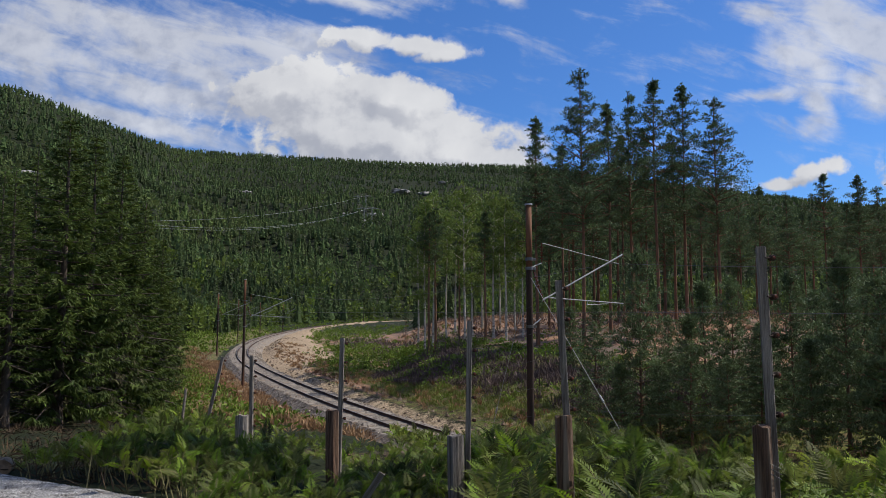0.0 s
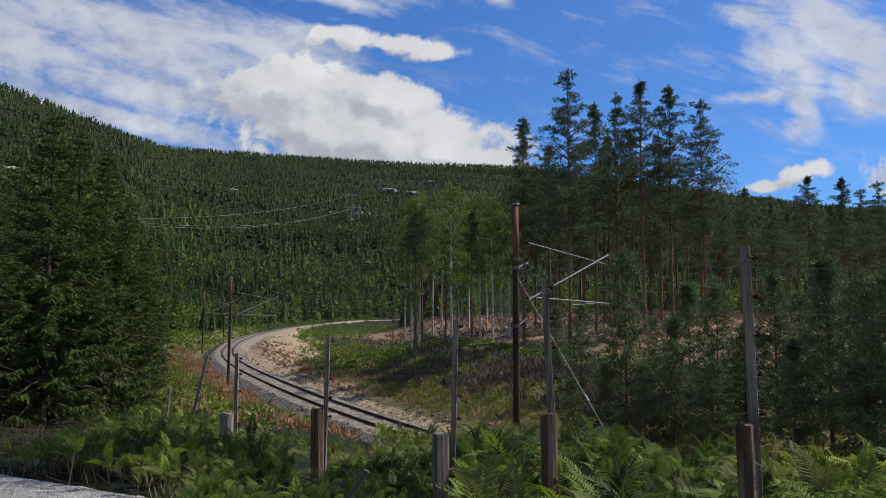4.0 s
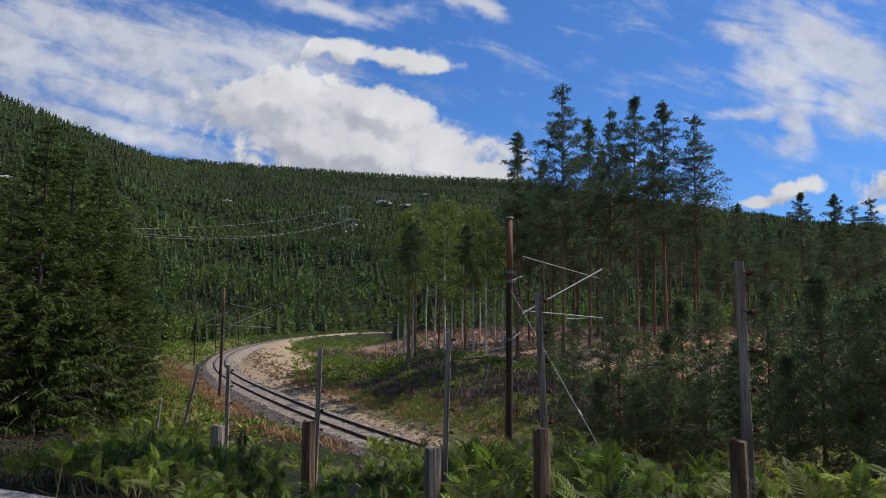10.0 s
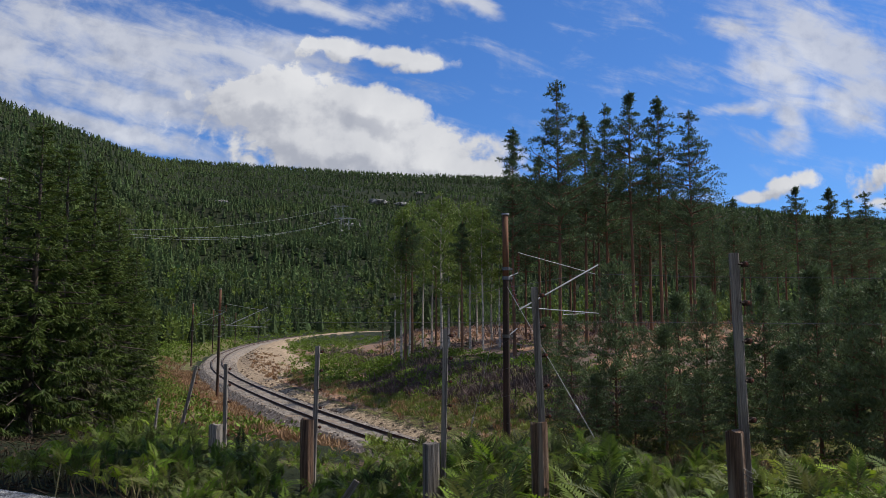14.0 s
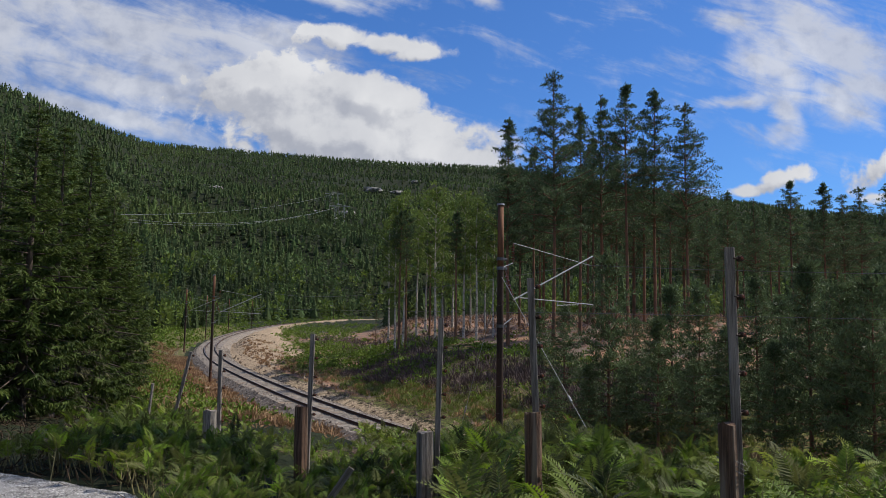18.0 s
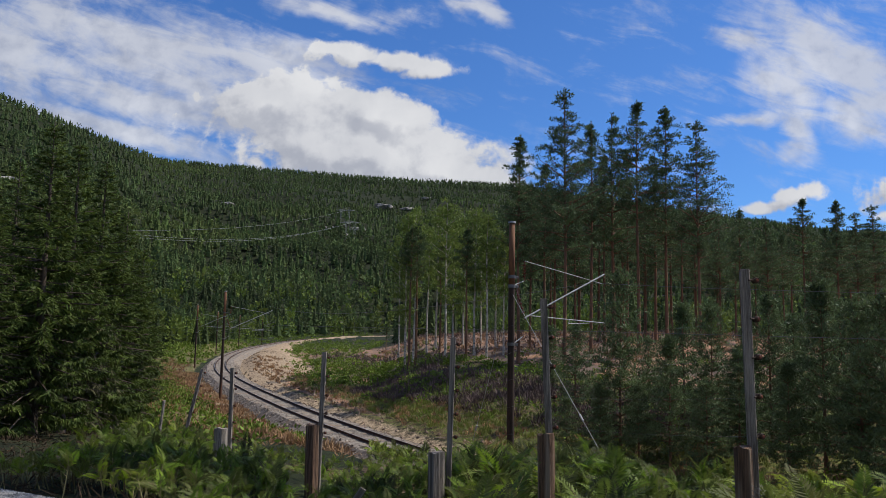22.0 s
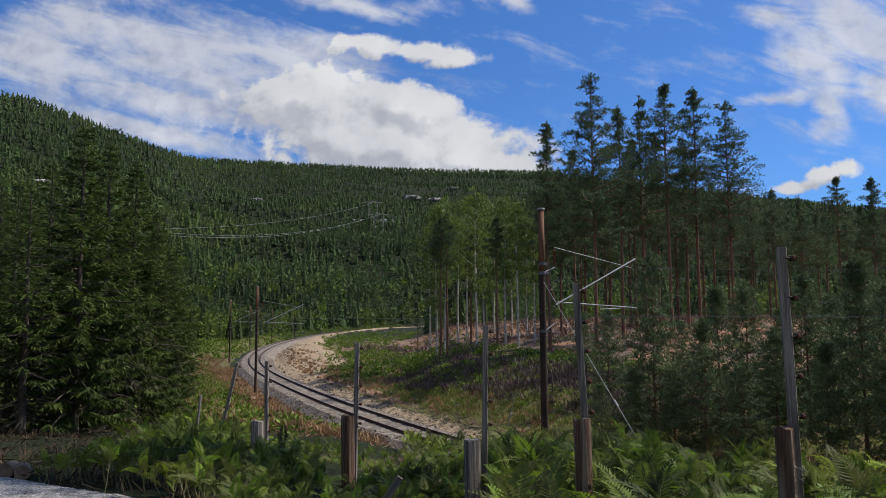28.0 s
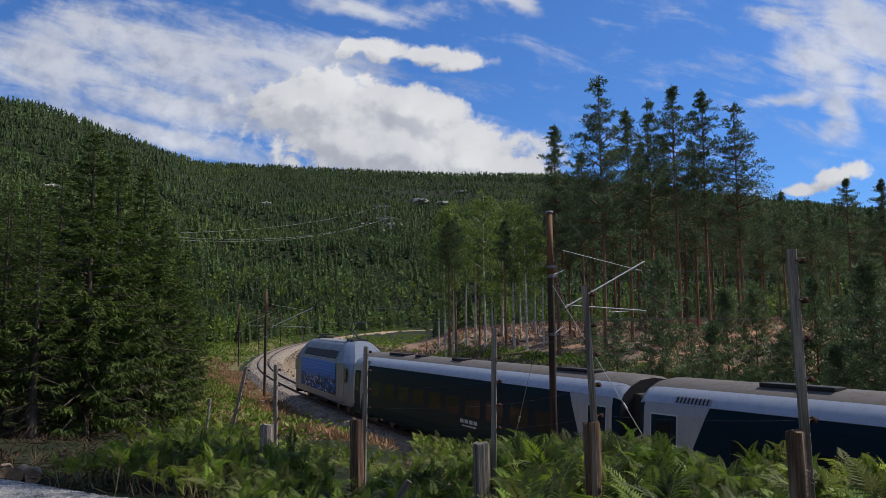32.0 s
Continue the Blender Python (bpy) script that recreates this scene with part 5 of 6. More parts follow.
scatter(13000, 98, (-34, 2), (30, 104), lambda x, y, d, s, rg: (d > 2.7) & (d < 7.8) & (s > -6) & (s < 84) & (waves(x, y, 5) + rg.normal(0, 0.4, len(x)) > -0.15), (0.10, 0.26), 22, "drygrass", "dry_grass",
        "tufts of straw-coloured dry grass on the sandy bank", "grass", ln=0.24, wd=0.035, blade_up=1.3)
scatter(2600, 97, (-16, -2), (20, 56), lambda x, y, d, s, rg: (d > 4.6) & (d < 13) & (waves(x, y, 10) + rg.normal(0, 0.2, len(x)) > -0.1), (0.12, 0.34), 22, "drygrass", "dead_bracken",
        "rust-brown dead bracken and grass on the bank", "undergrowth", ln=0.24, wd=0.035, blade_up=0.9)


def build_sapling(x, y, tall, seed):
    """A young broad-leaved bush: a few arching stems with oval leaves."""
    rg = np.random.RandomState(seed)
    root = new("sapling")
    z = float(height(x, y)[0])
    root.location = (x, y, z)
    leaves = []
    for k in range(5):
        a, lean, t = rg.uniform(0, 6.28), rg.uniform(0.08, 0.34), tall * rg.uniform(0.65, 1.0)
        pts = [Vector((math.cos(a) * lean * q * q, math.sin(a) * lean * q * q, t * q * (1 - 0.08 * q))) for q in np.linspace(0, 1, 7)]
        bm = bmesh.new()
        for i, (p, q) in enumerate(zip(pts[:-1], pts[1:])):
            tube(bm, p, q, 0.007 - 0.0009 * i, 0.0061 - 0.0009 * i, 5, False)
        part("stem", bm, M["fern_stem"], root)
        m = 110
        q = rg.uniform(0.25, 1.0, m)
        C = np.array([pts[min(5, int(v * 6))].lerp(pts[min(5, int(v * 6)) + 1], v * 6 % 1) for v in q])
        D = unit(rg.normal(0, 1, (m, 3)) * np.array([1, 1, 0.5]) + np.array([0, 0, 0.15]))
        C = C + D * rg.uniform(0.01, 0.07, (m, 1))
        ln = rg.uniform(0.025, 0.050, m)
        leaves.append(blades(C, D, unit(rg.normal(0, 0.6, (m, 3)) + np.array([0, 0, 1])), ln, ln * 0.72))
    V, F = gather(leaves)
    part("leaves", fast_mesh("leaves", V, F, [M["shrub"]]), None, root, "oval light green leaves")
    tagged(root, "leafy broad-leaved sapling growing among the bracken", "sapling", "saplings in the bracken")


for _i, (_x, _y, _t) in enumerate(((2.36, 5.25, 1.02), (2.50, 5.05, 1.12), (2.62, 5.60, 1.12), (2.34, 5.6, 1.15), (2.85, 5.3, 1.10))):
    build_sapling(_x, _y, _t, 150 + _i)


def build_track_lamp():
    """A lamp pole by the line beyond the bend."""
    x, y, z = line(333, -4.5, -0.6)
    lamp = new("lamp_post")
    lamp.location = (x, y, z)
    bm = bmesh.new()
    tube(bm, (0, 0, -0.6), (0, 0, 7.2), 0.11, 0.08, 8)
    part("pole", bm, M["mastwood"], lamp)
    bm = bmesh.new()
    tube(bm, (0, 0, 7.0), (-0.9, 0, 7.35), 0.05, None, 6)
    part("arm", bm, M["galv"], lamp)
    bm = bmesh.new()
    box(bm, (1.0, 0.45, 0.28), (-1.2, 0, 7.38), 0.08)
    part("lamp_head", bm, M["birchbark"], lamp, "pale lamp head")
    tagged(lamp, "tall dark pole with a pale lamp head beside the line", "lamp post")


build_track_lamp()

# ---------------------------------------------------------------- fence by the road
def rough_post(bm, foot, head, r, sides=10, seed=0, flat=1.0):
    """A weathered round or split post with grooves and a worn top."""
    rg = random.Random(seed)
    a, b = Vector(foot), Vector(head)
    q = (b - a).to_track_quat("Z", "Y").to_matrix()
    groove = [1 - 0.10 * rg.random() - (0.12 if rg.random() < 0.2 else 0) for _ in range(sides)]
    rings = []
    for k in range(7):
        t = k / 6
        rings.append([bm.verts.new(a.lerp(b, t) + q @ Vector((r * g * math.cos(2 * math.pi * i / sides) * (1 + 0.03 * rg.uniform(-1, 1)),
                                                             r * g * flat * math.sin(2 * math.pi * i / sides) * (1 + 0.03 * rg.uniform(-1, 1)),
                                                             (0.02 * rg.uniform(-1, 1) if k == 6 else 0)))) for i, g in enumerate(groove)])
    for u, v in zip(rings[:-1], rings[1:]):
        for i in range(sides):
            bm.faces.new((u[i], u[(i + 1) % sides], v[(i + 1) % sides], v[i]))
    bm.faces.new(rings[-1])
    return bm


def insulator_mesh():
    """A peg that carries a dark spool with a rust-red end towards the road."""
    bm = bmesh.new()
    tube(bm, (-0.02, 0, 0), (0.034, 0, 0), 0.007, None, 6)
    for y0, y1, r0, r1 in ((0.030, 0.022, 0.015, 0.022), (0.022, 0.008, 0.022, 0.022), (0.008, -0.006, 0.013, 0.013), (-0.006, -0.020, 0.022, 0.022), (-0.020, -0.026, 0.022, 0.018)):
        tube(bm, (0.036, y0, 0), (0.036, y1, 0), r0, r1, 12)
    k = len(bm.faces)
    tube(bm, (0.036, -0.026, 0), (0.036, -0.032, 0), 0.012, 0.010, 10)
    me = bpy.data.meshes.new("insulator")
    bm.to_mesh(me)
    bm.free()
    me.materials.append(M["mastwood"])
    me.materials.append(M["redins"])
    for f in me.polygons:
        f.material_index = int(f.index >= k)
    return me


INSULATOR = insulator_mesh()
# pole head, pole foot, thick post head (or None), radius of the thick post
POSTS = [((2.345, 5.97, 2.28), (2.40, 6.02, -0.5), (2.285, 5.95, 0.985), 0.082),
         ((1.115, 7.86, 2.15), (1.24, 7.86, -0.6), (1.135, 7.83, 0.865), 0.098),
         ((0.335, 10.24, 1.79), (0.29, 10.24, -0.8), (0.15, 10.2, 0.40), 0.130),
         ((-1.565, 12.78, 1.56), (-1.60, 12.75, -1.0), (-1.70, 12.7, 0.46), 0.115),
         ((-3.40, 14.65, 1.24), (-3.37, 14.6, -1.1), (-3.52, 14.55, 0.20), 0.13),
         ((-4.77, 17.85, 1.12), (-5.22, 17.8, -1.0), None, 0)]


def build_fence():
    fence = tagged(new("fence"), "old wire fence of grey wooden poles tied to thick weathered posts", "fence")
    heads = []
    for k, (top, foot, post, r) in enumerate(POSTS):
        top, foot = Vector(top), Vector(foot)
        bm = bmesh.new()
        box(bm, (0.066, 0.05, (top - foot).length), (0, 0, 0), 0.006)
        rg = random.Random(k)
        for v in bm.verts:
            v.co += Vector((rg.uniform(-0.003, 0.003), rg.uniform(-0.003, 0.003), rg.uniform(-0.004, 0.004)))
        bm.transform(Matrix.Translation((top + foot) / 2) @ Matrix.Rotation(math.atan2(top.x - foot.x, top.z - foot.z), 4, "Y") @ Matrix.Rotation(radians(-12), 4, "Z"))
        pole = part("pole", bm, M["oldwood"], fence, "grey weathered squared pole")
        axis = (top - foot).normalized()
        pts = []
        for i in range(5):
            p = top - axis * (0.085 + 0.285 * i)
            ob = new("insulator", INSULATOR)
            ob.parent = pole
            ob.matrix_basis = Matrix.Translation(p + Vector((0.034, -0.01, 0))) @ pose(0, 0, 0, 0, rg.uniform(-8, 8), 25 + rg.uniform(-12, 12))
            if i == 0 and k == 0:
                tagged(ob, "small red-brown ring insulator")
            pts.append(p + Vector((0.08, 0, 0)))
        heads.append(pts)
        if post:
            bm = bmesh.new()
            x, y, z = post
            rough_post(bm, (x + 0.02, y - 0.02, float(height(x, y)[0]) - 0.3), post, r, 11, k + 20, 0.85)
            part("thick_post", bm, M["sleeperwood"] if k in (0, 1, 3) else M["oldwood"], fence,
                 "thick brown weathered post" if k in (0, 1, 3) else "thick grey cracked post")
    for i in range(5):
        bm = bmesh.new()
        for a, b in zip(heads[:-1], heads[1:]):
            p, q = Vector(a[i]), Vector(b[i])
            chain(bm, [p.lerp(q, t / 6) - Vector((0, 0, 0.10 * (t / 6) * (1 - t / 6))) for t in range(7)], 0.0007, 3)
        part("fence_wire", bm, M["wire"], fence, "thin steel fence wire")
    bm = bmesh.new()
    for k in range(3):
        for j in range(14):
            a0, a1 = 6.283 * j / 14, 6.283 * (j + 1) / 14
            x, y, z = POSTS[0][2]
            zz = z - 0.26 - 0.035 * k
            tube(bm, (x + 0.03 + 0.10 * math.cos(a0), y + 0.02 + 0.09 * math.sin(a0), zz - 0.05 * math.cos(a0)), (x + 0.03 + 0.10 * math.cos(a1), y + 0.02 + 0.09 * math.sin(a1), zz - 0.05 * math.cos(a1)), 0.003, None, 4, False)
    part("binding_wire", bm, M["wire"], fence, "rusty wire wound round the post")


build_fence()


def build_loose():
    bm = bmesh.new()
    rough_post(bm, (-5.75, 18.0, -1.2), (-5.60, 18.0, 0.42), 0.035, 7, 3)
    tagged(part("stake", bm, M["oldwood"], None), "thin pale wooden stake on the bank", "stake")
    bm = bmesh.new()
    box(bm, (0.062, 0.03, 1.25), (0, 0, 0), 0.005)
    ob = part("fallen_board", bm, M["oldwood"], None)
    z = float(height(-0.78, 8.0)[0])
    ob.matrix_basis = pose(-0.93, 8.0, z + 0.36, 12, 32, 20)
    tagged(ob, "slanting grey board leaning among the ferns", "board")
    for i, (x, y, r, l) in enumerate(((-5.62, 10.45, 0.11, 0.35), (-5.38, 10.30, 0.10, 0.35), (-5.95, 10.6, 0.10, 0.35))):
        z = float(height(x, y)[0])
        bm = bmesh.new()
        rough_post(bm, (0, 0, 0), (0, 0, l), r, 12, 40 + i)
        bm.faces.new([v for v in bm.verts][:12][::-1])
        ob = part("log", bm, M["log"], None)
        ob.matrix_basis = pose(x, y, z + r * 0.85, 88, 0, 12 + 9 * i)
        tagged(ob, "short sawn brown log lying at the road edge", "log", "logs at the road edge")


build_loose()


def build_clearing_bits():
    """Stubs of felled saplings, leaning dead stems and stumps in the clearing."""
    rg = random.Random(91)
    for k in range(46):
        s, dd = rg.uniform(2, 40), rg.uniform(9.5, 15)
        x, y, _ = line(s, -dd, 0)
        z = float(height(x, y)[0])
        hh = rg.uniform(0.35, 1.1)
        bm = bmesh.new()
        tube(bm, (0, 0, -0.1), (rg.uniform(-0.15, 0.15), rg.uniform(-0.1, 0.1), hh), 0.055, 0.04, 6)
        ob = part("sapling_stub", bm, M["brush"], None)
        ob.location = (x, y, z)
        tagged(ob, "short dark stub of a felled sapling", "stub", "sapling stubs")
    for k in range(34):
        s, dd = rg.uniform(25, 130), rg.uniform(17, 50)
        x, y, _ = line(s, -dd, 0)
        z = float(height(x, y)[0])
        bm = bmesh.new()
        rough_post(bm, (0, 0, -0.2), (0.02, 0, rg.uniform(0.25, 0.5)), rg.uniform(0.13, 0.22), 9, 200 + k)
        ob = part("tree_stump", bm, M["log"], None)
        ob.location = (x, y, z)
        tagged(ob, "pale sawn tree stump in the clearing", "stump", "tree stumps")
    for k in range(40):
        s, dd = rg.uniform(20, 140), rg.uniform(14, 50)
        x, y, _ = line(s, -dd, 0)
        z = float(height(x, y)[0])
        a, l = rg.uniform(0, 6.28), rg.uniform(1.2, 3.8)
        bm = bmesh.new()
        tube(bm, (0, 0, 0.10), (math.cos(a) * l, math.sin(a) * l, 0.12 + rg.uniform(-0.05, 0.25)), 0.06, 0.03, 6)
        ob = part("fallen_branch", bm, M["oldwood"], None)
        ob.location = (x, y, z)
        tagged(ob, "grey fallen branch lying in the clearing", "branch", "fallen branches")


build_clearing_bits()


def build_stones():
    """Loose stones thrown beside the ballast."""
    rg = np.random.RandomState(95)
    n = 2600
    s = rg.uniform(-30, 130, n)
    side = np.where(rg.rand(n) < 0.62, -rg.uniform(2.9, 5.6, n) - 4.5 * rg.rand(n) ** 2 * (s > 50), rg.uniform(3.3, 6.2, n))
    P = line(s, side, 0)
    z = height(P[:, 0], P[:, 1])
    d, _ = near_line(P[:, 0], P[:, 1])
    bed = np.interp(s, TS, TZ) + np.interp(abs(d), (1.9, 2.6, 3.3, 4.2), (-0.22, -0.45, -0.72, -1.05))
    z = np.maximum(z, bed)
    r = 0.05 + 0.16 * rg.rand(n) ** 3
    base = np.array([[1, 0, 0], [-1, 0, 0], [0, 1, 0], [0, -1, 0], [0, 0, 0.8], [0, 0, -0.8]], float)
    tri = np.array([[0, 2, 4], [2, 1, 4], [1, 3, 4], [3, 0, 4], [2, 0, 5], [1, 2, 5], [3, 1, 5], [0, 3, 5]])
    V = np.stack([P[:, 0], P[:, 1], z], -1)[:, None] + base[None] * r[:, None, None] * rg.uniform(0.6, 1.3, (n, 6, 3)) + rg.normal(0, 0.2, (n, 6, 3)) * r[:, None, None]
    F = (np.arange(n) * 6)[:, None, None] + tri[None]
    tagged(new("stones", fast_mesh("stones", V.reshape(-1, 3), F.reshape(-1, 3), [M["loose"]])), "loose tan stones scattered beside the track bed", "stone", kind="stuff")


build_stones()


def build_ballast_stones():
    """The upper layer of the stone bed, stone by stone."""
    rg = np.random.RandomState(96)
    n = 15000
    s = -24 + 120 * rg.rand(n) ** 1.4
    side = rg.uniform(-3.1, 2.5, n)
    on_rail = abs(abs(side) - 0.7525) < 0.11
    s, side = s[~on_rail], side[~on_rail]
    n = len(s)
    up = np.interp(side, (-3.2, -2.7, -2.2, -1.75, 1.75, 2.05, 2.35, 2.6), (-1.05, -0.74, -0.46, -0.22, -0.22, -0.44, -0.66, -0.95))
    P = line(s, side, 0)
    r = 0.035 + 0.06 * rg.rand(n) ** 2
    base = np.array([[1, 0, 0], [-1, 0, 0], [0, 1, 0], [0, -1, 0], [0, 0, 0.8], [0, 0, -0.8]], float)
    tri = np.array([[0, 2, 4], [2, 1, 4], [1, 3, 4], [3, 0, 4], [2, 0, 5], [1, 2, 5], [3, 1, 5], [0, 3, 5]])
    C = np.stack([P[:, 0], P[:, 1], P[:, 2] + up + 0.02], -1)
    V = C[:, None] + base[None] * r[:, None, None] * rg.uniform(0.6, 1.3, (n, 6, 3)) + rg.normal(0, 0.25, (n, 6, 3)) * r[:, None, None]
    F = (np.arange(n) * 6)[:, None, None] + tri[None]
    tagged(new("ballast_stones", fast_mesh("ballast_stones", V.reshape(-1, 3), F.reshape(-1, 3), [M["ballast_stone"]])), "grey and tan broken stones of the track bed", "stone", kind="stuff")


build_ballast_stones()


def build_road_stones():
    """Small loose gravel along the edge of the road."""
    rg = np.random.RandomState(101)
    n = 26000
    x = rg.uniform(-6.5, -0.6, n)
    y = edge_of_road(x) + 0.16 - 2.2 * rg.rand(n) ** 1.3
    keep = (y > 4.5) & (x / np.maximum(y, 0.1) > -0.85)
    x, y = x[keep], y[keep]
    n = len(x)
    r = 0.006 + 0.010 * rg.rand(n) ** 2
    base = np.array([[1, 0, 0], [-0.5, 0.87, 0], [-0.5, -0.87, 0], [0, 0, 0.8]], float)
    tri = np.array([[0, 1, 3], [1, 2, 3], [2, 0, 3]])
    V = np.stack([x, y, height(x, y) + 0.03], -1)[:, None] + base[None] * r[:, None, None] * rg.uniform(0.6, 1.4, (n, 4, 3))
    F = (np.arange(n) * 4)[:, None, None] + tri[None]
    tagged(new("road_gravel", fast_mesh("road_gravel", V.reshape(-1, 3), F.reshape(-1, 3), [M["gravel_stone"]])), "loose light and dark grey gravel on the road shoulder", "gravel", kind="stuff")


build_road_stones()

# ---------------------------------------------------------------- overhead line
def build_mast(s, h=9.25):
    base = line(s, 3.5, 0)
    g = float(height(base[0], base[1])[0])
    th = float(np.interp(s, TS, TH))
    root = new("overhead_line_mast")
    root.matrix_basis = pose(base[0], base[1], base[2], 0, 0, math.degrees(th) - 90)   # local x to the right, over the track
    bm = bmesh.new()
    zb = g - base[2] - 0.4
    prev = None
    n = 12
    for k in range(9):
        t = k / 8
        z = zb + (h - 2.1 - zb) * t
        r = 0.122 - 0.020 * t
        ring = [bm.verts.new((r * math.cos(2 * math.pi * i / n), r * math.sin(2 * math.pi * i / n), z)) for i in range(n)]
        if prev:
            for i in range(n):
                bm.faces.new((prev[i], prev[(i + 1) % n], ring[(i + 1) % n], ring[i]))
        prev = ring
    part("pole", bm, M["mastwood"], root, "tarred dark wooden pole", True)
    bm = bmesh.new()
    tube(bm, (0, 0, h - 2.1), (0, 0, h), 0.103, 0.094, n)
    part("pole_head", bm, M["barewood"], root, "bare rusty-brown upper end of the pole", True)
    bm = bmesh.new()
    tube(bm, (0, 0, h), (0, 0, h + 0.05), 0.13, 0.12, 12)
    part("cap", bm, M["galv"], root, "flat metal cap")
    for z in (h - 1.75, h - 2.05, h - 3.9):
        bm = bmesh.new()
        tube(bm, (0, 0, z - 0.05), (0, 0, z + 0.05), 0.125, 0.125, 12)
        box(bm, (0.12, 0.10, 0.08), (0.18, 0, z), 0.01)
        part("clamp", bm, M["wire"], root, "dark steel clamp round the pole")
    bm = bmesh.new()
    tube(bm, (0.52, 0, h - 1.20), (3.85, 0.0, h - 1.75), 0.013, None, 8)
    part("stay_tube", bm, M["galv"], root)
    bm = bmesh.new()
    tube(bm, (0.52, 0, h - 3.05), (3.95, 0, h - 1.42), 0.028, None, 8)
    part("cantilever", bm, M["galv"], root, "long slanting galvanised tube")
    bm = bmesh.new()
    tube(bm, (0.60, 0, h - 2.96), (3.95, 0, h - 3.10), 0.018, None, 8)
    tube(bm, (2.4, 0, h - 3.05), (2.35, 0, h - 3.17), 0.013, None, 6)
    tube(bm, (2.35, 0, h - 3.17), (3.3, 0, h - 3.12), 0.012, None, 6)
    part("registration_arm", bm, M["galv"], root)
    for a, b in (((0.50, 0, h - 1.20), (0.50, 0, h - 1.85)), ((0.16, 0, h - 2.1), (0.56, 0, h - 3.1))):
        bm = bmesh.new()
        a, b = Vector(a), Vector(b)
        tube(bm, a, b, 0.018, None, 8)
        for k in range(5):
            c = a.lerp(b, 0.22 + 0.14 * k)
            dd = (b - a).normalized() * 0.02
            tube(bm, c - dd, c + dd, 0.062, 0.05, 12)
        part("insulator", bm, M["porcelain"], root, "brown ribbed porcelain insulator")
    bm = bmesh.new()
    tube(bm, (0.12, 0, h - 2.0), (0.50, 0, h - 1.85), 0.02, None, 6)
    part("bracket", bm, M["galv"], root)
    bm = bmesh.new()
    tube(bm, (0.14, 0, h - 3.85), (0.45, 0, h - 3.65), 0.02, None, 6)
    part("bracket", bm, M["galv"], root)
    tagged(root, "brown wooden overhead line mast with galvanised cantilever arm", "railway mast", "overhead line masts")
    return root


MASTS = [-62.8, -14.3, 31.4, 83.6, 135.2, 184.7, 234.2]
for s in MASTS:
    build_mast(s, 9.15 if s < 0 else 8.4)


def build_guys():
    a = Vector(line(MASTS[1], 3.5, 6.9))
    bm = bmesh.new()
    foot = Vector((5.9, 18.6, float(height(5.9, 18.6)[0]) - 0.1))
    tube(bm, a, foot, 0.009, None, 5)
    m = a.lerp(foot, 0.48)
    tube(bm, m, m + (foot - a).normalized() * 0.22, 0.03, 0.03, 8)
    tagged(part("guy_wire", bm, M["galv"], None), "steel guy wire holding the mast, with an insulator", "guy wire", "guy wires")
    p = line(-11.2, 3.6, 0)
    foot = Vector((p[0], p[1], float(height(p[0], p[1])[0]) - 0.1))
    bm = bmesh.new()
    tube(bm, a, foot, 0.009, None, 5)
    for f in (0.58, 0.66):
        m = a.lerp(foot, f)
        tube(bm, m, m + (foot - a).normalized() * 0.2, 0.03, 0.03, 8)
    tagged(part("guy_wire", bm, M["galv"], None), "steel guy wire holding the mast, with an insulator", "guy wire", "guy wires")


build_guys()


def build_wires():
    root = tagged(new("overhead_line"), "thin dark catenary and contact wires above the track", "overhead line")
    for name, up, sag, r in (("contact_wire", 5.75, 0.05, 0.007), ("catenary_wire", 7.4, 0.9, 0.007)):
        bm = bmesh.new()
        for a, b in zip(MASTS[:-1], MASTS[1:]):
            pts = []
            for i in range(11):
                t = i / 10
                p = line(a + (b - a) * t, 0.1 if i % 2 == 0 else 0.1, up - (0.85 if a > 0 else 0) - 4 * sag * t * (1 - t))
                pts.append(Vector(p))
            chain(bm, pts, r, 4)
        part(name, bm, M["wire"], root)


build_wires()

# ---------------------------------------------------------------- train
def paint(name, col, rough=0.35, metal=0.0, dirt=(0.10, 0.09, 0.08), amount=0.25, scale=1.2, spec=0.3):
    """Vehicle paint with travel dirt."""
    mt = bpy.data.materials.new(name)
    mt.use_nodes = True
    n = Nodes(mt.node_tree)
    co = n.add("ShaderNodeTexCoord").outputs["Object"]
    streak = n.add("ShaderNodeMapping", {0: co, "Scale": (4.0, 4.0, 0.7)}).outputs[0]
    f = n.ramp(n.m("ADD", n.m("MULTIPLY", n.noise(streak, scale, 5), 0.6), n.m("MULTIPLY", n.noise(co, scale * 12, 4), 0.4)), 0.42, 0.75, 0.0, amount)
    c = n.mix(f, col, dirt)
    bs = n.add("ShaderNodeBsdfPrincipled", {"Base Color": c, "Roughness": n.m("ADD", rough, n.m("MULTIPLY", f, 0.5)), "Metallic": metal, "Specular IOR Level": spec})
    n.add("ShaderNodeOutputMaterial", {0: bs.outputs[0]})
    return mt


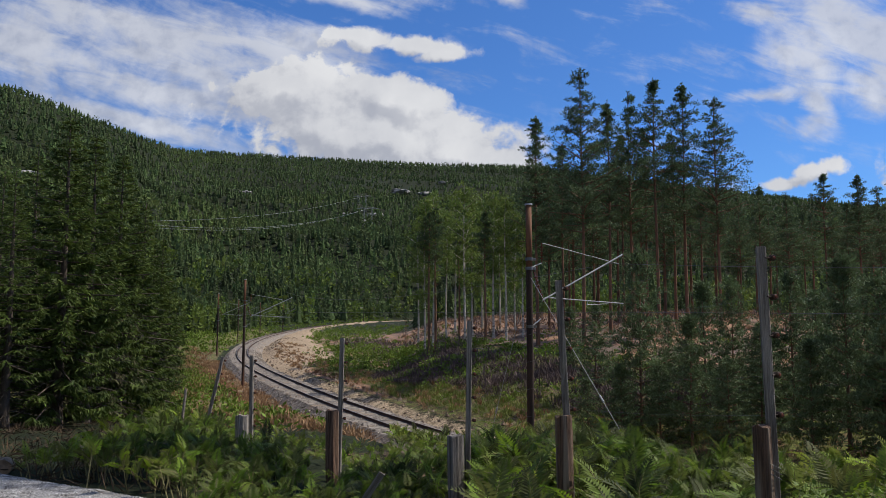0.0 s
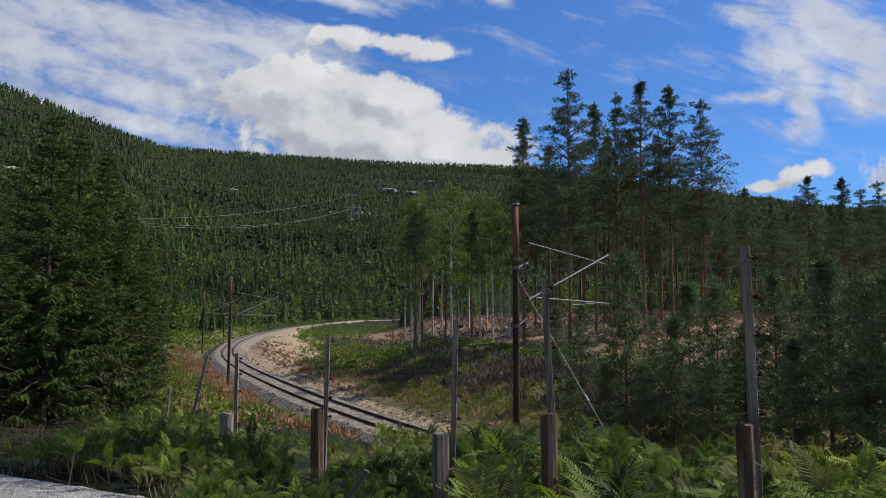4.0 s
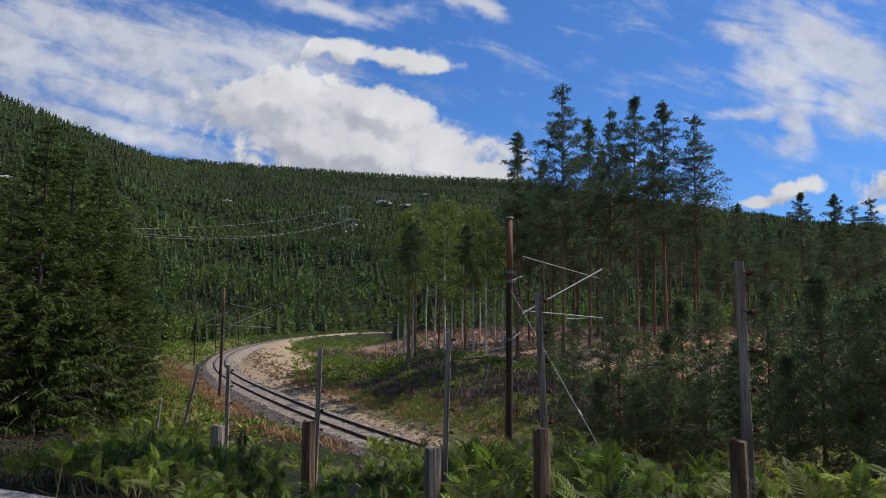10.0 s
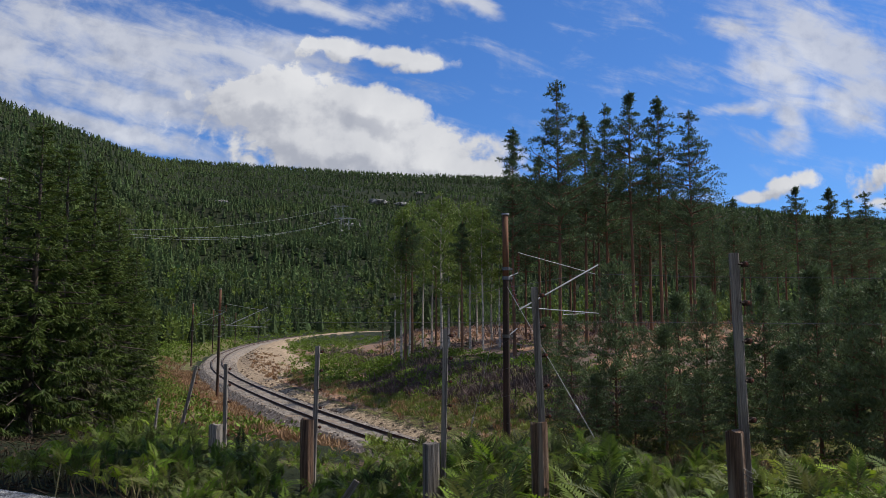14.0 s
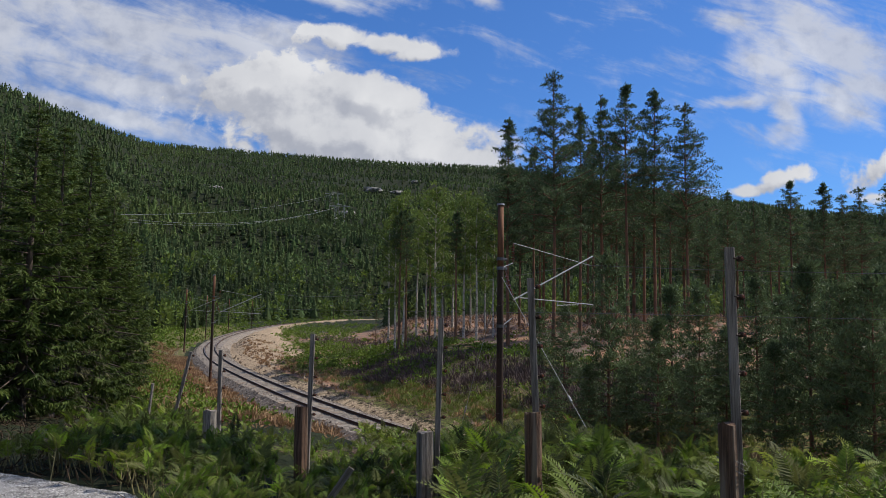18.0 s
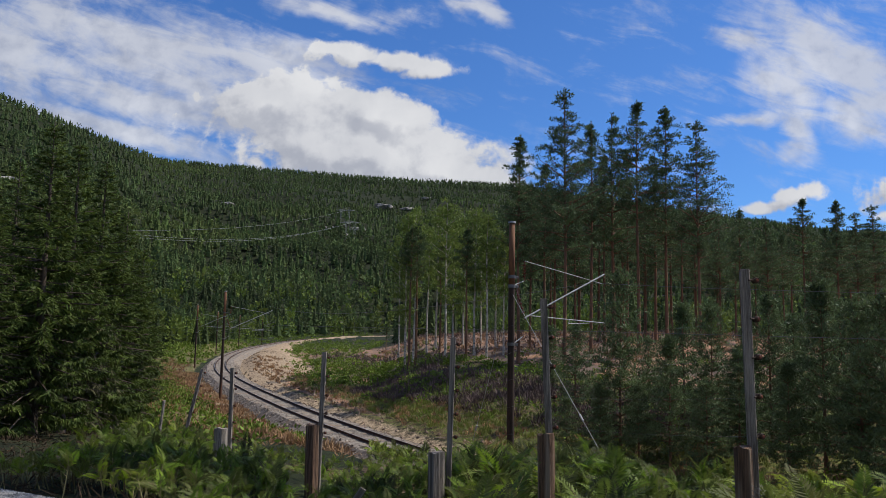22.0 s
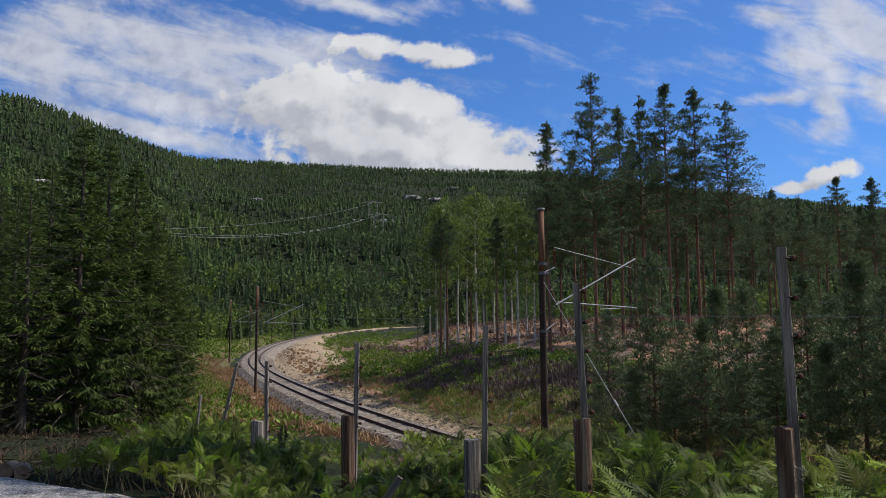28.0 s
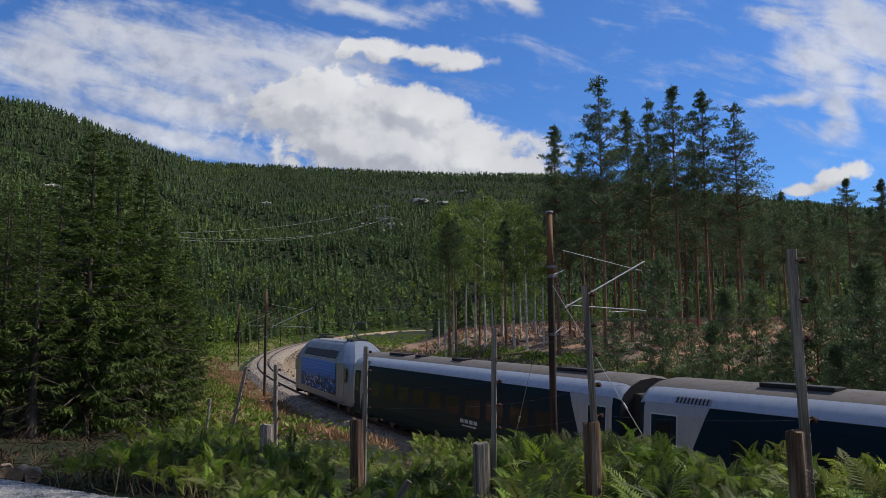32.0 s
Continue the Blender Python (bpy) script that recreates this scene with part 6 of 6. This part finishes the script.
def scenery_paint():
    """Blue side panels; the lower half carries a patchwork of dark and white shapes."""
    mt = bpy.data.materials.new("blue_scenery_paint")
    mt.use_nodes = True
    n = Nodes(mt.node_tree)
    co = n.add("ShaderNodeTexCoord").outputs["Object"]
    x, y, z = n.add("ShaderNodeSeparateXYZ", {0: co}).outputs
    blue = n.mix(n.ramp(z, 1.2, 2.9), (0.030, 0.115, 0.40), (0.075, 0.225, 0.62))
    low = n.ramp(n.m("ADD", z, n.m("MULTIPLY", n.noise(co, 0.9, 4), -0.9)), 1.70, 1.48)
    p = n.noise(n.add("ShaderNodeMapping", {0: co, "Scale": (1.0, 1.0, 2.2)}).outputs[0], 1.3, 6, 0.62)
    dark = n.m("MULTIPLY", low, n.ramp(p, 0.42, 0.50))
    white = n.m("MULTIPLY", low, n.ramp(n.noise(n.add("ShaderNodeMapping", {0: co, "Scale": (1.0, 1.0, 2.6), "Location": (7, 3, 1)}).outputs[0], 1.6, 6, 0.68), 0.555, 0.59))
    col = n.mix(white, n.mix(dark, blue, (0.012, 0.02, 0.05)), (0.55, 0.62, 0.70))
    bs = n.add("ShaderNodeBsdfPrincipled", {"Base Color": col, "Roughness": 0.45, "Specular IOR Level": 0.2})
    n.add("ShaderNodeOutputMaterial", {0: bs.outputs[0]})
    return mt


def glass():
    mt = bpy.data.materials.new("tinted_glass")
    mt.use_nodes = True
    n = Nodes(mt.node_tree)
    bs = n.add("ShaderNodeBsdfPrincipled", {"Base Color": (0.012, 0.015, 0.018, 1), "Roughness": 0.12, "Specular IOR Level": 0.14})
    n.add("ShaderNodeOutputMaterial", {0: bs.outputs[0]})
    return mt


# screen: pale base colour stands for the sky's reflection in the windscreen
T = dict(grey=paint("silver_grey_paint", (0.255, 0.290, 0.345), 0.36, 0.45, dirt=(0.10, 0.10, 0.105), amount=0.35), screen=paint("painted_reflection_glass", (0.34, 0.37, 0.40), 0.08, 0.35, amount=0.12, spec=0.5), navy=paint("dark_navy_paint", (0.003, 0.017, 0.030), 0.40, amount=0.04, spec=0.12),
         silver=paint("silver_paint", (0.40, 0.43, 0.47), 0.34, 0.30, amount=0.25), roof=paint("dusty_roof", (0.105, 0.095, 0.088), 0.7, dirt=(0.085, 0.060, 0.042), amount=0.8, scale=0.6),
         locoroof=paint("light_grey_roof", (0.25, 0.26, 0.28), 0.45, 0.3, dirt=(0.14, 0.12, 0.10), amount=0.5), dark=paint("underframe_black", (0.02, 0.02, 0.022), 0.7, dirt=(0.07, 0.05, 0.04), amount=0.5),
         steel=paint("worn_steel", (0.20, 0.17, 0.15), 0.5, 0.6), scenery=scenery_paint(), glass=glass(), grille=paint("dark_grille", (0.025, 0.028, 0.034), 0.5),
         white=paint("white_lettering", (0.55, 0.60, 0.62), 0.5, amount=0.1), lens=paint("lamp_lens", (0.7, 0.7, 0.65), 0.15, amount=0.05), green=paint("dark_green_band", (0.005, 0.024, 0.028), 0.45, amount=0.04, spec=0.12),
         copper=paint("pantograph_black", (0.03, 0.03, 0.035), 0.5))


def loft(bm, rings, close=True):
    """Skins rings of points; caps the ends."""
    R = [[bm.verts.new(p) for p in ring] for ring in rings]
    n = len(R[0])
    faces = []
    for a, b in zip(R[:-1], R[1:]):
        for i in range(n):
            faces.append((bm.faces.new((a[i], a[(i + 1) % n], b[(i + 1) % n], b[i])), i))
    if close:
        bm.faces.new(R[0][::-1])
        bm.faces.new(R[-1])
    return faces


def mirror_section(half):
    """A closed ring (y, z) from a half outline that runs from the bottom to the top centre."""
    left = [(y, z) for y, z in half]
    right = [(-y, z) for y, z in half[::-1] if abs(y) > 1e-6]
    return left + right


def wheelset(parent, x, wr=0.46):
    for sy in (-1, 1):
        bm = bmesh.new()
        tube(bm, (x, sy * 0.69, wr), (x, sy * 0.82, wr), wr, wr, 20)
        tube(bm, (x, sy * 0.665, wr), (x, sy * 0.69, wr), wr + 0.03, wr + 0.03, 20)
        tube(bm, (x, sy * 0.82, wr), (x, sy * 1.02, wr), 0.13, 0.11, 10)
        part("wheel", bm, T["steel"], parent)


def bogie(thing, x, base, wr=0.46):
    bm = bmesh.new()
    for sy in (-1, 1):
        box(bm, (base + 1.1, 0.14, 0.26), (x, sy * 1.0, 0.62), 0.03)
        for dx in (-base / 2, base / 2):
            box(bm, (0.34, 0.20, 0.34), (x + dx, sy * 1.04, 0.48), 0.03)
        box(bm, (0.5, 0.16, 0.42), (x, sy * 1.06, 0.66), 0.05)
    box(bm, (0.5, 2.0, 0.25), (x, 0, 0.65), 0.02)
    b = part("bogie", bm, T["dark"], thing, "dirty dark bogie frame")
    for dx in (-base / 2, base / 2):
        wheelset(b, x + dx, wr)


def buffers(thing, x, sgn):
    for sy in (-0.875, 0.875):
        bm = bmesh.new()
        tube(bm, (x - sgn * 0.15, sy, 1.05), (x + sgn * 0.45, sy, 1.05), 0.10, 0.09, 10)
        tube(bm, (x + sgn * 0.45, sy, 1.05), (x + sgn * 0.50, sy, 1.05), 0.22, 0.20, 14)
        part("buffer", bm, T["dark"], thing)


def pantograph(thing, x, raised, sgn):
    bm = bmesh.new()
    z0 = 4.58
    for sy in (-0.5, 0.5):
        tube(bm, (x - 0.6, sy, z0), (x + 0.6, sy, z0), 0.03, None, 6)
        for dx in (-0.5, 0.5):
            tube(bm, (x + dx, sy, z0 - 0.12), (x + dx, sy, z0), 0.05, 0.05, 8)
    tube(bm, (x - 0.5, -0.5, z0), (x - 0.5, 0.5, z0), 0.03, None, 6)
    if raised:
        elbow, head = (x + sgn * 1.30, 0, z0 + 0.62), (x - sgn * 0.15, 0, 5.66)
    else:
        elbow, head = (x + sgn * 1.0, 0, z0 + 0.12), (x - sgn * 0.7, 0, z0 + 0.22)
    tube(bm, (x - sgn * 0.4, 0, z0 + 0.03), elbow, 0.065, 0.06, 8)
    for sy in (-0.35, 0.35):
        tube(bm, (elbow[0], sy * 0.3, elbow[2]), (head[0], sy, head[2]), 0.042, None, 6)
    tube(bm, (x - sgn * 0.1, 0.15, z0 + 0.05), (elbow[0] + sgn * 0.1, 0.1, elbow[2] - 0.08), 0.02, None, 6)
    for dx in (-0.18, 0.18):
        tube(bm, (head[0] + dx, -0.62, head[2] + 0.02), (head[0] + dx, 0.62, head[2] + 0.02), 0.038, None, 6)
        for sy in (-1, 1):
            tube(bm, (head[0] + dx, sy * 0.62, head[2] + 0.02), (head[0] + dx, sy * 0.92, head[2] - 0.16), 0.015, None, 5)
    part("pantograph", bm, T["copper"], thing, "raised black pantograph" if raised else "folded black pantograph")


LOCO_HALF = [(1.30, 0.50), (1.46, 0.62), (1.50, 1.0), (1.50, 1.5), (1.50, 1.95), (1.50, 2.3), (1.50, 2.70), (1.50, 3.06), (1.485, 3.16), (1.45, 3.23), (1.30, 3.55), (1.13, 3.90),
             (1.06, 4.02), (0.96, 4.18), (0.82, 4.35), (0.64, 4.44), (0.32, 4.475), (0.0, 4.48)]


def loco_rake(z):
    """How far the end leans back at a height."""
    return max(0.0, z - 1.95) * 0.32 + max(0.0, z - 2.95) ** 1.5 * 1.12 + max(0, 1.1 - z) * 0.25


def build_loco():
    loco = new("locomotive")
    ring = mirror_section(LOCO_HALF)
    rake = loco_rake

    def station(x, k, w):
        s = 1 if x > 0 else -1
        return [(x - s * k * rake(z), y * (1 - (1 - w) * (1.0 + 0.25 * max(0.0, z - 3.0))), z) for y, z in ring]

    bm = bmesh.new()
    ends = [(9.2 - e, 1, 1 - 0.27 * (1 - e / 1.6) ** 2.2) for e in (0, 0.06, 0.16, 0.32, 0.55, 0.85, 1.2, 1.6)]
    rows = [station(-x, k, w) for x, k, w in ends] + [station(-5.35, 0, 1), station(0, 0, 1), station(5.35, 0, 1)] + [station(x, k, w) for x, k, w in ends[::-1]]
    loft(bm, rows)
    body = part("body", bm, T["grey"], loco, "silver-grey body shell", True)
    body.data.set_sharp_from_angle(angle=radians(32))
    # upper roof deck
    bm = bmesh.new()
    loft(bm, [[(x, y, z) for y, z in ((0.78, 4.40), (0.68, 4.465), (0, 4.51), (-0.68, 4.465), (-0.78, 4.40))] for x in (-5.2, -2, 2, 3.9)])
    part("roof", bm, T["locoroof"], loco, "dusty light grey roof")
    for sy in (-1, 1):
        # corrugated side
        bm = bmesh.new()
        zs = [1.02]
        while zs[-1] < 3.04:
            zs.append(zs[-1] + 0.095)
        prof = [(1.508 + (0.045 if i % 2 else 0.0), z) for i, z in enumerate(zs)]
        prev = None
        for y, z in prof:
            row = [bm.verts.new((x, sy * y, z)) for x in (-5.5, -1.9, 1.9, 5.5)]
            if prev:
                for i in range(3):
                    f = (prev[i], prev[i + 1], row[i + 1], row[i])
                    bm.faces.new(f if sy < 0 else f[::-1])
            prev = row
        part("side_panel", bm, T["scenery"], loco, "ribbed blue side panel painted with dark and white scenery")
        for i in range(20):
            x = -5.1 + 10.2 * (i + 0.5) / 20
            bm = bmesh.new()
            box(bm, (0.465, 0.02, 0.56), (0, 0, 0), 0.006)
            bm.transform(Matrix.Translation((x, sy * 1.300, 3.575)) @ Matrix.Rotation(sy * math.atan2(0.32, 0.68), 4, "X"))
            part("grille", bm, T["grille"], loco)
        for x in (-5.45, -2.7, 0.0, 2.7, 5.45):
            bm = bmesh.new()
            tube(bm, (x, sy * 1.452, 3.23), (x, sy * 1.135, 3.90), 0.012, None, 5)
            tube(bm, (x, sy * 1.135, 3.90), (x, sy * 0.83, 4.35), 0.012, None, 5)
            part("roof_seam", bm, T["dark"], loco, "narrow dark joint between roof panels")
        bm = bmesh.new()
        box(bm, (10.4, 0.03, 0.05), (0, sy * 1.437, 3.275), 0.008)
        part("grille_sill", bm, T["silver"], loco, "bright ledge under the grilles")
        for x in (-5.62, 5.62):
            bm = bmesh.new()
            box(bm, (0.03, 0.02, 1.95), (x, sy * 1.505, 1.98), 0.004)
            part("panel_seam", bm, T["dark"], loco, "dark joint beside the ribbed panel")
        bm = bmesh.new()
        tube(bm, (-8.2, sy * 1.505, 3.14), (8.2, sy * 1.505, 3.14), 0.018, None, 6)
        part("rain_strip", bm, T["silver"], loco)
        for sx in (-1, 1):
            bm = bmesh.new()
            box(bm, (0.62, 0.02, 1.75), (sx * 7.35, sy * 1.505, 1.85), 0.008)
            part("cab_door", bm, T["grey"], loco)
            bm = bmesh.new()
            box(bm, (0.50, 0.024, 0.85), (sx * 8.0, sy * 1.488, 2.42), 0.01)
            part("side_window", bm, T["glass"], loco, "dark cab window")
            for dz in (0.75, 1.05):
                bm = bmesh.new()
                box(bm, (0.4, 0.10, 0.04), (sx * 7.35, sy * 1.46, dz))
                part("step", bm, T["dark"], loco)
    for sx in (-1, 1):
        # windscreen, lamps, front skirt
        bm = bmesh.new()
        for mat, grow, out in (("dark", 0.07, 0.012), ("screen", 0.0, 0.024)):
            bm = bmesh.new()
            zs = np.linspace(2.10 - grow, 3.12 + grow * 0.6, 6)
            rows = [[bm.verts.new((sx * (9.2 - rake(z) + out), y * (1 - 0.10 * (z - 2.1)), z)) for y in (-1.0 - grow, 0.0, 1.0 + grow)] for z in zs]
            for p, q in zip(rows[:-1], rows[1:]):
                for i in range(2):
                    bm.faces.new((p[i], p[i + 1], q[i + 1], q[i]))
            bmesh.ops.solidify(bm, geom=bm.faces[:], thickness=0.02)
            part("windscreen" if mat == "screen" else "windscreen_frame", bm, T[mat], loco, "raked windscreen with a pale sky reflection painted in" if mat == "screen" else "black rubber windscreen frame")
        for sy in (-0.36, 0.36):
            bm = bmesh.new()
            tube(bm, (sx * (9.2 - rake(2.1) + 0.05), sy, 2.10), (sx * (9.2 - rake(2.85) + 0.05), sy * 1.9, 2.85), 0.012, None, 5)
            part("wiper", bm, T["dark"], loco, "thin black wiper")
        for k in range(6):
            bm = bmesh.new()
            z = 3.42
            box(bm, (0.02, 0.04, 0.10), (sx * (9.2 - rake(z) + 0.01), -0.42 + 0.15 * k + (0.06 if k > 1 else 0), z), 0.004, Matrix.Rotation(-sx * 0.95, 4, "Y"))
            part("number_bar", bm, T["silver"], loco)
        for sy in (-0.95, 0.95):
            bm = bmesh.new()
            tube(bm, (sx * 9.0, sy, 1.55), (sx * 9.24, sy, 1.55), 0.15, 0.13, 14)
            part("headlight", bm, T["lens"], loco, "clear round headlight")
        bm = bmesh.new()
        box(bm, (0.35, 2.5, 0.45), (sx * 8.95, 0, 0.40), 0.06)
        part("snow_plough", bm, T["dark"], loco)
        buffers(loco, sx * 9.0, sx)
    pantograph(loco, 4.5, False, 1)
    pantograph(loco, -5.2, True, 1)
    # flat dark slab marks the recess under the raised pantograph
    bm = bmesh.new()
    box(bm, (1.5, 1.1, 0.10), (-5.2, 0, 4.48), 0.02)
    part("pantograph_well", bm, T["dark"], loco, "flat dark slab at the roof recess")
    bm = bmesh.new()
    box(bm, (4.6, 2.5, 0.7), (0, 0, 0.62), 0.08)
    part("underframe", bm, T["dark"], loco)
    bogie(loco, 4.9, 2.7, 0.53)
    bogie(loco, -4.9, 2.7, 0.53)
    return tagged(loco, "blue and silver electric locomotive with ribbed sides and slanted grilles", "locomotive")


COACH_HALF = [(1.32, 0.42), (1.46, 0.55), (1.53, 1.05), (1.545, 1.65), (1.50, 2.62), (1.475, 3.00), (1.43, 3.26), (1.31, 3.46), (1.02, 3.70), (0.60, 3.88), (0.0, 3.95)]


def side_y(z):
    return float(np.interp(z, [p[1] for p in COACH_HALF], [p[0] for p in COACH_HALF]))


def skin(bm, x0, x1, z0, z1, sy, proud, x2=None, steps=6):
    """A sheet that follows the coach's side, from z0 to z1; x2 slants its end."""
    prev = None
    for k in range(steps + 1):
        t = k / steps
        z = z0 + (z1 - z0) * t
        y = sy * (side_y(z) + proud)
        xe = x1 if x2 is None else x1 + (x2 - x1) * t
        row = [bm.verts.new((x0, y, z)), bm.verts.new((xe, y, z))]
        if prev:
            f = (prev[0], prev[1], row[1], row[0])
            bm.faces.new(f if sy < 0 else f[::-1])
        prev = row
    return bm


def build_coach(half=12.65):
    coach = new("passenger_coach")
    ring = mirror_section(COACH_HALF)
    bm = bmesh.new()
    st = lambda x, k: [(x, y * k, 0.42 + (z - 0.42) * (1 - (1 - k) * 0.35)) for y, z in ring]
    faces = loft(bm, [st(-half, 0.93), st(-half + 0.25, 0.985), st(-half + 0.7, 1), st(0, 1), st(half - 0.7, 1), st(half - 0.25, 0.985), st(half, 0.93)])
    m = len(COACH_HALF)
    body = part("body", bm, T["navy"], coach, "dark navy lower sides, silver shoulders")
    for mat in ("silver", "roof", "green", "dark"):
        body.data.materials.append(T[mat])
    n = len(ring)
    for p in body.data.polygons:
        zs = [body.data.vertices[v].co.z for v in p.vertices]
        zm = sum(zs) / len(zs)
        if len(p.vertices) > 4:
            p.material_index = 4
        elif zm > 3.62:
            p.material_index = 2
        elif zm > 3.30:
            p.material_index = 1
        elif zm < 1.5:
            p.material_index = 3
        p.use_smooth = p.material_index in (1, 2)
    for sy in (-1, 1):
        for sx in (-1, 1):
            # silver end with the door and a slanted edge
            bm = bmesh.new()
            skin(bm, sx * (half - 0.28), sx * (half - 1.62), 0.95, 3.26, sy * 1.0, 0.010, sx * (half - 2.7), 16)
            part("end_panel", bm, T["silver"], coach, "silver panel round the door")
            bm = bmesh.new()
            skin(bm, sx * (half - 0.55), sx * (half - 1.59), 0.75, 2.96, sy, 0.020, steps=16)
            part("door_frame", bm, T["white"], coach, "pale door surround")
            bm = bmesh.new()
            skin(bm, sx * (half - 0.59), sx * (half - 1.55), 0.75, 2.92, sy, 0.028, steps=16)
            d = part("door", bm, T["navy"], coach, "dark blue door")
            bm = bmesh.new()
            skin(bm, sx * (half - 0.80), sx * (half - 1.34), 1.75, 2.70, sy, 0.036, steps=10)
            part("door_window", bm, T["glass"], d)
        for i in range(10):
            x = -8.55 + 1.9 * i
            bm = bmesh.new()
            skin(bm, x - 0.68, x + 0.68, 1.68, 2.42, sy, 0.008)
            part("window", bm, T["glass"], coach, "dark tinted window")
        bm = bmesh.new()
        tube(bm, (-half + 0.5, sy * 1.44, 3.26), (half - 0.5, sy * 1.44, 3.26), 0.014, None, 5)
        part("rain_strip", bm, T["silver"], coach)
        bm = bmesh.new()
        for k in range(4):
            skin(bm, -3.3 + 0.42 * k, -2.98 + 0.42 * k, 1.36, 1.52, sy, 0.010, steps=2)
        skin(bm, -3.2, -1.9, 1.22, 1.28, sy, 0.010, steps=2)
        part("lettering", bm, T["white"], coach, "pale bars of small lettering")
        bm = bmesh.new()
        skin(bm, half - 1.4, half - 2.7, 3.29, 3.50, sy, 0.010)
        vent = part("vent", bm, T["locoroof"], coach, "grey ventilation grille on the shoulder")
        for k in range(9):
            bm = bmesh.new()
            skin(bm, half - 1.46 - 0.135 * k, half - 1.52 - 0.135 * k, 3.31, 3.48, sy, 0.018)
            part("slat", bm, T["dark"], vent)
    for x, lx in ((half - 4.8, 2.2), (0.5, 1.0), (-half + 3.6, 2.4), (5.0, 0.7)):
        bm = bmesh.new()
        box(bm, (lx, 0.55, 0.12), (x, 0.35, 3.94), 0.03)
        part("roof_box", bm, T["dark"], coach, "low dark roof box")
    for sx in (-1, 1):
        bm = bmesh.new()
        box(bm, (0.35, 1.7, 2.5), (sx * (half + 0.12), 0, 2.15), 0.12)
        part("gangway", bm, T["dark"], coach, "black rubber gangway")
        buffers(coach, sx * (half - 0.1), sx * 0.8)
        bogie(coach, sx * (half - 3.4), 2.5)
    bm = bmesh.new()
    for x, lx in ((-4.6, 2.6), (-1.2, 3.2), (3.0, 3.6), (6.0, 1.4)):
        box(bm, (lx, 2.4, 0.52), (x, 0, 0.55), 0.06)
    part("underframe", bm, T["dark"], coach)
    return tagged(coach, "dark navy passenger coach with silver shoulders and dusty roof", "railway coach", "passenger coaches")


loco = build_loco()
coaches = [build_coach()]
for _ in range(3):
    coaches.append(copy_thing(coaches[0], Matrix()))


# ---------------------------------------------------------------- movement
def vehicle_pose(s, pivot):
    a, b = Vector(line(s + pivot, 0, 0)), Vector(line(s - pivot, 0, 0))
    m = (a + b) / 2
    d = a - b
    yaw, pitch = math.degrees(math.atan2(d.y, d.x)), -math.degrees(math.atan2(d.z, math.hypot(d.x, d.y)))
    return pose(m.x, m.y, m.z, 0, pitch, yaw)


def motions():
    """The train runs in along the bend at an even speed."""
    times = [2.0 * k for k in range(13)] + [25, 26, 27, 27.5, 28, 28.5, 29] + [29.25 + 0.25 * k for k in range(12)]
    for thing, behind, pivot in ((loco, 9.25, 4.9), *((c, 18.85 + 12.9 + 26.0 * k, 9.2) for k, c in enumerate(coaches))):
        rows = []
        for t in times:
            front = 29.2 - (24.3 + 0.2 * (32.0 - t)) * (32.0 - t)
            rows.append((t, vehicle_pose(front - behind, pivot)))
        walk(thing, rows)


motions()
